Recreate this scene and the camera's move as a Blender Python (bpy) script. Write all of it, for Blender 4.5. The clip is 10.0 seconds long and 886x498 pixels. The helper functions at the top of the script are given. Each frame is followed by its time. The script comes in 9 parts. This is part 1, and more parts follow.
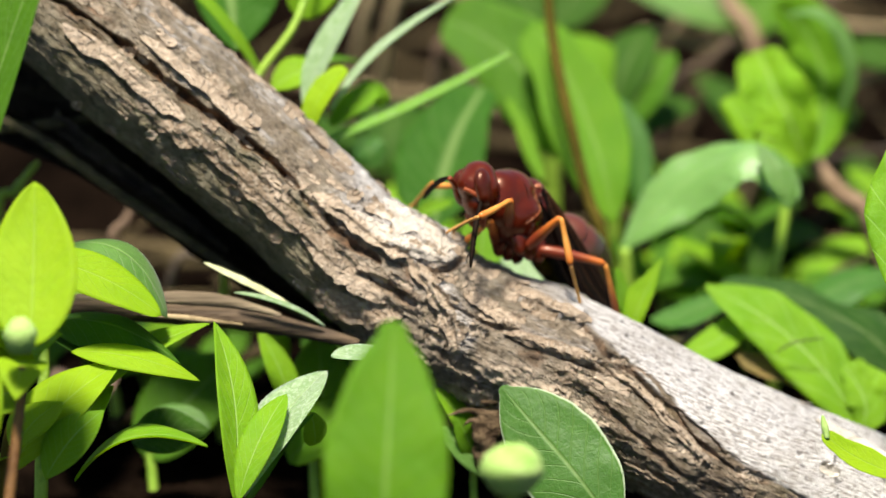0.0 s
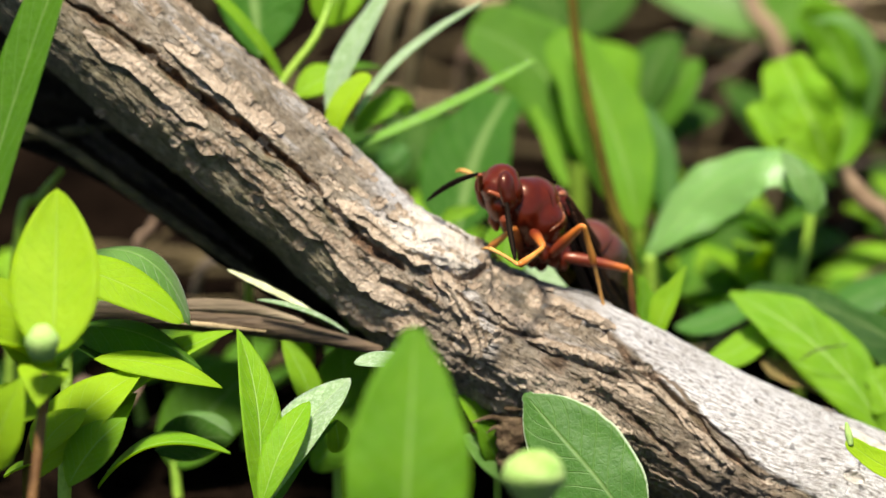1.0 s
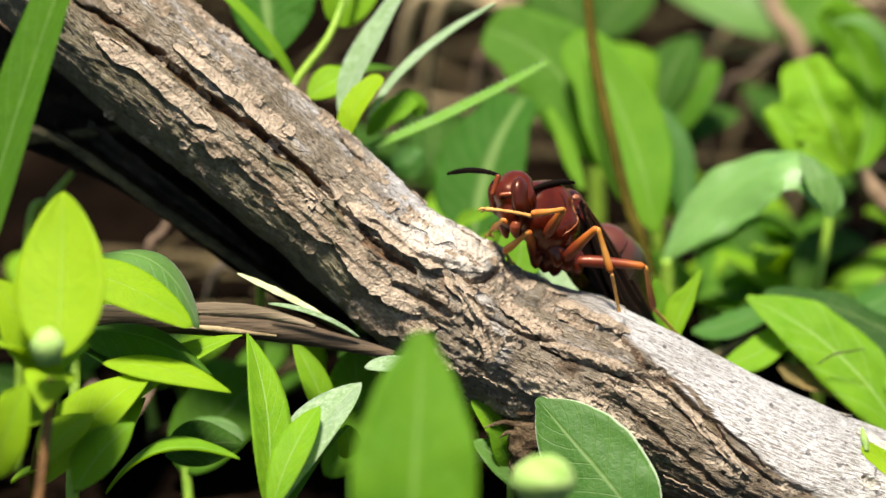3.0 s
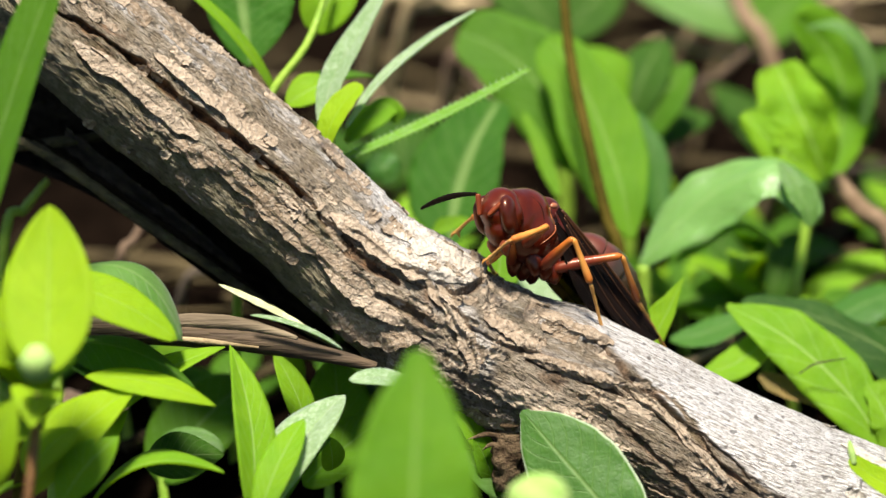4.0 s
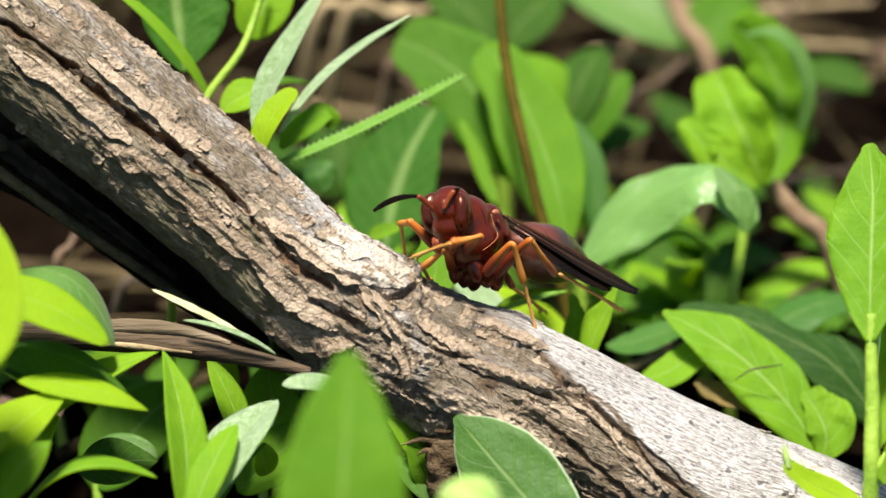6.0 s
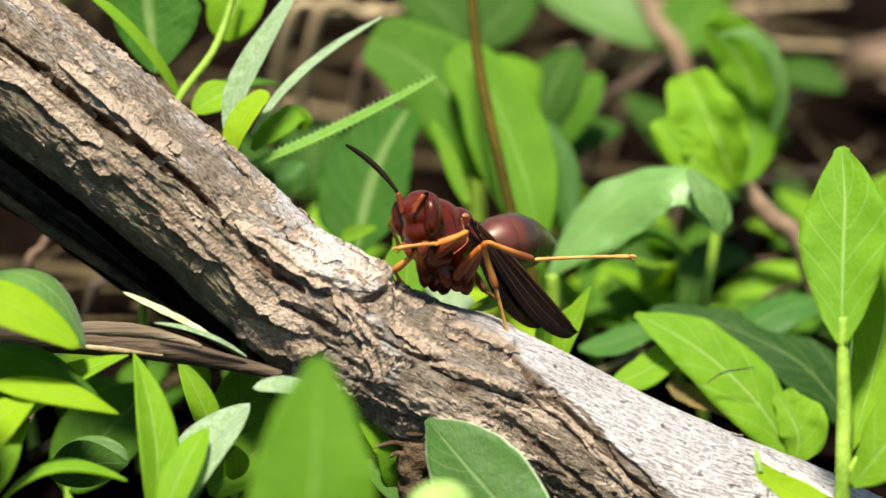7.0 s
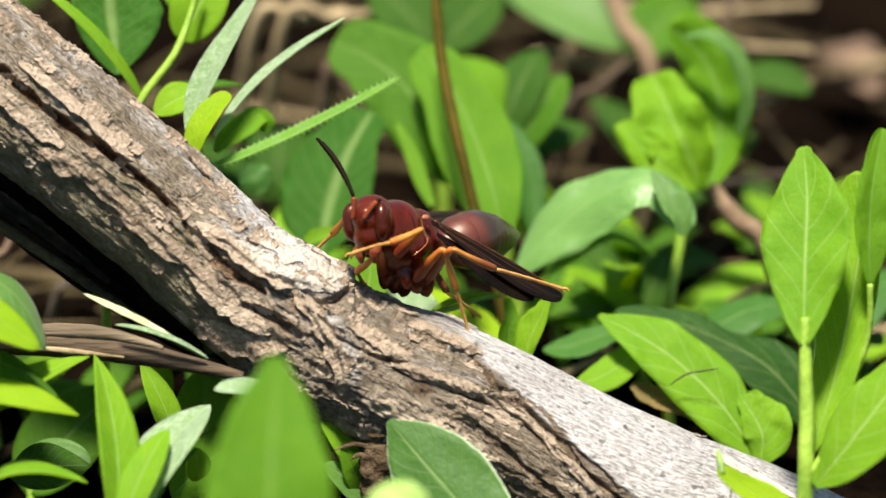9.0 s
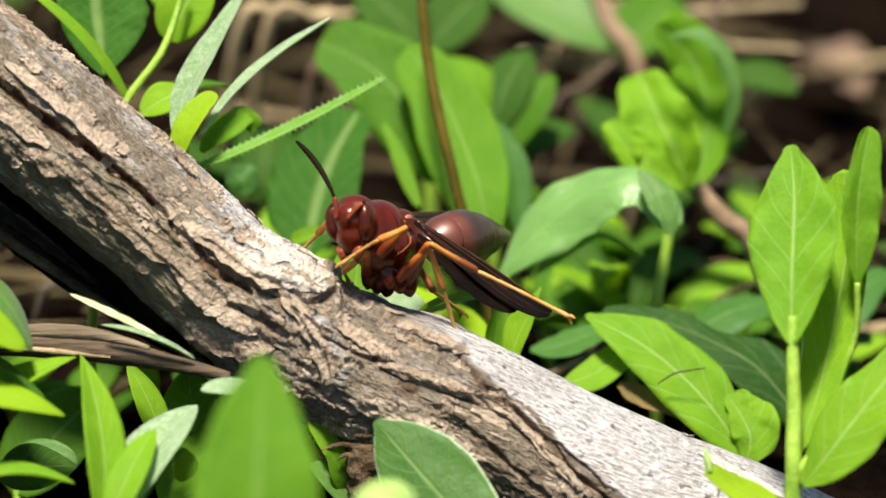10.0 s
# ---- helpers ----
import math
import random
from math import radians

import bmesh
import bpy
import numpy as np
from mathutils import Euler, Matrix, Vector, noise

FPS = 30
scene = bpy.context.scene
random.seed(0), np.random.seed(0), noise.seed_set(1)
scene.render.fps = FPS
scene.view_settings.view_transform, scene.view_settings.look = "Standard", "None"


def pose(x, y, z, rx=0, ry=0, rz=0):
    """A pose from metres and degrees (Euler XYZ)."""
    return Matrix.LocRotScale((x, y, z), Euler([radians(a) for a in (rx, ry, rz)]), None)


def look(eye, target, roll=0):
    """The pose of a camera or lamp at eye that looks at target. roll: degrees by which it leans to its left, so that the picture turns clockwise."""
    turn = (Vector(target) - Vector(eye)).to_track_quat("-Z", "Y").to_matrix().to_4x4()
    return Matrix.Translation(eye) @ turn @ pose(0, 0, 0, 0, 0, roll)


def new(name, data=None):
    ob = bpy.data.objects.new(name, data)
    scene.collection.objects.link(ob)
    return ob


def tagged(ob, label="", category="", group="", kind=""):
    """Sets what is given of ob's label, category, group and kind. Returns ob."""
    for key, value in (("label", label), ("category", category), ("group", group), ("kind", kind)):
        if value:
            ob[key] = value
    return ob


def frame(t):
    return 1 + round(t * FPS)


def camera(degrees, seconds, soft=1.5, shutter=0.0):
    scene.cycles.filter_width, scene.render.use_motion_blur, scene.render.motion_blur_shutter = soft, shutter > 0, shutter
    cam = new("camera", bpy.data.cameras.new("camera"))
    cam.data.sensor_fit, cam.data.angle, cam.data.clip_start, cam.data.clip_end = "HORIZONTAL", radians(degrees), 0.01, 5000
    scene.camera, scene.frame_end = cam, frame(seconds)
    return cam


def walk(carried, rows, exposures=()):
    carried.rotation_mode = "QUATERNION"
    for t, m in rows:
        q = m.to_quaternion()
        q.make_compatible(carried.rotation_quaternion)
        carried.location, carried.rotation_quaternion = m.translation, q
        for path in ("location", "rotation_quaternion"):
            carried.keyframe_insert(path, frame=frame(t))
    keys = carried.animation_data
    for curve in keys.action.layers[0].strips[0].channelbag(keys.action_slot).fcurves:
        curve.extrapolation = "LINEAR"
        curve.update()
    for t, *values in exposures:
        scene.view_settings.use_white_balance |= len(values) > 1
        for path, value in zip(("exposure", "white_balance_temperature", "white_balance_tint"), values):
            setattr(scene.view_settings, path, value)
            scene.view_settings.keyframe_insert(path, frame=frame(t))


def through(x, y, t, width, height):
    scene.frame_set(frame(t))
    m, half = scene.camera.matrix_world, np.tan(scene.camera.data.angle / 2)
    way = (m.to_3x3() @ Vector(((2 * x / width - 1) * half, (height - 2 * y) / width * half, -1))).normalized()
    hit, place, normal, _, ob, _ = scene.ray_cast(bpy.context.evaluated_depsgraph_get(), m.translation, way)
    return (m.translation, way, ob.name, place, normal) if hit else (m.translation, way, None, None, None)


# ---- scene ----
MM = 0.001
TILT = radians(22.0)
RIGHT, UP, BACK = Vector((1, 0, 0)), Vector((0, math.sin(TILT), math.cos(TILT))), Vector((0, -math.cos(TILT), math.sin(TILT)))
CENTRE = Vector((0, 0, 0.027))


def V(u, v, w):
    """A place of the plan, in millimetres along the branch's upright sheet: to the right, up, and towards the viewer."""
    return CENTRE + (RIGHT * u + UP * v + BACK * w) * MM


def D3(u, v, w):
    """A direction of the plan."""
    return (RIGHT * u + UP * v + BACK * w).normalized()


# ---- camera ----
cam = camera(7.5, 10.0, soft=1.5)
cam.data.dof.use_dof = True
cam.data.dof.focus_distance = 0.5975
cam.data.dof.aperture_fstop = 18.5
walk(cam, [
    (0.0, pose(0.008835, -0.568635, 0.250821, 68.3305, 0.3033, 0.7277)),
    (0.5, pose(0.009353, -0.568500, 0.248627, 68.5488, 0.3929, 0.8645)),
    (1.0, pose(0.011117, -0.568272, 0.250112, 68.4421, 0.4945, 1.0986)),
    (1.5, pose(0.012821, -0.566548, 0.250474, 68.3743, 0.5397, 1.3381)),
    (2.0, pose(0.016912, -0.564303, 0.249531, 68.4076, 0.7188, 1.7399)),
    (3.5, pose(0.013158, -0.560201, 0.247093, 68.5405, 0.7111, 1.3172)),
    (4.0, pose(0.001450, -0.556595, 0.253206, 67.8712, 0.1398, 0.2195)),
    (4.5, pose(0.000062, -0.556292, 0.251807, 68.0015, -0.0009, -0.0019)),
    (5.0, pose(0.001532, -0.556746, 0.250253, 68.1672, 0.0638, -0.0217)),
    (5.5, pose(0.004447, -0.556717, 0.248262, 68.3543, 0.1287, 0.0887)),
    (7.0, pose(0.006568, -0.554701, 0.250576, 68.1016, 0.0127, -0.0617)),
    (7.5, pose(0.008787, -0.554155, 0.249617, 68.1733, 0.0503, 0.0414)),
    (8.0, pose(0.008520, -0.553975, 0.248714, 68.2475, 0.0689, -0.0842)),
    (8.5, pose(0.011725, -0.554547, 0.249384, 68.2111, 0.1132, 0.1438)),
    (9.0, pose(0.011175, -0.554091, 0.248033, 68.3151, 0.1530, 0.0122)),
    (9.5, pose(0.011917, -0.554711, 0.246495, 68.4729, 0.2013, 0.0036)),
    (10.0, pose(0.011270, -0.553528, 0.247182, 68.3668, 0.2220, -0.1264)),
])

# ---- light ----
SUN_WAY = D3(-0.06, 0.80, 0.56)
world = bpy.data.worlds.new("sky")
scene.world = world
world.use_nodes = True
sky = world.node_tree.nodes.new("ShaderNodeTexSky")
sky.sky_type, sky.sun_disc = "NISHITA", False
sky.sun_elevation = math.asin(SUN_WAY.z)
sky.sun_rotation = math.atan2(SUN_WAY.x, SUN_WAY.y)
back_node = world.node_tree.nodes["Background"]
back_node.inputs["Strength"].default_value = 0.058
world.node_tree.links.new(sky.outputs["Color"], back_node.inputs["Color"])
sun_data = bpy.data.lights.new("sun", "SUN")
sun_data.energy, sun_data.angle, sun_data.color = 5.0, radians(9.0), (1.0, 0.92, 0.82)
sun = new("sun", sun_data)
sun.matrix_world = look(SUN_WAY * 5.0, (0, 0, 0))
scene.view_settings.exposure = 1.25


# ---- materials ----
class Nodes:
    """A short way to write a node material."""

    def __init__(self, name):
        self.mat = bpy.data.materials.new(name)
        self.mat.use_nodes = True
        self.tree = self.mat.node_tree
        self.tree.nodes.clear()
        self.out = self.tree.nodes.new("ShaderNodeOutputMaterial")

    def put(self, socket, value):
        if isinstance(value, bpy.types.NodeSocket):
            self.tree.links.new(value, socket)
        elif value is not None:
            socket.default_value = value

    def node(self, kind, settings=None, **inputs):
        n = self.tree.nodes.new(kind)
        for key, value in (settings or {}).items():
            setattr(n, key, value)
        for key, value in inputs.items():
            self.put(n.inputs[key.replace("_", " ")], value)
        return n

    def math(self, op, a, b=None, c=None, clamp=False):
        n = self.node("ShaderNodeMath", {"operation": op, "use_clamp": clamp})
        for i, value in enumerate((a, b, c)):
            self.put(n.inputs[i], value)
        return n.outputs[0]

    def mix(self, f, a, b, blend="MIX"):
        n = self.node("ShaderNodeMix", {"data_type": "RGBA", "blend_type": blend})
        self.put(n.inputs[0], f)
        self.put(n.inputs[6], a if isinstance(a, bpy.types.NodeSocket) else (*a, 1))
        self.put(n.inputs[7], b if isinstance(b, bpy.types.NodeSocket) else (*b, 1))
        return n.outputs[2]

    def ramp(self, f, lo, hi, a=0.0, b=1.0):
        n = self.node("ShaderNodeMapRange", {"interpolation_type": "SMOOTHSTEP"})
        for i, value in enumerate((f, lo, hi, a, b)):
            self.put(n.inputs[i], value)
        return n.outputs[0]

    def coords(self, scale=(1, 1, 1)):
        c = self.node("ShaderNodeTexCoord")
        m = self.node("ShaderNodeMapping")
        self.put(m.inputs["Vector"], c.outputs["Object"])
        m.inputs["Scale"].default_value = scale
        return m.outputs[0]

    def noise(self, vec, scale, detail=4.0, rough=0.6):
        n = self.node("ShaderNodeTexNoise", Scale=scale, Detail=detail, Roughness=rough)
        self.put(n.inputs["Vector"], vec)
        return n.outputs["Fac"]

    def bump(self, height, strength, distance, normal=None):
        n = self.node("ShaderNodeBump", Strength=strength, Distance=distance, Height=height)
        if normal:
            self.put(n.inputs["Normal"], normal)
        return n.outputs[0]

    def done(self, shader):
        self.tree.links.new(shader, self.out.inputs["Surface"])
        return self.mat


def leaf_material(name, young, old, through, gloss=0.5, veins=0.5, hair=0.0, vein_count=9.0, spec=0.09, rim=0.0, rib_width=0.032, clear=0.42):
    k = Nodes(name)
    uv = k.node("ShaderNodeTexCoord").outputs["UV"]
    sep = k.node("ShaderNodeSeparateXYZ", Vector=uv)
    along, across = sep.outputs[0], k.math("ABSOLUTE", k.math("SUBTRACT", sep.outputs[1], 0.5))
    rnd = k.node("ShaderNodeObjectInfo").outputs["Random"]
    vec = k.coords()
    wide = k.noise(vec, 160.0, 3.0)
    fine = k.noise(vec, 1400.0, 3.0)
    bent = k.math("ADD", k.math("SUBTRACT", along, k.math("MULTIPLY", across, 0.55)), k.math("MULTIPLY", wide, 0.05))
    wave = k.math("ABSOLUTE", k.math("SUBTRACT", k.math("FRACT", k.math("MULTIPLY", bent, vein_count)), 0.5))
    side = k.ramp(wave, 0.0, 0.07, 1.0, 0.0)
    rib = k.ramp(across, 0.15 * rib_width, rib_width, 1.0, 0.0)
    vein = k.math("MAXIMUM", k.math("MULTIPLY", side, 0.55), rib)
    blotch = k.ramp(k.noise(vec, 420.0, 4.0, 0.65), 0.35, 0.68)
    net = k.node("ShaderNodeTexVoronoi", {"feature": "DISTANCE_TO_EDGE"}, Scale=1500.0)
    k.put(net.inputs["Vector"], vec)
    vein = k.math("MAXIMUM", vein, k.ramp(net.outputs["Distance"], 0.0, 0.12, 0.12, 0.0))
    base = k.mix(k.math("ADD", k.math("MULTIPLY", wide, 0.35), k.math("ADD", k.math("MULTIPLY", blotch, 0.3), k.math("MULTIPLY", rnd, 0.4))), old, young)
    base = k.mix(k.math("MULTIPLY", k.ramp(fine, 0.45, 0.7), 0.10 + 0.6 * hair), base, k.mix(0.5, base, (0.25 + 0.4 * hair, 0.36 + 0.4 * hair, 0.10 + 0.45 * hair)))
    if hair > 0.2:
        base = k.mix(k.math("MULTIPLY", k.ramp(k.noise(vec, 4200.0, 2.0), 0.5, 0.62), 0.5 * hair), base, (0.66, 0.74, 0.58))
    pale = k.mix(0.5, base, (0.42, 0.55, 0.20))
    base = k.mix(k.math("MULTIPLY", vein, veins), base, pale)
    if rim:
        base = k.mix(k.math("MULTIPLY", k.ramp(k.math("ADD", across, k.math("MULTIPLY", fine, 0.02)), 0.475, 0.500), rim), base, (0.55, 0.64, 0.42))
    height = k.math("ADD", k.math("MULTIPLY", vein, -0.3), k.math("ADD", k.math("MULTIPLY", fine, 0.35), k.math("MULTIPLY", wide, 0.5)))
    nrm = k.bump(height, 0.5, 0.0005)
    p = k.node("ShaderNodeBsdfPrincipled", Base_Color=base, Roughness=k.math("ADD", gloss, k.math("MULTIPLY", fine, 0.15)), Normal=nrm)
    p.inputs["Specular IOR Level"].default_value = spec
    p.inputs["Sheen Weight"].default_value = hair
    lit = k.mix(k.math("MULTIPLY", vein, 0.4), k.mix(wide, through, k.mix(0.35, through, young)), k.mix(0.4, through, (0.85, 0.95, 0.45)))
    tr = k.node("ShaderNodeBsdfTranslucent", Color=lit, Normal=nrm)
    m = k.node("ShaderNodeMixShader", Fac=clear)
    k.put(m.inputs[1], p.outputs[0])
    k.put(m.inputs[2], tr.outputs[0])
    return k.done(m.outputs[0])


LEAF_BRIGHT = leaf_material("young_leaf", (0.20, 0.35, 0.010), (0.10, 0.24, 0.008), (0.66, 0.88, 0.025), veins=0.85)
LEAF_MID = leaf_material("green_leaf", (0.075, 0.180, 0.010), (0.034, 0.106, 0.007), (0.40, 0.68, 0.025))
LEAF_FRESH = leaf_material("fresh_leaf", (0.125, 0.26, 0.008), (0.066, 0.175, 0.006), (0.54, 0.82, 0.02), gloss=0.55, spec=0.12)
LEAF_DARK = leaf_material("dark_leaf", (0.042, 0.112, 0.009), (0.020, 0.068, 0.006), (0.17, 0.36, 0.014), gloss=0.6, spec=0.1)
LEAF_YELLOW = leaf_material("yellow_young_leaf", (0.26, 0.39, 0.010), (0.17, 0.31, 0.008), (0.74, 0.90, 0.02), veins=0.3)
LEAF_SHEEN = leaf_material("silky_leaf", (0.10, 0.22, 0.030), (0.055, 0.145, 0.018), (0.40, 0.68, 0.05), gloss=0.5, hair=0.12, spec=0.5)
# Base colour paled for the sky sheen on the leaf's lit top.
LEAF_SHEEN_PALED = leaf_material("sheen_paled_leaf", (0.20, 0.36, 0.10), (0.11, 0.26, 0.045), (0.44, 0.74, 0.05), gloss=0.33, hair=0.08, spec=0.8)
LEAF_PALE = leaf_material("downy_leaf", (0.25, 0.355, 0.18), (0.15, 0.26, 0.095), (0.46, 0.70, 0.20), gloss=0.6, hair=0.8)
LEAF_BLUE = leaf_material("blue_green_leaf", (0.060, 0.165, 0.026), (0.032, 0.110, 0.016), (0.30, 0.58, 0.06), gloss=0.40, spec=0.2)
LEAF_VEINED = leaf_material("veined_leaf", (0.17, 0.32, 0.012), (0.095, 0.23, 0.009), (0.60, 0.84, 0.03), veins=1.0, vein_count=6.0)
LEAF_DARK_VEINED = leaf_material("dark_veined_leaf", (0.027, 0.085, 0.011), (0.015, 0.055, 0.007), (0.11, 0.26, 0.015), veins=0.6, vein_count=6.0, gloss=0.5, spec=0.12)
LEAF_RIM = leaf_material("downy_rimmed_leaf", (0.062, 0.165, 0.018), (0.032, 0.102, 0.011), (0.30, 0.58, 0.035), gloss=0.45, hair=0.04, spec=0.3, rim=0.9)
LEAF_RIB = leaf_material("pale_ribbed_leaf", (0.036, 0.125, 0.009), (0.017, 0.078, 0.005), (0.22, 0.48, 0.015), gloss=0.55, spec=0.08, rib_width=0.10, veins=0.6)
BLADE = leaf_material("rough_blade", (0.17, 0.34, 0.03), (0.10, 0.25, 0.018), (0.56, 0.82, 0.05), gloss=0.5, veins=0.4, hair=0.3, vein_count=0.5)


def plain_material(name, a, b, scale, rough=0.6, bump=0.3, stretch=(1, 1, 1), spec=0.4):
    k = Nodes(name)
    vec = k.coords(stretch)
    n1, n2 = k.noise(vec, scale, 5.0), k.noise(vec, scale * 7, 3.0)
    f = k.math("ADD", k.math("MULTIPLY", n1, 0.7), k.math("MULTIPLY", n2, 0.3))
    col = k.mix(k.ramp(f, 0.35, 0.65), a, b)
    p = k.node("ShaderNodeBsdfPrincipled", Base_Color=col, Roughness=k.math("ADD", rough, k.math("MULTIPLY", n2, 0.15)),
               Normal=k.bump(f, bump, 0.5 / scale))
    p.inputs["Specular IOR Level"].default_value = spec
    return k.done(p.outputs[0])


STEM_GREEN = plain_material("green_stem", (0.16, 0.29, 0.02), (0.26, 0.40, 0.04), 300.0, 0.5)
STEM_RED = plain_material("reddish_stem", (0.046, 0.040, 0.006), (0.078, 0.060, 0.010), 300.0, 0.7, spec=0.03)
STEM_PINK = plain_material("pinkish_stem", (0.140, 0.090, 0.050), (0.240, 0.165, 0.100), 300.0, 0.6, spec=0.2)
STEM_RUST = plain_material("rusty_stem", (0.10, 0.045, 0.012), (0.17, 0.085, 0.022), 300.0, 0.5)
LITTER = plain_material("dull_litter", (0.017, 0.0125, 0.006), (0.095, 0.072, 0.034), 200.0, 0.85, spec=0.1)
STRAW = plain_material("dead_straw", (0.14, 0.10, 0.045), (0.37, 0.285, 0.155), 260.0, 0.75)
DEAD_TWIG = plain_material("dead_twig", (0.03, 0.023, 0.016), (0.10, 0.075, 0.05), 320.0, 0.85, 0.6)
# Albedo below real soil: shade between the weeds is put into it.
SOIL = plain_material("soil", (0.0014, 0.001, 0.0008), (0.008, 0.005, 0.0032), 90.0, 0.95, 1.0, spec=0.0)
DEAD_LEAF = plain_material("dead_leaf", (0.07, 0.042, 0.024), (0.18, 0.12, 0.075), 150.0, 0.8)
WITHERED = plain_material("withered_leaf", (0.060, 0.050, 0.008), (0.130, 0.085, 0.016), 220.0, 0.7)
CREAM = plain_material("bleached_grass", (0.30, 0.32, 0.15), (0.50, 0.50, 0.30), 400.0, 0.7)
BROWN_STALK = plain_material("brown_stalk", (0.020, 0.012, 0.006), (0.110, 0.074, 0.040), 260.0, 0.75, 0.6, stretch=(0.08, 1, 1))
DULL_STRAW = plain_material("dull_straw", (0.085, 0.062, 0.034), (0.26, 0.205, 0.130), 300.0, 0.75, 0.6, stretch=(0.08, 1, 1))
BUD_WHITE = plain_material("downy_bud", (0.19, 0.33, 0.06), (0.31, 0.43, 0.13), 500.0, 0.8)


def bark_material():
    """Weathered grey bark: brown where the cork has split, pale where the outer skin has bleached and where sunlit tops
    are coloured white, streaked along the grain.
    """
    k = Nodes("bark")
    vec = k.coords()
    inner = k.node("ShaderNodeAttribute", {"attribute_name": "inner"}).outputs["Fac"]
    pale = k.node("ShaderNodeAttribute", {"attribute_name": "pale"}).outputs["Fac"]
    m = k.node("ShaderNodeMapping")
    k.put(m.inputs["Vector"], k.node("ShaderNodeTexCoord").outputs["UV"])
    m.inputs["Scale"].default_value = (0.13, 1.0, 1.0)
    streak = k.noise(m.outputs[0], 330.0, 5.0, 0.65)
    fine_streak = k.noise(m.outputs[0], 1100.0, 3.0, 0.6)
    n1, n2, n3 = k.noise(vec, 130.0, 5.0), k.noise(vec, 700.0, 5.0, 0.7), k.noise(vec, 2600.0, 3.0)
    tone = k.math("ADD", k.math("MULTIPLY", n1, 0.55), k.math("MULTIPLY", streak, 0.45))
    grey = k.mix(k.ramp(tone, 0.30, 0.70), (0.205, 0.158, 0.099), (0.395, 0.326, 0.232))
    grey = k.mix(k.math("MULTIPLY", k.ramp(k.math("ADD", k.math("MULTIPLY", n2, 0.6), k.math("MULTIPLY", fine_streak, 0.4)), 0.46, 0.62), 0.60), grey, (0.50, 0.435, 0.345))
    grey = k.mix(k.math("MULTIPLY", k.ramp(k.math("ADD", k.math("MULTIPLY", n3, 0.5), k.math("MULTIPLY", fine_streak, 0.5)), 0.52, 0.40), 0.45), grey, (0.085, 0.060, 0.036))
    dash = k.noise(m.outputs[0], 560.0, 4.0, 0.62)
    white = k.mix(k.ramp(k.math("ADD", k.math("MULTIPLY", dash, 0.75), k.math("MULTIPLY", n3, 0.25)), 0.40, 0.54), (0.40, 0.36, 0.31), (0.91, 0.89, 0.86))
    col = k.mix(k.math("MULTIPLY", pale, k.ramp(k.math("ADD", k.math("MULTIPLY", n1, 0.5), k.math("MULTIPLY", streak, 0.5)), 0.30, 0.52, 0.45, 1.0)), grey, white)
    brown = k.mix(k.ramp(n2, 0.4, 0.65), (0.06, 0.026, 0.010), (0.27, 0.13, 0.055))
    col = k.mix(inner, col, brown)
    specks = k.ramp(k.noise(vec, 1500.0, 2.0, 0.4), 0.63, 0.69)
    col = k.mix(k.math("MULTIPLY", specks, 0.65), col, (0.05, 0.042, 0.035))
    scratch = k.ramp(k.noise(m.outputs[0], 900.0, 2.0, 0.5), 0.60, 0.66)
    col = k.mix(k.math("MULTIPLY", k.math("MULTIPLY", scratch, pale), 0.70), col, (0.16, 0.125, 0.10))
    vor = k.node("ShaderNodeTexVoronoi", {"feature": "DISTANCE_TO_EDGE"}, Scale=150.0)
    m2 = k.node("ShaderNodeMapping")
    k.put(m2.inputs["Vector"], k.node("ShaderNodeTexCoord").outputs["UV"])
    m2.inputs["Scale"].default_value = (0.22, 1.0, 1.0)
    bent = k.node("ShaderNodeVectorMath", {"operation": "ADD"})
    k.put(bent.inputs[0], m2.outputs[0])
    wob = k.node("ShaderNodeTexNoise", Scale=120.0, Detail=3.0)
    k.put(wob.inputs["Vector"], m2.outputs[0])
    sc = k.node("ShaderNodeVectorMath", {"operation": "SCALE"})
    k.put(sc.inputs[0], wob.outputs["Color"])
    sc.inputs["Scale"].default_value = 0.008
    k.put(bent.inputs[1], sc.outputs[0])
    k.put(vor.inputs["Vector"], bent.outputs[0])
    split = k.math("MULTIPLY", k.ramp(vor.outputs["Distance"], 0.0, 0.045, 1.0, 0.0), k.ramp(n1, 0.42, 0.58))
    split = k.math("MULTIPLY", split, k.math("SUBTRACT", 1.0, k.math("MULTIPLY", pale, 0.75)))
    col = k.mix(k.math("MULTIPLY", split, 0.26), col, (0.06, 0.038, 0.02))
    low_brown = k.node("ShaderNodeAttribute", {"attribute_name": "low_brown"}).outputs["Fac"]
    col = k.mix(k.math("MULTIPLY", low_brown, k.ramp(n1, 0.3, 0.6, 0.30, 0.75)), col, k.mix(k.ramp(n2, 0.4, 0.66), (0.105, 0.075, 0.045), (0.27, 0.21, 0.14)))
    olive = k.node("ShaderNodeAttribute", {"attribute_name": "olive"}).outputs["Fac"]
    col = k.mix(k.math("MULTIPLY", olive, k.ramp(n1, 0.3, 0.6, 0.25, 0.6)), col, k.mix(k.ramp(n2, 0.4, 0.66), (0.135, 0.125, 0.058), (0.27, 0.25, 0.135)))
    moss = k.math("MULTIPLY", k.ramp(k.noise(vec, 90.0, 3.0), 0.52, 0.68), k.math("SUBTRACT", 0.35, k.math("MULTIPLY", pale, 0.35)))
    col = k.mix(moss, col, (0.155, 0.150, 0.062))
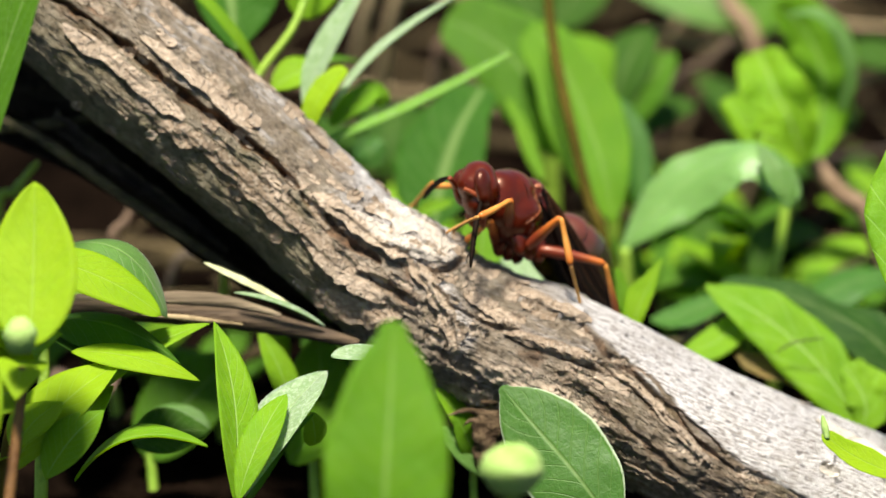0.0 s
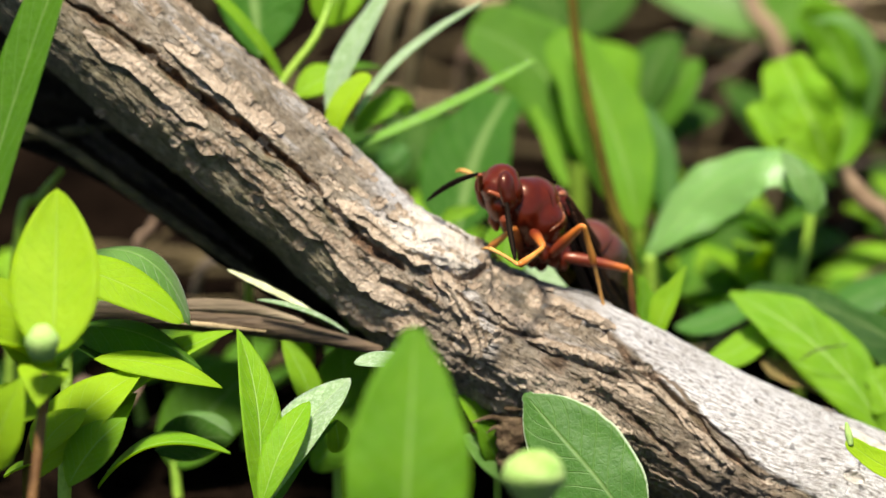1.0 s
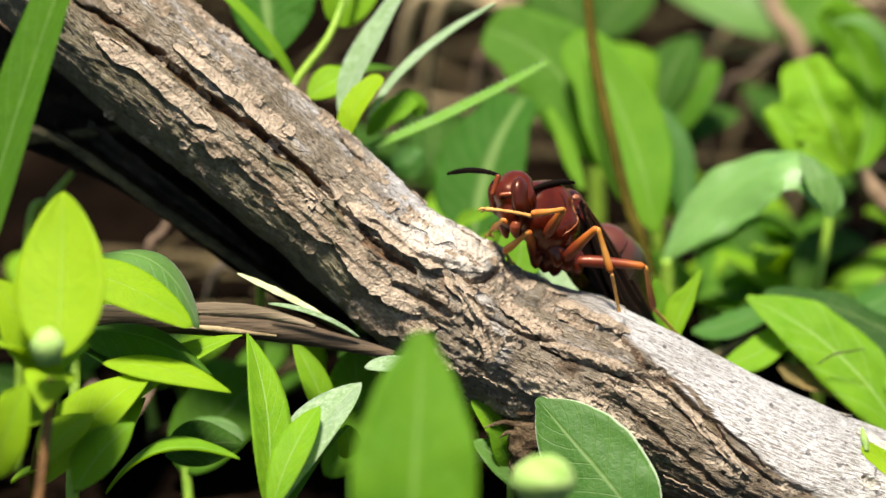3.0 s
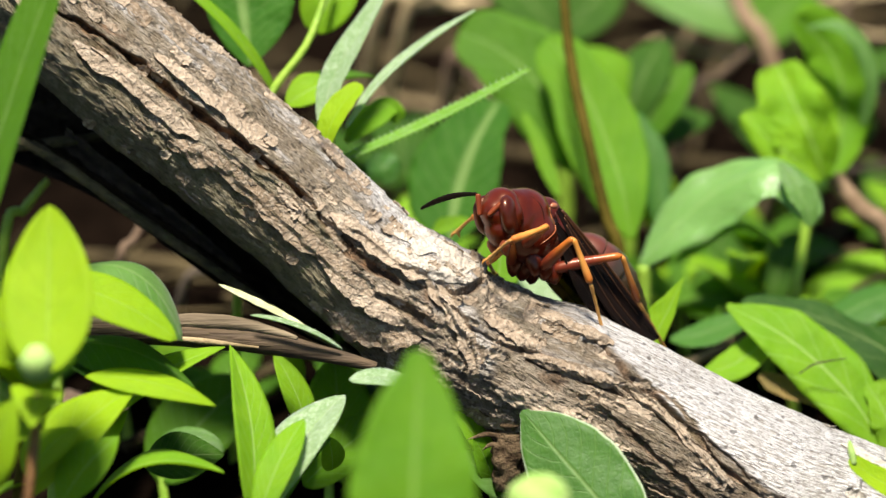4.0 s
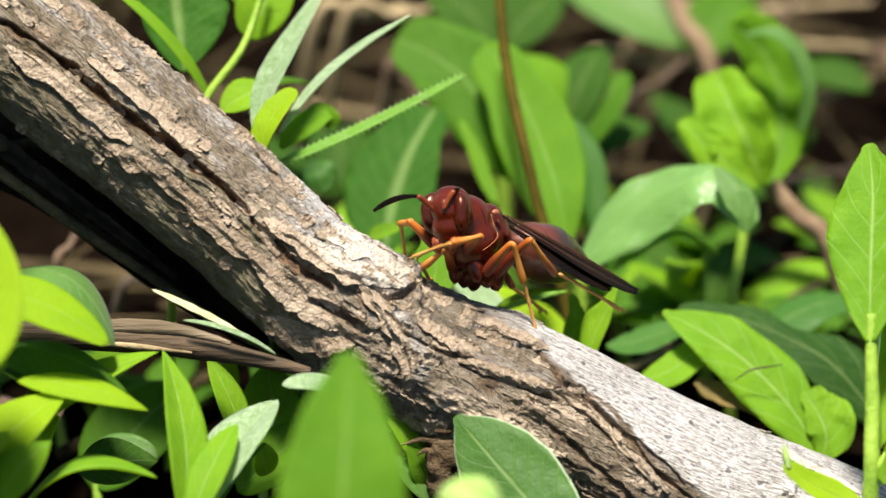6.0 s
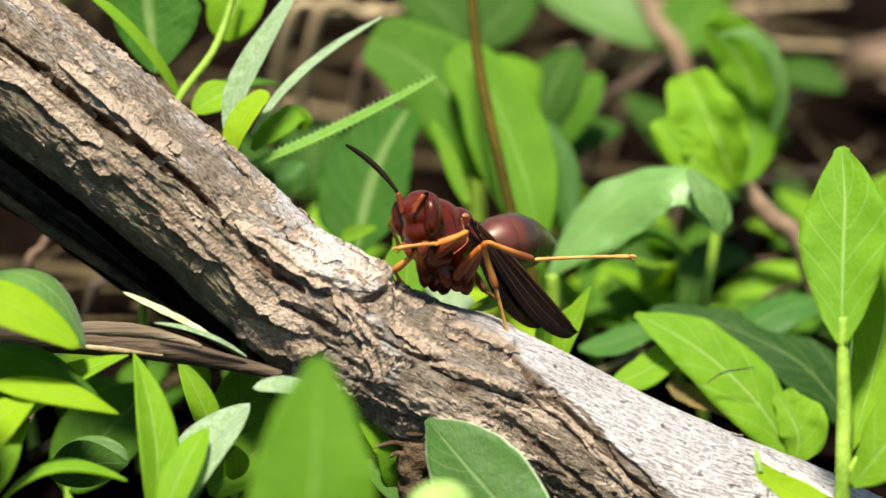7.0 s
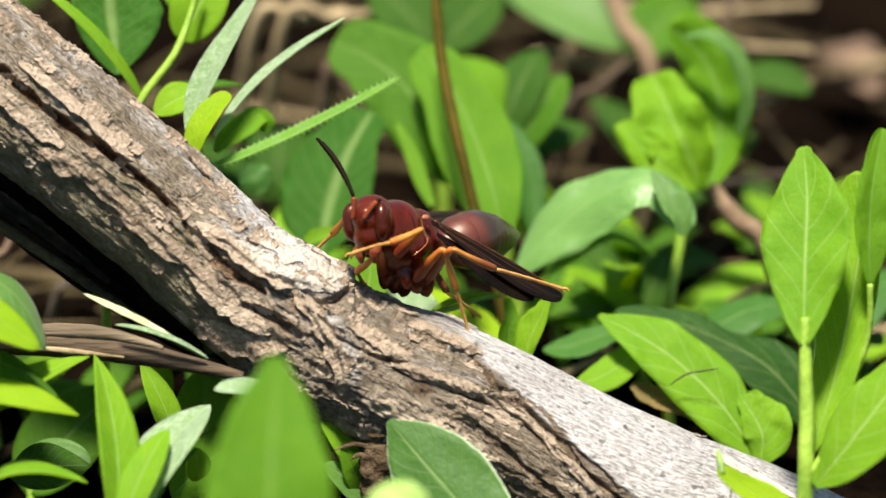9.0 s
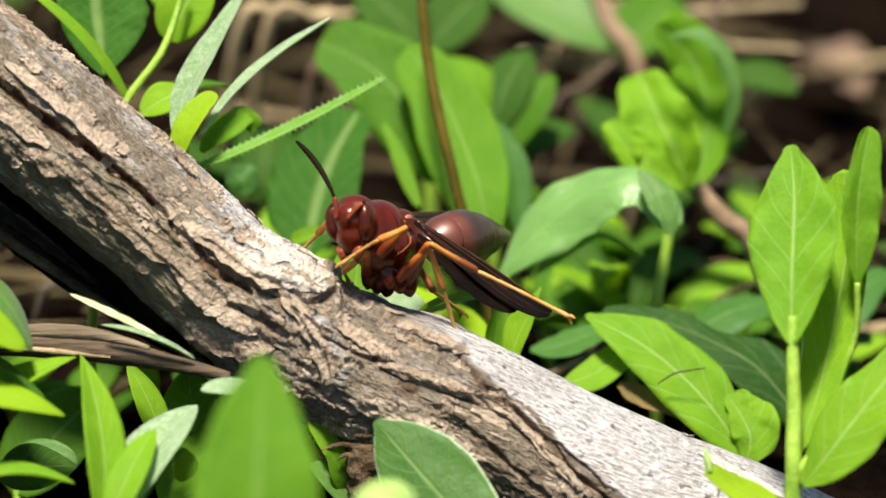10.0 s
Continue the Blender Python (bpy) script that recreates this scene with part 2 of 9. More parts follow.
    h = k.math("ADD", k.math("MULTIPLY", n2, 0.22), k.math("ADD", k.math("MULTIPLY", n3, 0.22), k.math("SUBTRACT", k.math("ADD", k.math("MULTIPLY", fine_streak, 0.9), k.math("ADD", k.math("MULTIPLY", streak, 0.5), k.math("MULTIPLY", dash, 0.7))), k.math("MULTIPLY", split, 0.28))))
    p = k.node("ShaderNodeBsdfPrincipled", Base_Color=col, Roughness=0.82, Normal=k.bump(h, 1.0, 0.0010))
    p.inputs["Specular IOR Level"].default_value = 0.25
    return k.done(p.outputs[0])


BARK = bark_material()


def flake_material(name, dark, light):
    k = Nodes(name)
    vec = k.coords()
    rnd = k.node("ShaderNodeObjectInfo").outputs["Random"]
    n1, n2, n3 = k.noise(vec, 160.0, 4.0), k.noise(vec, 800.0, 5.0, 0.7), k.noise(vec, 2600.0, 3.0)
    grey = k.mix(k.ramp(k.math("ADD", k.math("MULTIPLY", n1, 0.6), k.math("MULTIPLY", rnd, 0.4)), 0.25, 0.75), dark, light)
    col = k.mix(k.math("MULTIPLY", k.ramp(n2, 0.48, 0.66), 0.6), grey, k.mix(0.6, grey, (0.06, 0.042, 0.025)))
    col = k.mix(k.math("MULTIPLY", k.ramp(n3, 0.48, 0.62), 0.5), col, k.mix(0.5, col, (0.60, 0.53, 0.42)))
    p = k.node("ShaderNodeBsdfPrincipled", Base_Color=col, Roughness=0.85, Normal=k.bump(k.math("ADD", n2, k.math("MULTIPLY", n3, 0.7)), 0.9, 0.0008))
    p.inputs["Specular IOR Level"].default_value = 0.2
    return k.done(p.outputs[0])


FLAKE = flake_material("bark_flake", (0.20, 0.147, 0.095), (0.37, 0.295, 0.212))
PALE_FLAKE = flake_material("pale_bark_flake", (0.36, 0.315, 0.25), (0.66, 0.61, 0.53))



# ---- building helpers ----
def part(name, bm, material, parent=None, label="", smooth=True):
    """Links a bmesh as one mesh object under its thing."""
    data = bpy.data.meshes.new(name)
    bm.to_mesh(data)
    bm.free()
    data.materials.append(material)
    if smooth:
        data.polygons.foreach_set("use_smooth", [True] * len(data.polygons))
    ob = new(name, data)
    if parent:
        ob.parent = parent
        ob.matrix_parent_inverse = parent.matrix_basis.inverted()
    return tagged(ob, label)


def thing(name, at, label, category, group="", kind=""):
    """An Empty at a thing's base."""
    ob = new(name)
    ob.empty_display_size = 0.002
    ob.location = at
    return tagged(ob, label, category, group, kind)


def spline(points, count):
    """A smooth line through points."""
    pts = [Vector(p) for p in points]
    out = []
    for i in range(count):
        x = i / (count - 1) * (len(pts) - 1)
        j = min(int(x), len(pts) - 2)
        f = x - j
        a, b, c, d = pts[max(j - 1, 0)], pts[j], pts[j + 1], pts[min(j + 2, len(pts) - 1)]
        out.append(0.5 * ((2 * b) + (c - a) * f + (2 * a - 5 * b + 4 * c - d) * f * f + (3 * b - a - 3 * c + d) * f ** 3))
    return out


def tube_bm(points, radii, sides=10, count=20, bumps=0.0, seed=0.0):
    """A bent round bar with closed, rounded ends; points in metres, radii in millimetres."""
    line = spline(points, count)
    bm = bmesh.new()
    rings = []
    side = None
    for i, p in enumerate(line):
        way = (line[min(i + 1, count - 1)] - line[max(i - 1, 0)]).normalized()
        if side is None:
            side = way.orthogonal().normalized()
        side = (side - way * side.dot(way)).normalized()
        other = way.cross(side)
        x = i / (count - 1) * (len(radii) - 1)
        j = min(int(x), len(radii) - 2)
        r = (radii[j] + (radii[j + 1] - radii[j]) * (x - j)) * MM
        ring = []
        for q in range(sides):
            a = 2 * math.pi * q / sides
            rr = r * (1 + bumps * noise.noise(Vector((math.cos(a) * 1.5 + seed, math.sin(a) * 1.5, i * 0.45))))
            ring.append(bm.verts.new(p + (side * math.cos(a) + other * math.sin(a)) * rr))
        rings.append(ring)
    for a, b in zip(rings, rings[1:]):
        for q in range(sides):
            bm.faces.new((a[q], a[(q + 1) % sides], b[(q + 1) % sides], b[q]))
    for ring, flip in ((rings[0], True), (rings[-1], False)):
        mid = sum((v.co for v in ring), Vector()) / sides
        tip = bm.verts.new(mid)
        for q in range(sides):
            f = (ring[q], ring[(q + 1) % sides], tip)
            bm.faces.new(f[::-1] if flip else f)
    return bm


def stem(parent, points, radii, material=None, name="stem", label="", bumps=0.1, sides=10, count=22):
    return part(name, tube_bm(points, radii, sides, count, bumps, len(points) * 1.7 + points[0][0] * 900), material or STEM_GREEN, parent, label)


def leaf_bm(base, tip, width, face, arch=0.1, fold=0.15, wide=0.75, blunt=0.85, teeth=0, thick=0.22, curl=0.0, wave=0.03, seed=0.0, nu=26, nv=10, side_arch=0.0):
    """A leaf blade from its base to its tip, width in millimetres; face is where its upper side looks, arch lifts its middle,
    fold lifts its edges, curl rolls the tip down."""
    base, tip, face = Vector(base), Vector(tip), Vector(face).normalized()
    length = (tip - base).length
    way = (tip - base).normalized()
    up = (face - way * face.dot(way)).normalized()
    side = way.cross(up)
    bm = bmesh.new()
    uv = bm.loops.layers.uv.new("UVMap")
    sheets = []
    for layer in (0, 1):
        rows = []
        for i in range(nu + 1):
            s = i / nu
            f = max(math.sin(math.pi * min(s, 1) ** wide), 0.0) ** blunt
            if teeth:
                f *= 0.86 + 0.42 * abs(((s * teeth) % 1.0) - 0.5) ** 1.0
            half = width * MM * 0.5 * max(f, 0.012)
            mid = base + (tip - base) * s + up * (4 * arch * s * (1 - s) * length - curl * length * max(s - 0.55, 0) ** 2 * 4) + side * (4 * side_arch * s * (1 - s) * length)
            row = []
            for j in range(nv + 1):
                x = j / nv * 2 - 1
                n = noise.noise(Vector((s * 3.0 + seed, x * 1.3, seed * 2.1)))
                lift = fold * abs(x) * half + wave * width * MM * n * (0.3 + abs(x)) * min(1, 6 * s)
                p = mid + side * (x * half) + up * lift
                p -= up * (layer * thick * MM * (1 - 0.85 * abs(x) ** 4) * (1 - 0.7 * s ** 6))
                row.append((bm.verts.new(p), s, j / nv))
            rows.append(row)
        sheets.append(rows)

    def face_of(corners):
        try:
            f = bm.faces.new([c[0] for c in corners])
        except ValueError:
            return
        for loop, c in zip(f.loops, corners):
            loop[uv].uv = (c[1], c[2])

    for layer, rows in enumerate(sheets):
        for a, b in zip(rows, rows[1:]):
            for j in range(nv):
                q = (a[j], b[j], b[j + 1], a[j + 1])
                face_of(q if layer else q[::-1])
    top, low = sheets
    for i in range(nu):
        face_of((top[i][0], low[i][0], low[i + 1][0], top[i + 1][0]))
        face_of((top[i][nv], top[i + 1][nv], low[i + 1][nv], low[i][nv]))
    for j in range(nv):
        face_of((top[0][j], top[0][j + 1], low[0][j + 1], low[0][j]))
        face_of((top[nu][j], low[nu][j], low[nu][j + 1], top[nu][j + 1]))
    bmesh.ops.recalc_face_normals(bm, faces=bm.faces)
    return bm


LEAVES = [0]


def leaf(parent, base, tip, width, face, material, label="", name="leaf", **shape):
    LEAVES[0] += 1
    return part(name, leaf_bm(base, tip, width, face, seed=LEAVES[0] * 3.7, **shape), material, parent, label)


def blade_bm(spine, left, right, face, cup=0.1, ruffle=0.04, thick=0.2, seed=0.0, nu=36, nv=14, tip=0.22):
    """A leaf blade along a curved midrib; left and right: its half breadths in millimetres from base to tip, seen along the rib
    from the upper side; cup lifts its edges, ruffle waves them, tip is the share of its length that is rounded off."""
    mids = spline(spine, nu + 1)
    face = Vector(face).normalized()

    def breadths(widths):
        full = [max(p.x, 0.02) for p in spline([(w, 0, 0) for w in widths], nu + 1)]
        turn = int(nu * (1 - tip))
        return [w if i <= turn else max(w, full[turn] * math.sqrt(max(1 - ((i - turn) / (nu - turn)) ** 2, 0.0004))) for i, w in enumerate(full)]

    halves = breadths(left), breadths(right)
    bm = bmesh.new()
    uv = bm.loops.layers.uv.new("UVMap")
    sheets = []
    for layer in (0, 1):
        rows = []
        for i, mid in enumerate(mids):
            s = i / nu
            way = (mids[min(i + 1, nu)] - mids[max(i - 1, 0)]).normalized()
            up = (face - way * face.dot(way)).normalized()
            side = way.cross(up)
            row = []
            for j in range(nv + 1):
                x = j / nv * 2 - 1
                half = halves[0 if x < 0 else 1][i]
                half *= 1 + 0.035 * noise.noise(Vector((s * 9 + seed, 4 if x < 0 else 8, 0))) * abs(x)
                n = noise.noise(Vector((s * 4.5 + seed, x * 1.6, seed * 1.3)))
                m = noise.noise(Vector((s * 11 + seed, x * 3.5, seed)))
                lift = cup * (math.sqrt(x * x + 0.02) - 0.14) * half + ruffle * 2.2 * half * (n + 0.35 * m) * (0.25 + x * x)
                p = mid + side * (x * half * MM) + up * ((lift - layer * thick * (1 - 0.8 * x ** 4)) * MM)
                row.append((bm.verts.new(p), s, j / nv))
            rows.append(row)
        sheets.append(rows)

    def put(corners):
        f = bm.faces.new([c[0] for c in corners])
        for loop, c in zip(f.loops, corners):
            loop[uv].uv = (c[1], c[2])

    for layer, rows in enumerate(sheets):
        for a, b in zip(rows, rows[1:]):
            for j in range(nv):
                q = (a[j], b[j], b[j + 1], a[j + 1])
                put(q if layer else q[::-1])
    top, low = sheets
    for i in range(nu):
        put((top[i][0], low[i][0], low[i + 1][0], top[i + 1][0]))
        put((top[i][nv], top[i + 1][nv], low[i + 1][nv], low[i][nv]))
    for j in range(nv):
        put((top[0][j], top[0][j + 1], low[0][j + 1], low[0][j]))
        put((top[nu][j], low[nu][j], low[nu][j + 1], top[nu][j + 1]))
    bmesh.ops.recalc_face_normals(bm, faces=bm.faces)
    return bm


def blade(parent, spine, left, right, face, material, label="", **shape):
    LEAVES[0] += 1
    return part("leaf", blade_bm(spine, left, right, face, seed=LEAVES[0] * 3.7, **shape), material, parent, label)


def ground_under(p):
    """The place on the soil under a point, a little sunk."""
    return Vector((p[0], p[1], -0.002))


# ---- ground ----
def fbm(x, y, z, scale, octaves=4, seed=0):
    """Smooth lattice noise on arrays, about -1 to 1."""
    total, amp, norm = np.zeros_like(x), 1.0, 0.0
    for o in range(octaves):
        f = scale * 2 ** o
        px, py, pz = x * f + seed * 17.3 + o * 31.7, y * f + seed * 5.1, z * f - seed * 9.7
        ix, iy, iz = np.floor(px).astype(np.int64), np.floor(py).astype(np.int64), np.floor(pz).astype(np.int64)
        fx, fy, fz = px - ix, py - iy, pz - iz
        fx, fy, fz = fx * fx * (3 - 2 * fx), fy * fy * (3 - 2 * fy), fz * fz * (3 - 2 * fz)

        def corner(a, b, c):
            h = (ix + a) * 374761393 + (iy + b) * 668265263 + (iz + c) * 2147483647 + o * 1013904223
            h = (h ^ (h >> 13)) * 1274126177
            h = h ^ (h >> 16)
            return (h & 0xFFFF) / 32767.5 - 1.0

        v = 0.0
        for a in (0, 1):
            for b in (0, 1):
                for c in (0, 1):
                    v = v + corner(a, b, c) * (fx if a else 1 - fx) * (fy if b else 1 - fy) * (fz if c else 1 - fz)
        total, norm = total + amp * v, norm + amp
        amp *= 0.5
    return total / norm


def mesh_from_arrays(name, verts, quads, material):
    data = bpy.data.meshes.new(name)
    data.vertices.add(len(verts))
    data.vertices.foreach_set("co", np.ascontiguousarray(verts, dtype=np.float32).ravel())
    data.loops.add(len(quads) * 4)
    data.loops.foreach_set("vertex_index", np.ascontiguousarray(quads, dtype=np.int32).ravel())
    data.polygons.add(len(quads))
    data.polygons.foreach_set("loop_start", np.arange(0, len(quads) * 4, 4, dtype=np.int32))
    data.materials.append(material)
    data.polygons.foreach_set("use_smooth", [True] * len(quads))
    data.update(calc_edges=True)
    data.validate()
    return data


def grid_quads(n, m):
    i, j = np.meshgrid(np.arange(n - 1), np.arange(m - 1), indexing="ij")
    a = (i * m + j).ravel()
    return np.stack([a, a + m, a + m + 1, a + 1], 1)


def build_ground():
    n = 220
    g = np.linspace(-1, 1, n)
    k = 0.16 * g + 400.0 * np.sign(g) * np.abs(g) ** 41
    x, y = np.meshgrid(k, k + 0.08, indexing="ij")
    near = np.exp(-((x / 0.2) ** 2 + ((y - 0.08) / 0.25) ** 2))
    z = near * (0.004 * fbm(x, y, x * 0, 40.0, 5, 1) + 0.0015 * fbm(x, y, x * 0, 300.0, 3, 2))
    verts = np.stack([x.ravel(), y.ravel(), z.ravel()], 1)
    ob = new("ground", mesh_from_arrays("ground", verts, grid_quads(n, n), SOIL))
    tagged(ob, "crumbly soil under weeds and straw, coloured dark for shade", "ground", kind="structure")


build_ground()


# ---- branch ----
def seg_distance(u, v, line):
    """Signed distance from a broken line in the plan (positive on its upper right side), and how far along it."""
    best, sign, where = np.full_like(u, 1e9), np.ones_like(u), np.zeros_like(u)
    n = len(line) - 1
    for i, ((ax, ay), (bx, by)) in enumerate(zip(line, line[1:])):
        dx, dy = bx - ax, by - ay
        f = np.clip(((u - ax) * dx + (v - ay) * dy) / (dx * dx + dy * dy), 0, 1)
        d = np.hypot(u - ax - f * dx, v - ay - f * dy)
        s = np.where(dx * (v - ay) - dy * (u - ax) > 0, 1.0, -1.0)
        near = d < best
        best, sign, where = np.where(near, d, best), np.where(near, s, sign), np.where(near, (i + f) / n, where)
    return best, sign, where


def step(x, a, b):
    t = np.clip((x - a) / (b - a), 0, 1)
    return t * t * (3 - 2 * t)


def add_plates(branch, pos, normal):
    """The large loose plates and lips of bark: a middle line in the plan, breadth and lift of the lower left edge in millimetres."""
    rng = random.Random(5)
    rel = pos - np.array(CENTRE)
    pu, pv = rel @ np.array(RIGHT) * 1000, rel @ np.array(UP) * 1000
    front = np.where(normal @ np.array(BACK) > -0.05, 0.0, 1e6)

    def plate(line, breadth, lift, material, thick=0.32, pale=False):
        mids = spline([(a, b, 0) for a, b in line], 30)
        across = 5
        bm = bmesh.new()
        shift = rng.uniform(0, 50)
        hi = [1.0 + 0.35 * noise.noise(Vector((q * 0.25, shift, 0))) + rng.uniform(-0.06, 0.06) for q in range(30)]
        lo = [1.0 + 0.7 * noise.noise(Vector((q * 0.28, shift, 9))) + rng.uniform(-0.08, 0.08) for q in range(30)]
        sheets = [[], []]
        for i, mid in enumerate(mids):
            way = (mids[min(i + 1, 29)] - mids[max(i - 1, 0)]).normalized()
            side = Vector((-way.y, way.x, 0))
            taper = min(1.0, 4.0 * min(i, 29 - i) / 29 + 0.25)
            rows = ([], [])
            for q in range(across + 1):
                y = q / across * 2 - 1
                wide = 0.5 * breadth * taper * (hi[i] if y > 0 else lo[i])
                x, z = mid.x + side.x * y * wide, mid.y + side.y * y * wide
                at = np.unravel_index(np.argmin((pu - x) ** 2 + (pv - z) ** 2 + front), pu.shape)
                c, nrm = Vector(pos[at]), Vector(normal[at])
                rise = 0.05 + lift * max(0.0, (1 - y) / 2) ** 1.3 * taper
                for layer in (0, 1):
                    off = rise if layer == 0 else max(rise - thick, -0.3)
                    rows[layer].append(bm.verts.new(c + nrm * (off * MM)))
            sheets[0].append(rows[0])
            sheets[1].append(rows[1])
        for layer, rows in enumerate(sheets):
            for r, q in zip(rows, rows[1:]):
                for k in range(across):
                    f = (r[k], r[k + 1], q[k + 1], q[k])
                    bm.faces.new(f if layer else f[::-1])
        for i in range(29):
            for k in (0, across):
                bm.faces.new((sheets[0][i][k], sheets[0][i + 1][k], sheets[1][i + 1][k], sheets[1][i][k]))
        for i in (0, 29):
            for k in range(across):
                bm.faces.new((sheets[0][i][k], sheets[0][i][k + 1], sheets[1][i][k + 1], sheets[1][i][k]))
        bmesh.ops.recalc_face_normals(bm, faces=bm.faces)
        part("bark_plate", bm, material, branch, smooth=False)

    plate([(-11.2, 3.0), (-8.3, 1.0), (-5.0, -1.6), (-2.4, -2.6)], 1.5, 0.75, FLAKE)
    plate([(-2.9, -2.4), (-1.4, -4.4), (0.3, -6.8), (1.3, -9.2), (1.7, -12.1)], 1.5, 0.45, FLAKE, 0.3)
    plate([(-1.9, -3.0), (-0.6, -5.0), (0.6, -7.2), (1.2, -9.4)], 0.7, 0.5, FLAKE, 0.2)
    plate([(-25.5, 9.3), (-23.2, 8.6), (-20.0, 6.7), (-16.8, 4.1), (-14.2, 1.7)], 1.5, 0.38, FLAKE, 0.22)
    plate([(-18.2, 4.5), (-14.2, 1.4), (-11.0, -1.3), (-7.1, -4.3)], 1.7, 0.42, FLAKE, 0.22)
    plate([(-11.2, -5.9), (-7.1, -7.4), (-3.1, -7.9)], 1.8, 0.6, FLAKE)
    plate([(-11.2, -1.4), (-8.1, -4.4), (-4.6, -6.7)], 1.5, 0.6, FLAKE)
    plate([(5.9, -9.4), (10.2, -10.7), (14.2, -12.2)], 1.2, 0.4, FLAKE, 0.22)
    plate([(6.4, -5.2), (9.4, -6.6), (12.0, -7.7), (13.9, -8.6)], 1.1, 0.28, FLAKE, 0.2)
    plate([(-8.6, 1.4), (-6.1, 0.1), (-3.6, -1.2), (-1.0, -2.2), (1.4, -2.9)], 1.7, 0.16, PALE_FLAKE, 0.14)
    plate([(-5.6, 1.9), (-3.4, 1.0), (-1.0, 0.0), (1.0, -1.0), (2.0, -1.7)], 2.4, 0.12, PALE_FLAKE, 0.14)
    plate([(14.9, -12.4), (18.2, -14.6), (21.6, -18.2), (24.5, -21.1)], 0.8, 0.35, FLAKE, 0.2)
    plate([(-33.7, 18.2), (-27.7, 13.9), (-22.7, 9.6)], 1.3, 0.5, FLAKE)
    plate([(-26.7, 17.2), (-21.2, 12.7), (-16.7, 8.4)], 1.1, 0.45, FLAKE)
    plate([(3.4, -12.4), (7.4, -13.7), (11.4, -15.9), (15.4, -17.9)], 1.5, 0.35, FLAKE, 0.22)
    plate([(2.4, -5.9), (4.9, -7.4), (7.4, -9.2)], 1.4, 0.35, FLAKE, 0.22)
    plate([(34.0, -17.4), (37.5, -19.2), (41.5, -21.4)], 0.7, 0.25, PALE_FLAKE, 0.15)


def add_flakes(branch, pos, normal, u, v, smooth_top, left_low):
    """Loose scales of bark, each lifted along one edge, over the rough part of the branch."""
    rng = random.Random(11)
    n, m = u.shape
    out = np.array(BACK)
    facing = normal @ out
    made, tries = 0, 0
    while made < 280 and tries < 6000:
        tries += 1
        i0, j0 = rng.randrange(60, n - 60), rng.randrange(0, m)
        if facing[i0, j0] < -0.15 or not -43 < u[i0, j0] < 52:
            continue
        if smooth_top[i0, j0] > 0.3 and rng.random() < 0.93 or left_low[i0, j0] > 0.4 and rng.random() < 0.75:
            continue
        length, breadth = rng.uniform(9, 30) * rng.uniform(0.7, 1.4), rng.uniform(4, 11) * rng.uniform(0.7, 1.3)
        lift, thick = rng.uniform(0.06, 0.34), rng.uniform(0.08, 0.20)
        skew = rng.uniform(-0.5, 0.5)
        a, b = 14, 5
        edge = [(0.55 + 0.45 * math.sin(math.pi * (q + 0.5) / (a + 1)) ** 0.6) * rng.uniform(0.55, 1.18) for q in range(a + 1)]
        low_edge = [e * rng.uniform(0.6, 1.3) for e in edge]
        edge = [(edge[max(q - 1, 0)] + 2 * edge[q] + edge[min(q + 1, a)]) / 4 for q in range(a + 1)]
        low_edge = [(low_edge[max(q - 1, 0)] + 2 * low_edge[q] + low_edge[min(q + 1, a)]) / 4 for q in range(a + 1)]
        lifted = rng.choice((1, 1, 1, 0))
        bm = bmesh.new()
        sheets = []
        for layer in (0, 1):
            rows = []
            for p in range(a + 1):
                row = []
                for q in range(b + 1):
                    y = q / b * 2 - 1
                    wide = edge[p] if y > 0 else low_edge[p]
                    fi = i0 + (p / a - 0.5) * length
                    fj = j0 + (y * wide + skew * (p / a - 0.5)) * breadth
                    ii, jj = int(max(2, min(n - 4, fi))), int(math.floor(fj))
                    ti, tj = min(max(fi - ii, 0), 1), fj - jj
                    j1, j2 = jj % m, (jj + 1) % m
                    c = (pos[ii, j1] * (1 - tj) + pos[ii, j2] * tj) * (1 - ti) + (pos[ii + 1, j1] * (1 - tj) + pos[ii + 1, j2] * tj) * ti
                    rise = 0.04 + lift * (max(0.0, (-y if lifted else y)) ** 1.6) + 0.3 * lift * max(0.0, 2 * p / a - 1) ** 2
                    off = rise if layer == 0 else max(rise - thick, -0.25)
                    row.append(bm.verts.new(Vector(c) + Vector(normal[ii, j1]) * (off * MM)))
                rows.append(row)
            sheets.append(rows)
        for layer, rows in enumerate(sheets):
            for r, q in zip(rows, rows[1:]):
                for k in range(b):
                    f = (r[k], r[k + 1], q[k + 1], q[k])
                    bm.faces.new(f if layer else f[::-1])
        top, low = sheets
        for p in range(a):
            bm.faces.new((top[p][0], top[p + 1][0], low[p + 1][0], low[p][0]))
            bm.faces.new((top[p][b], low[p][b], low[p + 1][b], top[p + 1][b]))
        for k in range(b):
            bm.faces.new((top[0][k], low[0][k], low[0][k + 1], top[0][k + 1]))
            bm.faces.new((top[a][k], top[a][k + 1], low[a][k + 1], low[a][k]))
        bmesh.ops.recalc_face_normals(bm, faces=bm.faces)
        part("bark_flake", bm, PALE_FLAKE if smooth_top[i0, j0] > 0.3 else FLAKE, branch, smooth=False)
        made += 1


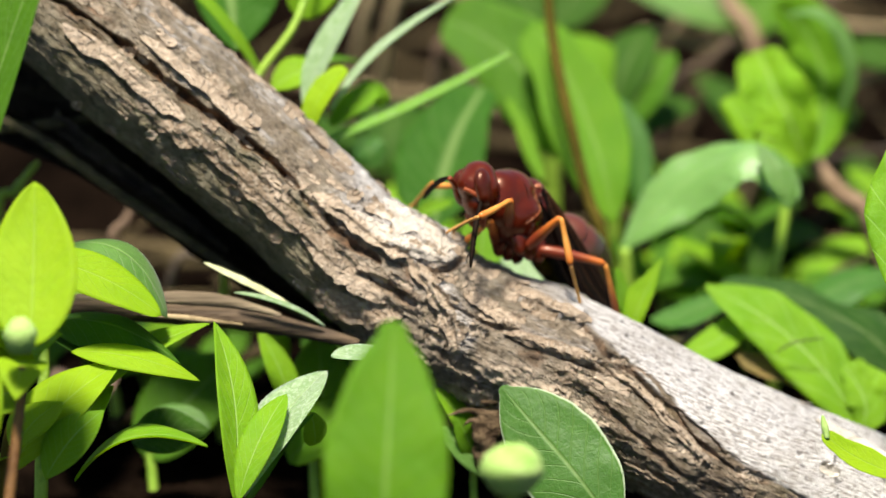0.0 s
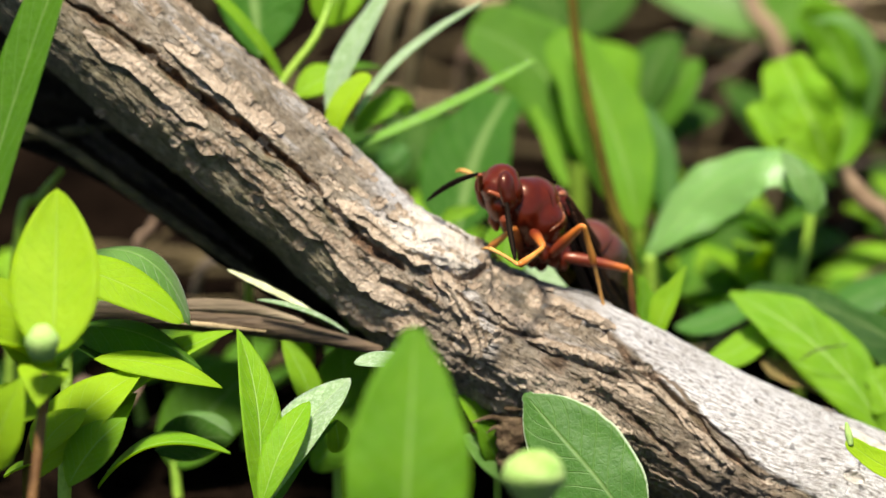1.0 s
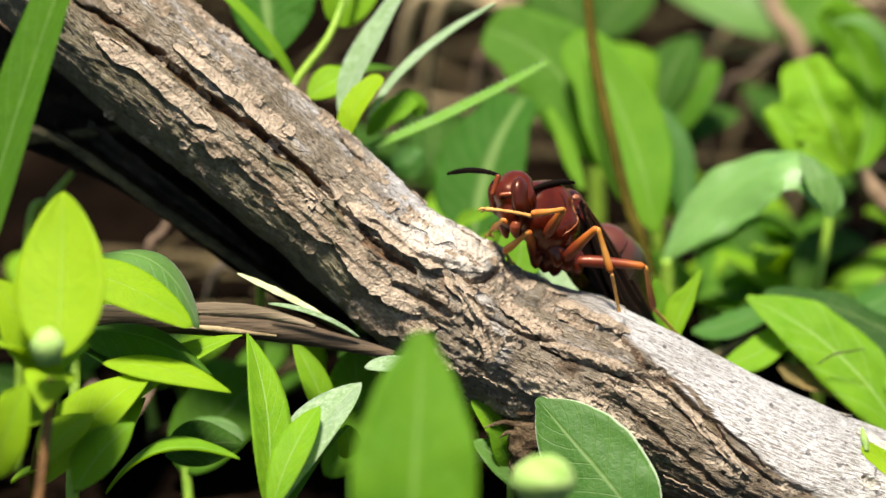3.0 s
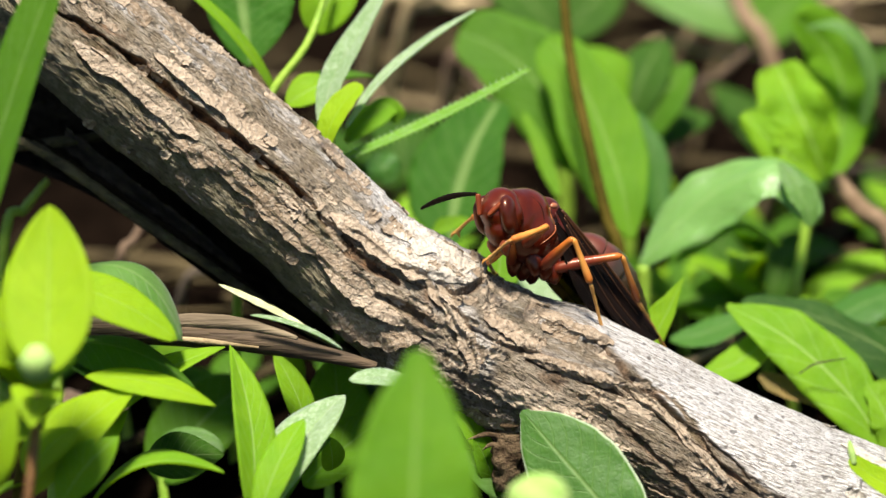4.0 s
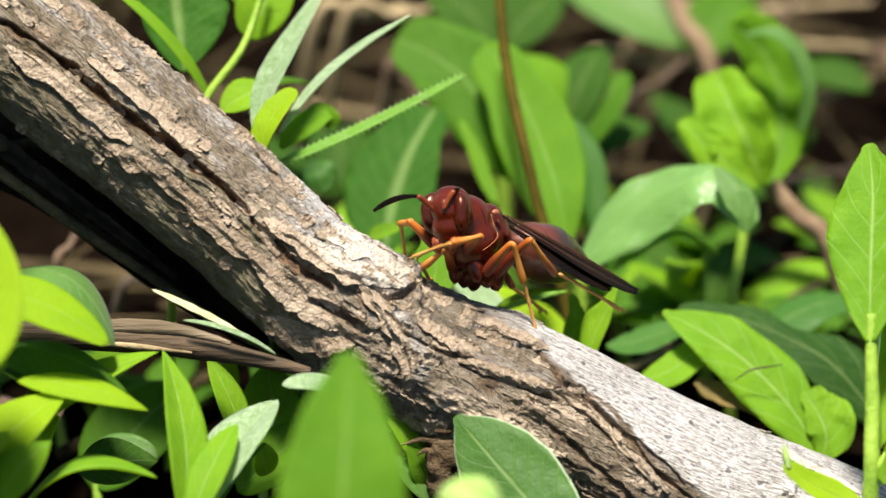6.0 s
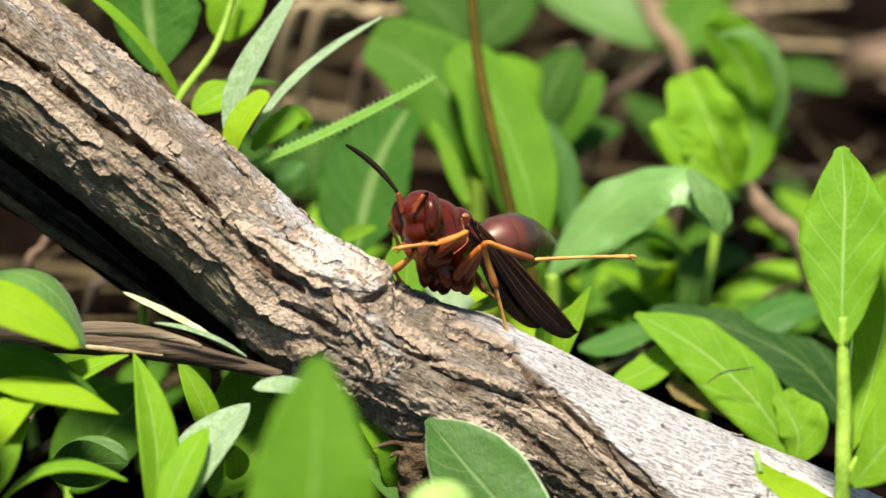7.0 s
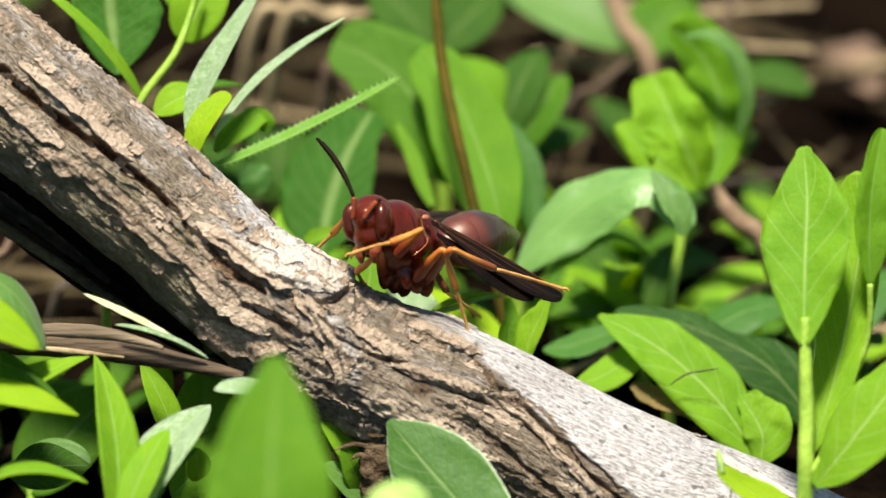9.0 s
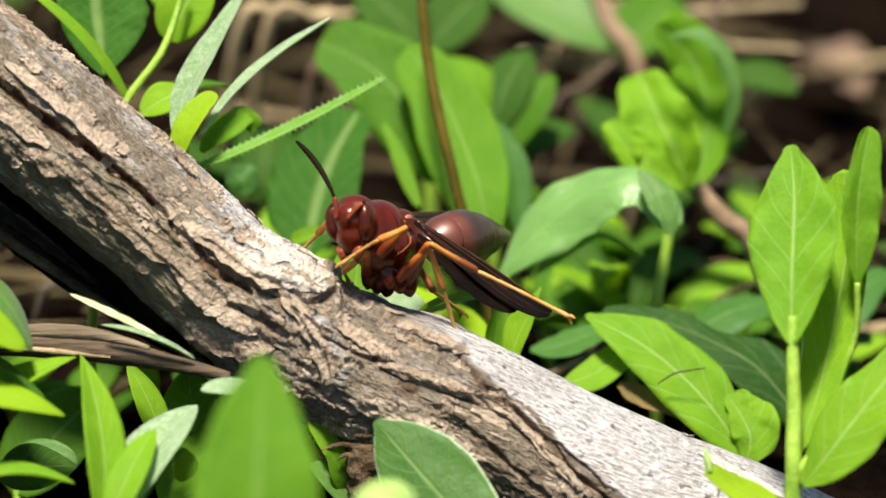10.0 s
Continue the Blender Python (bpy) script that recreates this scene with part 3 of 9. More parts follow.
def build_branch():
    axis = [V(-56, 40, -1.5), V(-31.8, 18.5, -1.0), V(-23.4, 11.5, -1.0), V(-14.6, 4.1, -1.0), V(-8.2, -1.9, -1.0), V(-1.1, -6.8, -1.0), V(5.8, -10.3, -1.0), V(16.3, -15.6, -1.0), V(27.9, -21.3, -1.0), V(39.1, -25.6, -2.0), V(66, -39, -4)]
    radii = [6.3, 6.25, 6.25, 6.05, 6.1, 6.6, 6.9, 6.9, 6.9, 6.8, 6.6]
    n, m = 1150, 400
    line = spline(axis, n)
    pts = np.array(line)
    way = np.gradient(pts, axis=0)
    way /= np.linalg.norm(way, axis=1)[:, None]
    out = np.array(BACK)
    front = out[None] - way * (way @ out)[:, None]
    front /= np.linalg.norm(front, axis=1)[:, None]
    over = np.cross(front, way)
    r = np.interp(np.linspace(0, 10, n), np.arange(11), radii)
    s = np.concatenate([[0], np.cumsum(np.linalg.norm(np.diff(pts, axis=0), axis=1))]) * 1000
    th = np.linspace(0, 2 * math.pi, m, endpoint=False)
    th = th + 0.35 * np.sin(th)
    th = np.pi - th
    ct, st = np.cos(th)[None, :, None], np.sin(th)[None, :, None]
    normal = front[:, None, :] * ct + over[:, None, :] * st
    sm, thm, rm = np.broadcast_arrays(s[:, None], th[None, :], r[:, None])
    base = pts[:, None, :] + normal * (rm[..., None] * MM)
    rel = base - np.array(CENTRE)
    u, v = rel @ np.array(RIGHT) * 1000, rel @ np.array(UP) * 1000
    facing = step(normal @ out, -0.1, 0.25)
    top = normal @ np.array(UP)
    cx, cy = np.cos(thm) * rm, np.sin(thm) * rm
    # long furrows, loose plates with stepped edges, then grain
    warp = 1.6 * fbm(sm, cx, cy, 0.10, 3, 3)
    low = fbm(sm * 0.35, cx + warp, cy + warp, 0.22, 4, 4)
    plates = fbm(sm * 0.30 + warp, cx + warp * 0.7, cy, 0.36, 4, 5)

    def flakes(field):
        """Stacked scales: flat tops that curl up a little before a sharp edge."""
        f0 = np.floor(field)
        fr = field - f0
        return f0 + step(fr, 0.0, 0.10) - 1 + 0.45 * np.exp(-fr / 0.16) * step(fr, 0.02, 0.10) + 0.2 * fr

    lev = plates * 5.0
    terr = flakes(lev)
    terr2 = flakes(fbm(sm * 0.42 + 2 * warp, cx + warp, cy + 9, 0.9, 3, 7) * 3.0)
    terr3 = flakes(fbm(sm * 0.5 + warp, cx - warp, cy + 3, 2.0, 2, 12) * 2.4)
    grain = fbm(sm * 0.22, cx, cy, 1.6, 4, 6)
    right_part = step(u, 6.0, 14.0)
    mid_v = np.interp(u, [(5.9, -5.2)[0], (13.1, -8.5)[0], (21.6, -16.7)[0], (27.5, -21.5)[0], (39.4, -28.0)[0]], [(5.9, -5.2)[1], (13.1, -8.5)[1], (21.6, -16.7)[1], (27.5, -21.5)[1], (39.4, -28.0)[1]])
    smooth_top = right_part * step(v - mid_v, -0.3, 0.5)
    rough = 1 - 0.86 * smooth_top
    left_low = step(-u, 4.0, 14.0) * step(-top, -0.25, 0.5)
    rough = rough * (1 - 0.35 * left_low)
    h = 0.34 * low + rough * (0.125 * terr + 0.10 * terr2 + 0.055 * terr3) + (0.05 + 0.10 * rough) * grain
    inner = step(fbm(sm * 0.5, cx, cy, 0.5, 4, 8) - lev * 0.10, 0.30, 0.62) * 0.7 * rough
    # Pale bark; the sunlit white of upward faces is put into it too.
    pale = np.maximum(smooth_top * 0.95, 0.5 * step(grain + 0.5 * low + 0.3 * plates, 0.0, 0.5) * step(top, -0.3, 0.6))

    # Inner brown is cork, and also colours in the shade of the crevices.
    def crack(line, depth, width, wobble=0.35, seed=0, taint=1.0):
        nonlocal h, inner, pale
        wu, wv = u + wobble * fbm(u, v, u * 0, 0.7, 3, 20 + seed), v + wobble * fbm(u, v, u * 0, 0.7, 3, 40 + seed)
        d, sign, f = seg_distance(wu, wv, line)
        ww = width * (0.55 + 0.9 * np.sin(np.pi * np.clip(f, 0, 1)) ** 0.5) * (0.8 + 0.5 * fbm(sm, cx, cy, 0.5, 2, 60 + seed))
        k = (1 - step(d, ww * 0.45, ww)) * facing
        h = h - depth * k
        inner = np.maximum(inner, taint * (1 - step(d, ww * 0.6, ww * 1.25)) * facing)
        pale = pale * (1 - 0.8 * k)

    def ledge(line, height, run, seed=0, lit_pale=0.0):
        """The upper right side of the line stands proud of the lower left side."""
        nonlocal h, pale
        wu, wv = u + 0.4 * fbm(u, v, u * 0, 0.6, 4, 80 + seed), v + 0.4 * fbm(u, v, u * 0, 0.6, 4, 90 + seed)
        d, sign, f = seg_distance(wu, wv, line)
        ends = step(f, 0.0, 0.12) * (1 - step(f, 0.88, 1.0))
        k = step(sign * d, -0.12, 0.12) * (1 - step(d, run * 0.4, run)) * ends * facing
        h = h + height * k
        pale = np.maximum(pale, lit_pale * k)

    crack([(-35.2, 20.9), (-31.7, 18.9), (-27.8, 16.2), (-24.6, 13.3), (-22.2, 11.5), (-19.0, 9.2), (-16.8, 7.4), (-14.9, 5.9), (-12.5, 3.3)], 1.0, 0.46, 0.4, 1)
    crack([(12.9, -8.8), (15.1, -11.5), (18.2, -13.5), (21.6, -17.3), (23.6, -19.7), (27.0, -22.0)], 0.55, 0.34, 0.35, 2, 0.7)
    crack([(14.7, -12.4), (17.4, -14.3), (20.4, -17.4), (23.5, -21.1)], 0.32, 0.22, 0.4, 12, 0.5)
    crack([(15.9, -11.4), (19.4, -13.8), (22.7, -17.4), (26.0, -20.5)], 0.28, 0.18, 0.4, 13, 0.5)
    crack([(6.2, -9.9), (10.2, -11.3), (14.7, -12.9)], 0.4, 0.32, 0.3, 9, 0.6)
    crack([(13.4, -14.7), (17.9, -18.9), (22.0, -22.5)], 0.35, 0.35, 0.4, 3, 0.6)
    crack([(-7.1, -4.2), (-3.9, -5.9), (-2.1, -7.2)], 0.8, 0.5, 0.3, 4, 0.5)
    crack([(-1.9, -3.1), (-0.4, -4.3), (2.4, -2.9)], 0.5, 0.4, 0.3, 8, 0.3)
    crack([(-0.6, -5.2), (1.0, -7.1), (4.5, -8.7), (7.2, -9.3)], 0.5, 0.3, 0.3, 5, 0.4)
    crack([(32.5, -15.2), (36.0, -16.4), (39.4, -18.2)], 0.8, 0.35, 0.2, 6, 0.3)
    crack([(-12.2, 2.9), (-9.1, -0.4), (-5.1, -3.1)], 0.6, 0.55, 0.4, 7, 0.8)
    ledge([(-25.7, 9.3), (-23.2, 8.4), (-20.0, 6.4), (-16.8, 3.7), (-14.4, 1.6), (-11.0, -1.8), (-7.2, -4.6)], 0.34, 3.2, 1)
    ledge([(-18.2, 7.1), (-14.2, 4.1), (-11.2, 0.6), (-7.1, -2.9)], 0.35, 2.0, 6)
    ledge([(-11.7, 3.1), (-8.3, 0.9), (-5.0, -1.8), (-2.6, -2.7), (-1.5, -4.6), (0.4, -7.1), (1.5, -9.2), (1.8, -12.4)], 0.55, 2.4, 2, 0.5)
    ledge([(-5.6, -1.4), (-3.6, -2.4), (-1.1, -3.0), (0.9, -3.5), (3.1, -2.9)], 0.30, 2.2, 3, 0.2)
    ledge([(6.2, -9.9), (10.2, -11.3), (13.9, -12.4)], 0.40, 2.0, 4, 0.5)
    ledge([(7.4, -5.9), (10.9, -8.2), (13.4, -8.5)], 0.5, 1.6, 5, 0.7)
    ledge([(3.4, -12.9), (7.4, -13.9), (11.4, -15.9)], 0.28, 2.0, 7, 0.1)
    # Browner on the right part's front and, mid-branch, towards the underside.
    low_brown = right_part * (1 - smooth_top) * 0.7 + step(u, -8.0, 6.0) * (1 - right_part) * step(-top, -0.2, 0.5) * 0.6
    # the upper length overlaps the lower one in a step under the insect's forefeet
    hump = step((2.7, -1.4)[0] - u + 0.3 * fbm(u, v, u * 0, 0.8, 3, 33), -0.08, 0.12) * step(u, (-9.1, 3.1)[0], (-3.6, 0.6)[0]) * step(v, (0.9, -3.9)[1], (0.4, -1.4)[1])
    h = h + 0.10 * hump * step(top, -0.2, 0.6)
    lit_pale = hump * step(top, 0.1, 0.6) * (0.6 + 0.8 * fbm(sm * 0.3, cx, cy, 1.1, 4, 44))
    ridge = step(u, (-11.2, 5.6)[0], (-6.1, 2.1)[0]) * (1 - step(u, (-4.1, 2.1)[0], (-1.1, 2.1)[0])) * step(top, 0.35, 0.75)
    pale = np.maximum(pale, np.maximum(lit_pale, 0.95 * ridge))
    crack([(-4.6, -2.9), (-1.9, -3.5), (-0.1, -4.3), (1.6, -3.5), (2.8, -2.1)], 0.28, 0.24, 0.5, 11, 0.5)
    h = h - 0.85 * step(u, 2.5, 3.1) * (1 - step(u, 7.0, 12.0)) * step(top, 0.15, 0.75)
    pos = base + normal * (h[..., None] * MM)
    for end, mate in ((0, 1), (n - 1, n - 2)):
        pos[end] = pos[mate].mean(axis=0)[None] + 0.02 * (pos[mate] - pos[mate].mean(axis=0)[None])
    verts = pos.reshape(-1, 3)
    i, j = np.meshgrid(np.arange(n - 1), np.arange(m), indexing="ij")
    j2 = (j + 1) % m
    quads = np.stack([i * m + j, i * m + j2, (i + 1) * m + j2, (i + 1) * m + j], -1).reshape(-1, 4)
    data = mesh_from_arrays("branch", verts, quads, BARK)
    for name, values in (("inner", inner), ("pale", pale), ("low_brown", low_brown), ("olive", left_low)):
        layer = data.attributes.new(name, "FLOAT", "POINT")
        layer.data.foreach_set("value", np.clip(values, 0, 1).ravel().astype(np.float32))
    grid = np.stack([np.broadcast_to(sm, u.shape), np.broadcast_to(thm * rm, u.shape)], -1).reshape(-1, 2) * 0.01
    loops = grid[quads.ravel()]
    uvs = data.uv_layers.new(name="UVMap")
    uvs.data.foreach_set("uv", loops.astype(np.float32).ravel())
    ob = new("branch", data)
    tagged(ob, "weathered grey fallen branch with cracked, flaking bark lying over weeds", "branch")
    add_plates(ob, pos, normal)
    add_flakes(ob, pos, normal, u, v, smooth_top, left_low)
    return ob


branch = build_branch()
STUB = plain_material("stub_bark", (0.035, 0.022, 0.012), (0.15, 0.105, 0.06), 420.0, 0.9, 1.0, spec=0.1)
part("broken_stub", tube_bm([V(4.5, -10.4, 1), V(4.7, -13.1, 2), V(4.9, -15.9, 2), V(4.5, -18.6, 2), V(4.4, -21.4, 1)], [2.2, 1.9, 1.5, 1.4, 1.0], 16, 40, 0.5, 3.0), STUB, branch, "dark broken side stub under the branch")
for way in ([V(4.3, -15, 2.5), V(2.8, -14.8, 3), V(1.5, -14, 3)], [V(4.3, -16.8, 2.5), V(2.6, -16.5, 3), V(0.9, -17, 3)], [V(4.5, -17.9, 2.5), V(3.1, -17.4, 3), V(2.3, -17.9, 3)], [V(3.4, -13.1, 2.5), V(2, -12.9, 3), V(1.2, -12.1, 3)]):
    part("splinter", tube_bm(way, [0.32, 0.2, 0.05], 7, 10, 0.5, way[0].x * 900), STUB, branch, "dark curved splinter on the stub")

# ---- dead stems under the branch ----
OLIVE_TWIG = plain_material("olive_twig", (0.030, 0.026, 0.010), (0.105, 0.088, 0.038), 240.0, 0.8, 0.6)
GAP_DARK = plain_material("gap_dark", (0.008, 0.006, 0.004), (0.050, 0.038, 0.024), 160.0, 0.95, 1.0, spec=0.1)
twig = thing("dead_twig", V(-34.8, 6.2, -10.0), "thin grey dead twig lying along the branch's underside", "twig")
stem(twig, [V(-62, 16, -5), V(-42.6, 10.5, -5), V(-38.1, 9.1, -5), V(-35, 7.2, -5), V(-29.5, 3.3, -5.5), V(-22.9, -1.2, -6), V(-15.8, -6, -6.5), V(-7.2, -10.8, -7)], [0.5, 0.5, 0.5, 0.5, 0.48, 0.45, 0.4, 0.3], OLIVE_TWIG, "bark", bumps=0.4, sides=10, count=60)
stem(twig, [V(-42.8, 9.0, -8.0), V(-38.7, 9.2, -8.0), V(-33.2, 9.9, -9.0), V(-30.2, 10.3, -10.0)], [0.55, 0.5, 0.45, 0.3], OLIVE_TWIG, "side_shoot", bumps=0.4, sides=10, count=20)

def ribbon_bm(upper, lower, sag, thick, count=60, across=14, bumps=0.4):
    """A curved sheet between two lines, hollow by sag, with thickness; millimetres."""
    a, b = spline(upper, count), spline(lower, count)
    bm = bmesh.new()
    layers = []
    for layer in (0, 1):
        rows = []
        for i in range(count):
            row = []
            for j in range(across + 1):
                f = j / across
                p = a[i].lerp(b[i], f) - BACK * (4 * f * (1 - f) * sag * MM)
                p += BACK * (bumps * MM * noise.noise(p * 900) - layer * thick * MM)
                p += UP * (0.5 * bumps * MM * noise.noise(p * 1500 + Vector((5, 0, 0))))
                row.append(bm.verts.new(p))
            rows.append(row)
        layers.append(rows)
    for layer, rows in enumerate(layers):
        for r, q in zip(rows, rows[1:]):
            for j in range(across):
                f = (r[j], q[j], q[j + 1], r[j + 1])
                bm.faces.new(f if layer else f[::-1])
    for i in range(count - 1):
        for j in (0, across):
            bm.faces.new((layers[0][i][j], layers[0][i + 1][j], layers[1][i + 1][j], layers[1][i][j]))
    bmesh.ops.recalc_face_normals(bm, faces=bm.faces)
    return bm


# Dark sheet stands in for deep shade between branch and twig; ribbons texture it.
slab = thing("gap_sheet", V(-27.1, 1.1, -10.0), "dark sheet standing in for the shaded gap under the branch", "bark")
part("strip", ribbon_bm([V(-50, 25, -4), V(-39.5, 16.8, -4.0), V(-29.4, 10.2, -4.0), V(-18.3, 0.6, -4.0), V(-7.2, -8.0, -4.0), V(-2.1, -11.0, -4.0)], [V(-56, 14, -8), V(-41.8, 8.5, -8.0), V(-32.1, 4.2, -8.0), V(-23.0, -2.2, -8.0), V(-13.3, -8.3, -8.0), V(-4.2, -12.1, -7.0)], 9.0, 0.7), GAP_DARK, slab)
part("gap_ribbon", ribbon_bm([V(-42.7, 13.3, -6), V(-36.6, 9.1, -6), V(-29.5, 4.6, -6), V(-21.4, -1.4, -6.5), V(-15.8, -5.8, -7)], [V(-42.9, 11.6, -9), V(-36.8, 7.8, -9), V(-29.6, 3.6, -9), V(-21.5, -2.2, -9), V(-15.9, -6.1, -9)], 1.5, 0.3, 50, 6, 0.6), GAP_DARK, slab, "dark ribbon added inside the shaded gap")
part("gap_ribbon", ribbon_bm([V(-35.1, 10.8, -6), V(-30.5, 7.2, -6), V(-24.4, 2.5, -6), V(-19.4, -1.8, -6.5)], [V(-35.8, 9.2, -9), V(-31.2, 5.7, -9), V(-25.1, 1.5, -9), V(-19.5, -2.4, -9)], 1.5, 0.3, 40, 6, 0.7), DEAD_TWIG, slab, "grey ribbon added inside the shaded gap")
stalk = thing("straw_stalk", V(-24.1, -7.9, 3.0), "brown dead plant stalk, its lit top a paler bar, under the branch", "straw")
stem(stalk, [V(-46.5, -7.1, 3.0), V(-32.6, -7.3, 3.0), V(-22.6, -7.7, 3.0), V(-15.1, -8.7, 3.5), V(-7.1, -10.5, 3.5)], [1.0, 1.15, 1.25, 1.0, 0.4], BROWN_STALK, "stalk", bumps=0.10, count=40)
# Lit top of the stalk, made as a separate paler bar.
stem(stalk, [V(-46.5, -6.4, 3.4), V(-32.5, -6.5, 3.4), V(-22.6, -6.5, 3.5), V(-18.1, -6.9, 3.8), V(-14.1, -8.0, 3.9)], [0.5, 0.55, 0.75, 0.55, 0.2], DULL_STRAW, "lit_top", "paler bar for the stalk's lit top", bumps=0.15, count=40)
stem(stalk, [V(-26.5, -7.9, 4.2), V(-22.5, -8.2, 4.3), V(-17.5, -8.8, 4.4)], [0.1, 0.28, 0.1], STRAW, "strip", "torn pale strip", bumps=0.4, count=16)

# ---- plants ----
FRONT, SKY = D3(0.1, 0.45, 0.9), D3(0.1, 1.0, 0.25)


def plant(name, root, label, category="weed", group=""):
    return thing(name, ground_under(root), label, category, group)


# foreground sprig with a downy bud
p = plant("leafy_sprig", V(-37.2, -22.3, 16.0), "bright young leafy sprig with a pale bud on a reddish stem")
stem(p, [ground_under(V(-37.7, -26.3, 16.0)), V(-37.9, -21.4, 16.0), V(-36.7, -15.5, 16.0), V(-36.2, -10.6, 16.0)], [0.6, 0.55, 0.5, 0.5], STEM_RED)
leaf(p, V(-34.5, -10.6, 32.0), V(-34.5, 3.7, 27.0), 8.0, D3(-0.1, 0.6, 0.8), LEAF_YELLOW, wide=0.8, blunt=0.7, arch=-0.02, fold=0.15)
leaf(p, V(-36.0, -11.9, 24.0), V(-40.9, -3.7, 26.0), 6.0, D3(0.2, 0.6, 0.8), LEAF_YELLOW, wide=0.8)
leaf(p, V(-36.4, -12.5, 22.0), V(-32.3, -9.5, 24.0), 4.2, D3(-0.2, 0.7, 0.6), LEAF_BRIGHT, wide=0.8)
leaf(p, V(-36.4, -14.4, 22.0), V(-40.1, -16.7, 24.0), 6.0, D3(0.0, 0.8, 0.6), LEAF_YELLOW, wide=0.8)
leaf(p, V(-35.3, -11.8, 28.0), V(-35.7, -15.1, 33.0), 4.5, SKY, LEAF_YELLOW, arch=0.2)
leaf(p, V(-36.0, -12.4, 24.0), V(-40.1, -9.4, 30.0), 6.0, SKY, LEAF_YELLOW)
leaf(p, V(-37.0, -19.8, 20.0), V(-32.8, -15.5, 17.0), 5.0, D3(-0.2, 0.8, 0.5), LEAF_YELLOW, wide=0.9)
leaf(p, V(-40.0, -20.9, 30.0), V(-37.0, -12.5, 33.0), 4.5, D3(0.0, 0.6, 0.8), LEAF_YELLOW, wide=0.9)
leaf(p, V(-34.1, -22.2, 20.0), V(-29.1, -16.2, 18.0), 5.0, D3(-0.2, 0.7, 0.7), LEAF_BRIGHT, wide=0.9)
part("bud", tube_bm([V(-35.2, -10.9, 34.0), V(-35.2, -9.3, 34.5), V(-35.3, -8.0, 34.5)], [1.0, 1.6, 0.5], 12, 8), BUD_WHITE, p, "pale downy bud")

stem(p, [V(-36.6, -24.7, 30), V(-36.2, -20.9, 30), V(-35.6, -16.1, 30), V(-35.2, -12.3, 31)], [0.5, 0.5, 0.45, 0.4], STEM_RUST, "side_stem", "rusty side stem")

# tall blade at the edge
p = plant("grass_blade", V(-39.6, 2.0, 24.0), "broad green grass blade rising in front of the branch", "grass")
leaf(p, V(-43.2, -5.4, 24.0), V(-32.3, 28.5, 24.0), 5.2, D3(-0.5, 0.1, 0.8), LEAF_MID, wide=0.7, blunt=0.4, fold=0.3, arch=0.03)

# large soft leaf low in front
p = plant("leafy_sprig", V(-3.6, -24, 45), "large green pointed leaf standing close before the branch")
blade(p, [V(-3.7, -26.3, 56), V(-3.5, -20.8, 56), V(-3.2, -15.4, 55), V(-2.9, -8.2, 53)], [4.0, 4.9, 5.2, 4.7, 3.2, 0.2], [4.0, 5.0, 5.2, 4.6, 3.0, 0.2], D3(0.05, 0.45, 0.9), LEAF_FRESH, cup=0.12, tip=0.06)
stem(p, [ground_under(V(-4.3, -30.1, 45)), V(-4, -26.3, 45)], [0.6, 0.6])
p = plant("flower_bud", V(6.9, -24, 45), "pale green downy bud on a thin stem")
part("bud", tube_bm([V(6.8, -22.9, 45), V(6.8, -21, 45), V(6.9, -19.5, 45), V(6.9, -18.5, 45)], [1.2, 2.9, 2.4, 0.8], 12, 12), BUD_WHITE, p, "pale downy bud")
stem(p, [ground_under(V(6.9, -25.9, 45)), V(6.8, -22.9, 45)], [0.6, 0.6])

# leaf before the branch
p = plant("leafy_sprig", V(13.7, -25.5, 11), "green downy-edged leaf leaning against the branch")
blade(p, [V(15.9, -26.7, 12), V(12.2, -21.8, 11), V(8.8, -17.9, 9.5), V(5.7, -14.3, 8)], [0.8, 3.6, 4.4, 3.9, 2.3, 0.1], [0.8, 3.4, 4.2, 4.1, 2.7, 0.1], D3(-0.25, 0.35, 0.9), LEAF_RIM, "blue-green leaf with a pale downy rim", cup=-0.12, ruffle=0.05, tip=0.03)
stem(p, [ground_under(V(17.1, -30.4, 12)), V(15.9, -26.7, 12)], [0.5, 0.5])

# trio of pointed leaves
p = plant("leafy_sprig", V(-17.3, -25.5, 12.0), "upright sprig of pointed pale green leaves")
stem(p, [ground_under(V(-17.3, -29.9, 12.0)), V(-17.3, -24.5, 12.0)], [0.6, 0.5])
leaf(p, V(-17.7, -24.6, 15.0), V(-19.9, -8.5, 8.0), 4.2, D3(0.5, 0.3, 0.7), LEAF_BRIGHT, wide=0.9, fold=0.25)
leaf(p, V(-17.0, -23.9, 14.0), V(-9.8, -12.9, 8.0), 5.6, D3(-0.4, 0.6, 0.7), LEAF_PALE, wide=1.1, blunt=0.7, fold=0.2)
leaf(p, V(-17.4, -24.3, 17.0), V(-13.3, -14.9, 12.0), 3.4, D3(-0.2, 0.5, 0.8), LEAF_BRIGHT, wide=1.05, blunt=0.7)
leaf(p, V(-16.9, -24.6, 9.0), V(-11.0, -16.7, 7.0), 3.2, SKY, LEAF_MID)

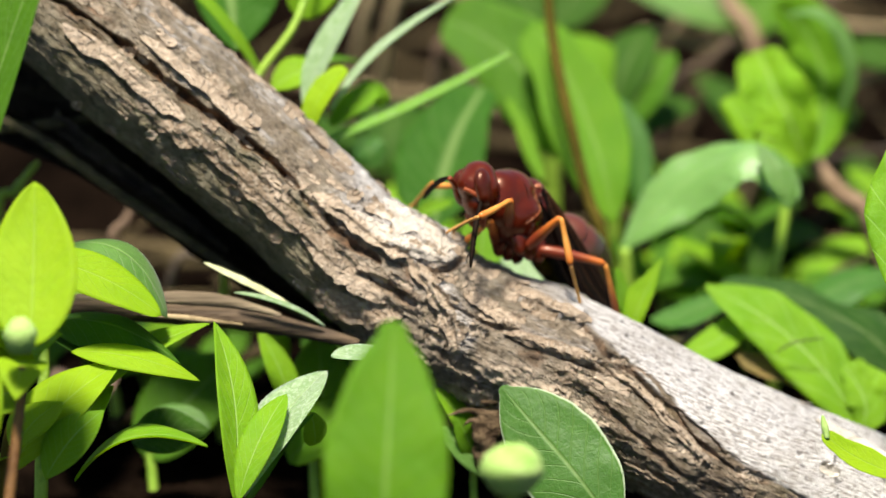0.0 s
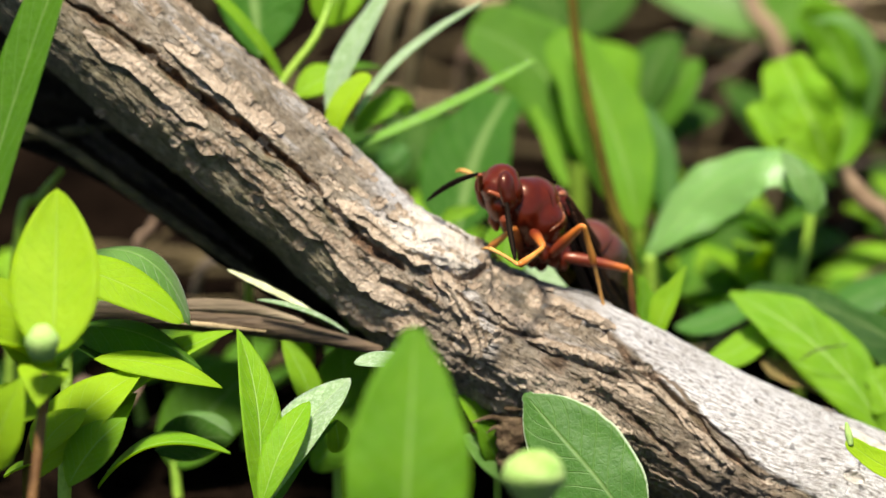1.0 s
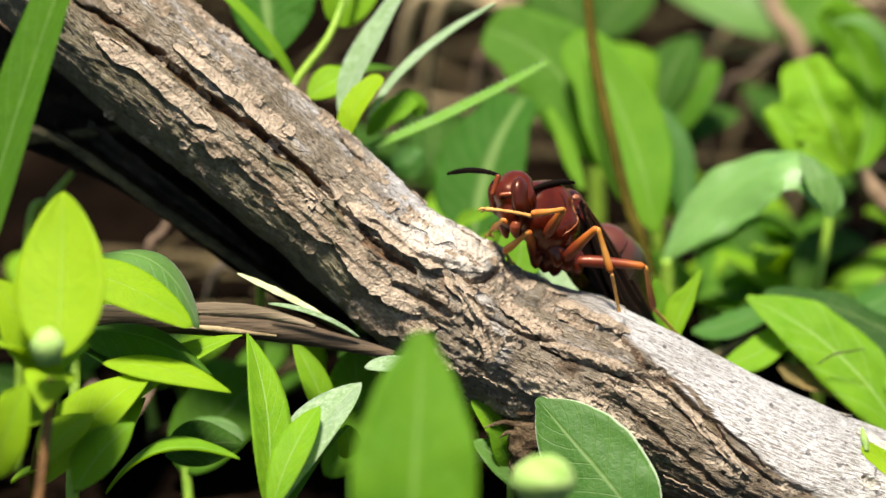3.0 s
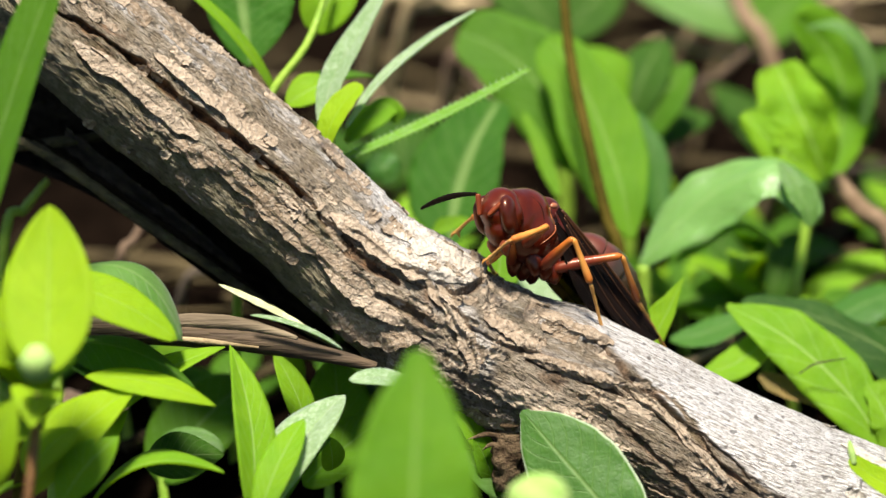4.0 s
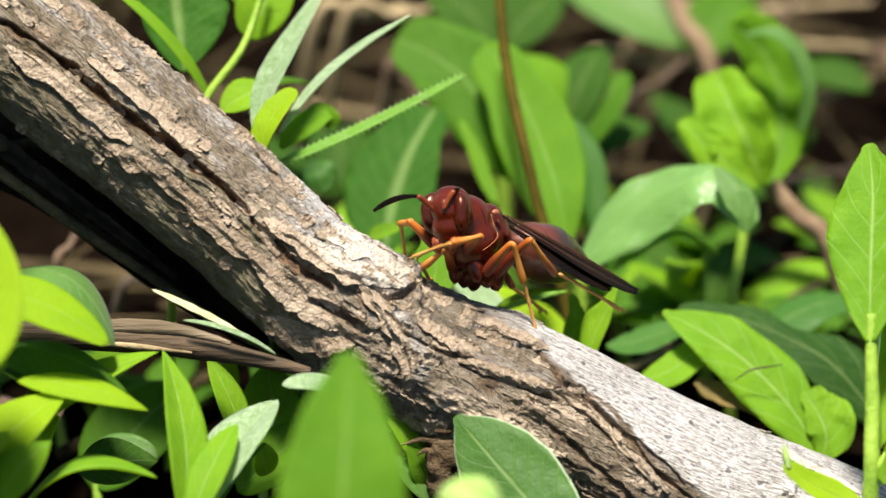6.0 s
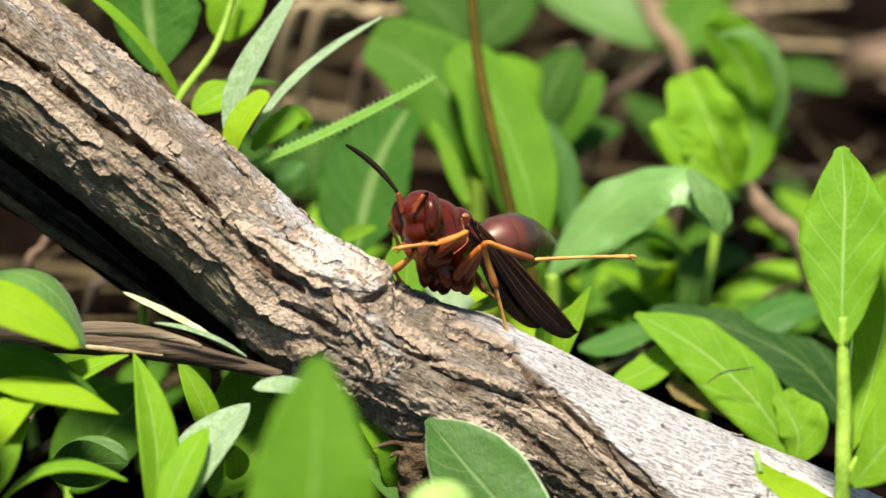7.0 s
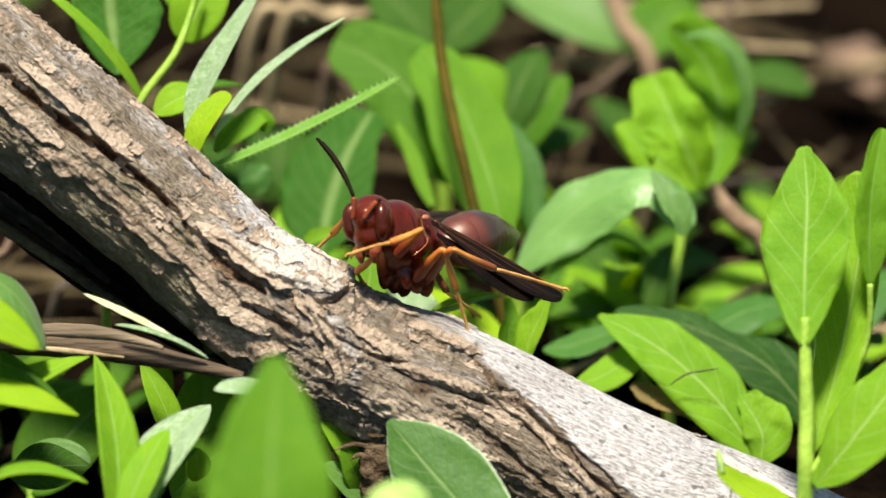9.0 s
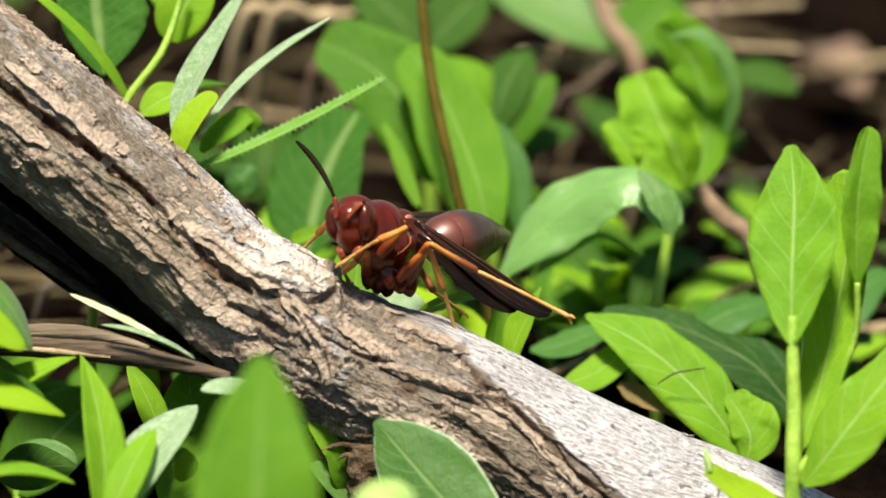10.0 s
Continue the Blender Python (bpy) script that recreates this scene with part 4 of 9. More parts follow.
# pair with a folded lobe
p = plant("leafy_sprig", V(-35.6, -17.6, 11.0), "arching glossy leaves, their lit-through lower halves coloured bright")
stem(p, [ground_under(V(-35.6, -25.5, 10.0)), V(-35.1, -17.6, 10.0), V(-34.9, -9.8, 10.0), V(-35.1, -3.8, 11.0)], [0.6, 0.6, 0.5, 0.4])
# One leaf as two blades; light through the lower is put into its colour.
leaf(p, V(-35.2, -2.4, 9.0), V(-23.9, -8.1, 11.0), 6.2, D3(0.35, 0.75, 0.40), LEAF_SHEEN, "glossy upper half of a folded leaf, coloured darker than the lit half", wide=1.05, arch=0.30, fold=-0.25, blunt=0.6)
leaf(p, V(-35.3, -2.8, 15.0), V(-24.2, -7.9, 15.0), 4.8, D3(0.1, 0.62, 0.75), LEAF_YELLOW, "lower half of a folded leaf, coloured bright for light shining through", wide=0.8, arch=0.05, fold=-0.05, blunt=0.6, side_arch=-0.045)
# Second leaf likewise: dark upper blade, the lit lower one coloured bright.
leaf(p, V(-34.5, -8.3, 9.0), V(-22.8, -12.2, 11.0), 5.6, D3(0.2, 0.75, 0.6), LEAF_MID, wide=0.75, arch=0.14, fold=-0.4)
leaf(p, V(-32.3, -11.1, 13.0), V(-20.9, -13.7, 14.0), 3.2, D3(0.1, 0.7, 0.7), LEAF_YELLOW, wide=0.85, arch=0.09, fold=-0.1)
leaf(p, V(-37.7, -21.9, 16.0), V(-27.8, -12.1, 14.0), 7.0, D3(-0.2, 0.75, 0.6), LEAF_YELLOW, wide=0.9)
leaf(p, V(-32.7, -19.6, 10.0), V(-28.8, -14.2, 9.0), 4.0, D3(-0.2, 0.75, 0.6), LEAF_BRIGHT, wide=0.9)
leaf(p, V(-34.7, -9.8, 9.0), V(-30.6, -12.2, 12.0), 3.5, SKY, LEAF_DARK)
leaf(p, V(-33.3, -17.2, 8.0), V(-20.3, -8.7, 8.0), 4.6, D3(-0.2, 0.8, 0.5), LEAF_BRIGHT, wide=0.9)

p = plant("leafy_sprig", V(-25.6, -25.4, 13.0), "low bright curled leaves near the soil")
leaf(p, V(-32.1, -22.5, 12.0), V(-20.2, -19.5, 14.0), 5.5, SKY, LEAF_BRIGHT, arch=0.2)
leaf(p, V(-27.6, -19.4, 2.0), V(-20.7, -18.4, 0.0), 5.0, D3(0.1, 0.6, 0.8), LEAF_DARK, arch=0.1)
leaf(p, V(-40.1, -21.4, 16.0), V(-36.0, -20.2, 16.0), 2.0, SKY, LEAF_BRIGHT)

p = plant("small_leaf_sprig", V(-7.0, -15.7, 10.0), "small pale leaf with a cut edge under the branch")
leaf(p, V(-3.1, -12.2, 10.0), V(-9.4, -11.5, 10.5), 2.2, D3(0.1, 0.7, 0.6), LEAF_PALE, wide=1.2, blunt=0.5)
stem(p, [ground_under(V(-2.1, -17.6, 10.0)), V(-3.1, -12.2, 10.0)], [0.3, 0.3])

def bristles(parent, base, tip, width, face, count):
    """Stiff hooked hairs along both edges of a narrow blade."""
    base, tip, face = Vector(base), Vector(tip), Vector(face).normalized()
    way = (tip - base).normalized()
    up = (face - way * face.dot(way)).normalized()
    side = way.cross(up)
    length = (tip - base).length
    bm = bmesh.new()
    for sign in (1, -1):
        for i in range(count):
            s = (i + 0.5 + 0.2 * sign) / count
            half = width * MM * 0.5 * max(math.sin(math.pi * s ** 0.9), 0.02) ** 0.35
            foot = base + way * (s * length) - up * (0.12 * s * (1 - s) * length) + side * (sign * half * 0.9) + up * (0.3 * half)
            end = foot + side * (sign * 0.00046) + way * 0.00012
            ring = [bm.verts.new(foot + (way * math.cos(a) + up * math.sin(a)) * 0.00011) for a in (0, 2.1, 4.2)]
            top = bm.verts.new(end)
            for q in range(3):
                bm.faces.new((ring[q], ring[(q + 1) % 3], top))
    return part("bristle_row", bm, BLADE, parent, "row of stiff hooked hairs")


# rough narrow blades springing from behind the branch
p = plant("bedstraw", V(-11.3, 1.1, -10.0), "bedstraw whorl of narrow bristly leaves behind the branch")
stem(p, [ground_under(V(-10.6, -6.0, -12.0)), V(-10.7, -1.4, -11.0), V(-10.9, 5.7, -9), V(-11.3, 8.8, -8), V(-11.7, 11.6, -8)], [0.5, 0.5, 0.5, 0.5, 0.4])
leaf(p, V(-11.3, 7.6, -9.0), V(6.7, 16.2, -11.0), 1.15, D3(-0.35, 0.6, 0.7), BLADE, "narrow leaf with hooked bristles along the edge", wide=0.9, blunt=0.35, nu=40, nv=8, arch=-0.03, fold=0.45)
bristles(p, V(-11.3, 7.6, -9.0), V(6.7, 16.2, -11.0), 1.3, D3(-0.35, 0.6, 0.7), 34)
blade(p, [V(-10, 10.9, -8), V(-7.1, 14.9, -9), V(-3.1, 18.4, -10), V(1.6, 21.5, -11)], [0.2, 0.55, 0.7, 0.6, 0.08], [0.2, 0.6, 0.7, 0.55, 0.08], D3(-0.4, 0.7, 0.5), LEAF_PALE, "narrow downy leaf", cup=0.3, tip=0.03)
blade(p, [V(-12.2, 10.7, -8), V(-11.3, 14.9, -9), V(-9, 19.2, -10), V(-5.6, 24.9, -12)], [0.3, 1.0, 1.35, 1.3, 0.9, 0.1], [0.3, 1.2, 1.5, 1.3, 0.8, 0.1], D3(-0.45, 0.45, 0.75), LEAF_PALE, "long downy leaf with fine white hairs", cup=0.25, tip=0.03)
blade(p, [V(-11.9, 8.6, -6), V(-11.3, 11, -6), V(-10.2, 13, -6.5), V(-8.6, 14.7, -7)], [0.3, 1.2, 1.4, 1.1, 0.1], [0.3, 0.9, 1.2, 1.1, 0.1], D3(-0.4, 0.4, 0.8), LEAF_YELLOW, "small bright young leaf", cup=0.2)
blade(p, [V(-10.1, 9.6, -14), V(-8.1, 11.7, -15), V(-6, 13, -16), V(-5.2, 11.5, -17)], [0.3, 1.4, 1.5, 0.9, 0.1], [0.3, 1.5, 1.7, 1.2, 0.1], D3(-0.1, 0.7, 0.6), LEAF_FRESH, ruffle=0.08)
blade(p, [V(-6.4, 5.9, -26), V(-6.9, 7.4, -26), V(-8.2, 8.2, -27)], [0.3, 1.6, 1.4, 0.1], [0.3, 1.6, 1.4, 0.1], FRONT, LEAF_BLUE, ruffle=0.1)

# lobed leaf at the branch's lit side
p = plant("lobed_leaf_plant", V(36.0, -23.7, -18.0), "bright veined leaf with a lobed edge behind the branch")
stem(p, [ground_under(V(40.3, -23.7, -20.0)), V(38.4, -18.4, -14)], [0.5, 0.5])
blade(p, [V(38.8, -18.3, -12.5), V(35.7, -13.5, -13), V(31.7, -9.6, -14), V(28, -7.1, -14.5), V(24.5, -5.3, -15)], [0.5, 2.6, 3.2, 3.0, 2.5, 1.5, 0.1], [0.5, 2.0, 3.1, 2.9, 2.9, 1.6, 0.1], D3(-0.15, 0.6, 0.8), LEAF_VEINED, "bright veined leaf with one lobed side", cup=0.08, ruffle=0.12, tip=0.03)
blade(p, [V(38.8, -18.8, -12), V(39.2, -16.4, -12), V(38.3, -14.2, -12.5), V(37.2, -12.6, -13)], [0.5, 1.5, 1.6, 0.9, 0.1], [0.5, 2.4, 3.0, 2.0, 0.1], D3(-0.25, 0.55, 0.8), LEAF_VEINED, "side lobe of the bright leaf", cup=0.10, ruffle=0.10)
blade(p, [V(44.8, -15.9, -18), V(40.7, -10.7, -18), V(35.8, -7.6, -18.5), V(31.2, -5.9, -19), V(26, -5.1, -19)], [0.5, 2.4, 2.6, 2.0, 1.6, 0.9, 0.1], [0.5, 3.2, 3.0, 1.5, 2.0, 1.2, 0.1], D3(0.05, 0.55, 0.8), LEAF_DARK_VEINED, "dark leaf with a scalloped edge", cup=-0.15, ruffle=0.10)
blade(p, [V(19.6, -8.5, -22), V(22.2, -8.1, -22), V(25.1, -7.1, -23), V(28, -6.1, -24)], [0.3, 1.3, 1.6, 1.2, 0.1], [0.3, 1.7, 2.0, 1.5, 0.1], D3(-0.1, 0.7, 0.6), LEAF_BLUE)
blade(p, [V(22.2, -11.6, -15), V(25.1, -10.7, -15), V(27.9, -8.7, -16), V(29.3, -7.4, -17)], [0.3, 1.5, 1.7, 1.2, 0.1], [0.3, 1.7, 1.8, 1.2, 0.1], D3(-0.2, 0.6, 0.75), LEAF_BRIGHT)
blade(p, [V(27.4, -11.6, -15), V(29.4, -12.6, -14.5), V(31.7, -13.5, -14), V(33.8, -14.8, -14)], [0.3, 1.1, 1.2, 0.8, 0.1], [0.3, 1.1, 1.2, 0.8, 0.1], D3(0.1, 0.6, 0.75), WITHERED, "brown withered leaf", ruffle=0.12)
stem(p, [V(30.9, -11.5, -11), V(32.3, -10.6, -11), V(33.8, -10.3, -11), V(35.2, -10.1, -11)], [0.06, 0.09, 0.08, 0.04], OLIVE_TWIG, "awn", "thin dry awn lying on the leaf", sides=6, count=14)

p = plant("leafy_sprig", V(17.8, -13.2, -12.0), "small upright pair of pointed leaves behind the branch")
blade(p, [V(17.5, -10.1, -10), V(18.2, -7.5, -10), V(19.3, -5.2, -10), V(20.4, -2.8, -10)], [0.4, 1.1, 1.5, 0.8, 0.05], [0.4, 0.9, 1.0, 0.5, 0.05], D3(-0.35, 0.3, 0.85), LEAF_BRIGHT, "pointed leaf folded along its middle", cup=0.3, tip=0.03)
blade(p, [V(16.5, -9.6, -11), V(16.3, -7.5, -11), V(16.5, -5.5, -11), V(16.1, -3.7, -11)], [0.4, 0.9, 0.9, 0.5, 0.05], [0.4, 1.2, 1.3, 0.7, 0.05], D3(0.2, 0.45, 0.85), LEAF_FRESH, cup=0.2)
stem(p, [ground_under(V(17.0, -17.3, -12.0)), V(17.0, -11.7, -12.0)], [0.4, 0.4])
p = plant("leafy_sprig", V(9.0, -10.1, -9.0), "bright small leaves under the insect beyond the branch")
blade(p, [V(17, -8.4, -20), V(13.6, -6.1, -20), V(10.5, -4.1, -20), V(6.4, -2.5, -20)], [0.4, 1.5, 1.7, 1.3, 0.1], [0.4, 1.6, 1.8, 1.3, 0.1], D3(0.1, 0.75, 0.6), LEAF_YELLOW, "bright leaf with a toothed edge", ruffle=0.1)
blade(p, [V(8.8, -5.4, -13), V(11.4, -4.6, -13), V(13.7, -3.8, -13), V(15.9, -3.4, -13)], [0.2, 0.42, 0.45, 0.3, 0.05], [0.2, 0.42, 0.45, 0.3, 0.05], D3(0.0, 0.8, 0.6), BLADE, "narrow pale blade", cup=0.3, tip=0.03)
leaf(p, V(9.0, -5.2, -8.0), V(15.4, -3.3, -8.0), 1.2, D3(0.0, 0.9, 0.4), LEAF_BRIGHT, wide=0.8)
blade(p, [V(10.4, -5.3, -15), V(7.8, -3.6, -15), V(5.6, -2.2, -15), V(3.5, -0.4, -15)], [0.4, 1.7, 1.9, 1.2, 0.1], [0.4, 1.5, 1.7, 1.1, 0.1], D3(0.0, 0.8, 0.6), LEAF_PALE, "pale downy leaf")
blade(p, [V(3.5, -4, -10), V(3.9, -0.7, -11), V(3.5, 2.2, -12)], [0.6, 2.0, 2.2, 1.2, 0.1], [0.6, 2.0, 2.2, 1.2, 0.1], FRONT, LEAF_FRESH)
blade(p, [V(-2.2, 1.2, -20), V(-0.6, 2.2, -21), V(0.9, 2.7, -22)], [0.3, 1.2, 1.2, 0.2], [0.3, 1.2, 1.2, 0.2], SKY, LEAF_BRIGHT)

# tall plant behind the insect
p = plant("broad_leaf_plant", V(11.5, -3.0, -30.0), "tall plant with broad smooth green leaves and a reddish stem", "weed")
stem(p, [ground_under(V(18.6, -6.1, -22.0)), V(15.2, -1.4, -23), V(13.8, 2.7, -23), V(12, 10, -23), V(10.4, 17.9, -25), V(9.6, 26.3, -26)], [0.65, 0.6, 0.55, 0.52, 0.5, 0.45], STEM_RED)
blade(p, [V(10.9, 7, -35), V(9.5, 11.3, -35), V(7.1, 15.8, -36), V(3.6, 18.8, -37), V(0.1, 20.3, -38)], [0.4, 2.8, 4.0, 4.2, 3.0, 0.1], [0.4, 3.0, 4.2, 4.4, 3.2, 0.1], D3(-0.1, 0.45, 0.9), LEAF_MID, cup=0.10, ruffle=0.05)
blade(p, [V(16.2, 0.7, -27), V(15.4, 5.1, -28), V(14, 9.6, -30), V(11.8, 14.9, -32), V(8.6, 19.7, -34)], [0.3, 2.8, 3.8, 4.0, 3.0, 0.1], [0.3, 2.0, 3.2, 3.5, 2.4, 0.1], D3(-0.1, 0.5, 0.85), LEAF_FRESH, cup=0.15, ruffle=0.04)
blade(p, [V(-0.8, 0.1, -26), V(0, 4.8, -28), V(1.6, 9.5, -30), V(3.9, 13.7, -33)], [0.4, 3.8, 5.0, 4.6, 3.0, 0.1], [0.4, 3.0, 3.6, 3.2, 2.0, 0.1], D3(-0.15, 0.35, 0.9), LEAF_RIB, "dark leaf with a broad pale midrib", cup=0.10, ruffle=0.04)
blade(p, [V(18.8, 2, -34), V(18.8, 6, -35), V(18.1, 9.6, -36), V(16.5, 12.7, -37)], [0.3, 1.5, 1.8, 1.2, 0.1], [0.3, 1.1, 1.4, 1.1, 0.1], D3(0.3, 0.35, 0.9), LEAF_BLUE, cup=0.15)
blade(p, [V(9.4, 4.8, -29), V(8.3, 7.5, -30), V(7.2, 10.4, -31), V(6.2, 12.5, -32)], [0.3, 0.7, 0.7, 0.5, 0.1], [0.3, 0.7, 0.8, 0.5, 0.1], FRONT, LEAF_FRESH)

p = plant("broad_leaf_plant", V(21.9, -4.1, -26.0), "plant with a large folded glossy leaf turned over at its tip")
stem(p, [ground_under(V(17.7, -6.2, -26.0)), V(17.3, -1.7, -26)], [0.7, 0.6])
blade(p, [V(16.9, -1.7, -26), V(19.8, 1.8, -25), V(23.6, 4.9, -24), V(27.5, 6.8, -22), V(30.8, 5.9, -21), V(32.9, 2.4, -20)], [0.4, 2.7, 3.3, 3.0, 2.5, 1.6, 0.1], [0.4, 2.6, 3.6, 3.8, 3.0, 1.7, 0.1], D3(-0.15, 0.72, 0.68), LEAF_SHEEN_PALED, "glossy folded leaf, paled for its sheen, with a turned-over tip", cup=-0.22, ruffle=0.16)
blade(p, [V(29.5, 7.8, -19.5), V(30.9, 5.8, -18.5), V(31.9, 3.8, -18), V(32.3, 1.9, -18)], [0.2, 1.3, 1.7, 1.1, 0.1], [0.2, 1.0, 1.3, 0.8, 0.1], D3(0.3, 0.2, 0.9), LEAF_SHEEN, "underside of the turned-over tip", ruffle=0.1)
blade(p, [V(20.2, -1.5, -29), V(23.2, 1.4, -29), V(26.6, 2.4, -29), V(30.2, 0.2, -29)], [0.3, 1.6, 1.8, 1.4, 0.1], [0.3, 1.8, 2.2, 1.6, 0.1], SKY, LEAF_FRESH, cup=-0.2)
stem(p, [ground_under(V(31.5, -6.2, -30.0)), V(31.4, -5.1, -29), V(32, -0.9, -28.5), V(32.7, 3.3, -28)], [0.5, 0.5, 0.5, 0.5])

p = plant("cupped_leaf_plant", V(37.1, 2.2, -36.0), "bright cupped leaf pair on a pinkish stem", "weed")
stem(p, [ground_under(V(45.6, -6.3, -36)), V(41.1, 0.1, -36), V(37.8, 3.6, -35), V(35.2, 6.6, -35)], [1.0, 1.0, 0.95, 0.8], STEM_PINK)
blade(p, [V(35, 6.2, -36), V(36.2, 10.5, -38), V(36.3, 15.6, -39), V(34.6, 19.3, -39), V(31.6, 21.7, -37)], [0.6, 3.4, 4.4, 4.6, 3.4, 0.1], [0.6, 2.4, 3.2, 3.4, 2.6, 0.1], D3(-0.05, 0.4, 0.9), LEAF_FRESH, "cupped leaf with its rim curled in", cup=0.45, ruffle=0.16)
blade(p, [V(34.4, 6.4, -33), V(33.2, 9.9, -32), V(31.6, 13.3, -32), V(30.1, 17.1, -34)], [0.4, 2.8, 3.8, 3.2, 0.3], [0.4, 2.2, 3.0, 2.6, 0.3], D3(-0.2, 0.5, 0.85), LEAF_BRIGHT, cup=0.35, ruffle=0.22)
blade(p, [V(33.9, 6.2, -31), V(31.1, 8.3, -30), V(28.6, 10.4, -30), V(26.8, 12.5, -31)], [0.3, 1.5, 1.8, 1.2, 0.1], [0.3, 1.6, 2.0, 1.4, 0.1], D3(-0.2, 0.6, 0.7), LEAF_BRIGHT, cup=0.3, ruffle=0.25)
blade(p, [V(32.8, 20.6, -35), V(35.4, 20.9, -34), V(37.8, 19.2, -34), V(39, 15.5, -34), V(38.1, 11.3, -35)], [0.1, 0.5, 0.7, 0.7, 0.5, 0.1], [0.1, 0.8, 1.2, 1.1, 0.7, 0.1], D3(0.2, 0.6, 0.75), LEAF_SHEEN, "curled shiny rim of the cupped leaf", ruffle=0.15)

p = plant("leafy_sprig", V(37.8, -6.2, -30), "soft blurred weed leaves beyond the lobed plant")
stem(p, [ground_under(V(37.7, -10.4, -28)), V(37.2, -6.2, -28)], [0.5, 0.5])
blade(p, [V(33.3, -8.2, -24), V(35.9, -6.2, -25), V(39.6, -4.6, -26), V(45, -4.3, -28)], [0.4, 1.8, 2.2, 1.6, 0.1], [0.4, 2.2, 2.6, 1.8, 0.1], D3(-0.1, 0.7, 0.6), LEAF_BLUE, cup=-0.1)
blade(p, [V(32.1, -5.5, -38), V(35.1, -3.1, -39), V(38.9, -1.4, -40), V(43.9, -1.5, -42)], [0.4, 1.6, 2.0, 1.5, 0.1], [0.4, 1.8, 2.2, 1.6, 0.1], D3(-0.1, 0.75, 0.6), LEAF_BRIGHT, cup=-0.15)
blade(p, [V(45, -10.4, -28), V(47.8, -6.2, -30), V(50.6, -3.1, -32), V(53.4, -1.5, -34)], [0.4, 2.0, 2.4, 1.6, 0.1], [0.4, 2.2, 2.6, 1.8, 0.1], D3(-0.1, 0.6, 0.75), LEAF_BLUE)

# upright sprig before the branch's low end
p = plant("leafy_sprig", V(41.6, -24.4, 12.0), "upright sprig of smooth oval leaves before the branch")
stem(p, [ground_under(V(41.3, -24.9, 12)), V(41.7, -21, 12), V(41.9, -14.2, 12), V(41.8, -9.3, 12), V(41.8, -5.4, 12)], [0.75, 0.75, 0.7, 0.6, 0.4])
blade(p, [V(41.7, -7.8, 12.5), V(41.8, -3.5, 11), V(42, 1, 9.5), V(42.2, 5.1, 8), V(42, 9.5, 6)], [0.4, 1.9, 3.2, 3.9, 3.6, 2.1, 0.3], [0.4, 2.1, 3.4, 4.0, 3.8, 2.2, 0.3], D3(-0.25, 0.35, 0.9), LEAF_VEINED, "oval leaf with a browned tip", cup=0.18, ruffle=0.10, tip=0.03)
blade(p, [V(42.3, -17.2, 10), V(44.3, -11.8, 8), V(45.9, -5.4, 6), V(47.1, 1.5, 4), V(46.8, 7.4, 3)], [0.4, 1.5, 2.4, 2.6, 1.7, 0.1], [0.4, 1.6, 2.2, 2.4, 1.6, 0.1], D3(-0.35, 0.2, 0.9), LEAF_BRIGHT, cup=0.2, ruffle=0.08)
blade(p, [V(47.6, -2.5, 9), V(47.5, 1.4, 9), V(47.8, 5.8, 9), V(48.8, 11, 8)], [0.3, 1.1, 1.4, 1.2, 0.2], [0.3, 1.5, 2.0, 1.6, 0.2], D3(0.2, 0.3, 0.9), LEAF_FRESH, "young folded leaf", cup=0.35, ruffle=0.15)
blade(p, [V(42.5, -20, 13), V(45.2, -16.6, 14), V(48.6, -12.2, 14), V(53.3, -7.4, 13)], [0.4, 2.2, 3.0, 2.4, 0.1], [0.4, 2.8, 3.6, 2.8, 0.1], D3(-0.3, 0.4, 0.85), LEAF_VEINED, cup=0.1, ruffle=0.08)
stem(p, [V(41.8, -19.6, 12.2), V(43.5, -17.1, 12.5), V(46, -14, 12)], [0.42, 0.38, 0.3], count=16)
stem(p, [V(45.3, -13.3, 7), V(47.4, -7.4, 8), V(47.6, -2.5, 9)], [0.3, 0.3, 0.28], count=16)
blade(p, [V(41.3, -22.2, 12), V(38.9, -21.3, 12), V(36.5, -20.1, 12), V(34.2, -18.4, 12)], [0.3, 1.0, 1.2, 0.9, 0.1], [0.3, 1.2, 1.4, 1.0, 0.1], D3(-0.2, 0.6, 0.75), LEAF_YELLOW, cup=0.15)
part("bud", tube_bm([V(34.6, -18.9, 12), V(34.4, -17.8, 12), V(34.2, -16.8, 12)], [0.25, 0.35, 0.1], 8, 8), BUD_WHITE, p, "small pale bud")

# upper edge
p = plant("leafy_sprig", V(-17.1, 7.3, -14.0), "leafy stems rising behind the branch's upper end")
stem(p, [ground_under(V(-20.7, 1.1, -14.0)), V(-19.6, 6.8, -13.0), V(-18.3, 11.4, -12.0), V(-16.4, 14.7, -12.0), V(-13.7, 18.3, -12.0), V(-12.2, 22.2, -13.0), V(-11.4, 25.7, -13.0)], [0.42, 0.42, 0.42, 0.40, 0.36, 0.32, 0.3], bumps=0.02)
blade(p, [V(-18.8, 16.5, -13), V(-19.3, 19.6, -14), V(-19.7, 22.7, -15), V(-19.9, 26.9, -16)], [0.3, 2.2, 3.2, 3.2, 0.2], [0.3, 3.2, 4.6, 4.2, 0.2], D3(0.1, 0.4, 0.9), LEAF_RIB, "dark leaf with a broad pale midrib", cup=0.2, ruffle=0.06)
leaf(p, V(-11.4, 15.0, -12.0), V(-15.5, 12.9, -11.0), 3.4, D3(0.1, 0.6, 0.8), LEAF_BRIGHT, wide=0.9, blunt=0.6, arch=0.1)
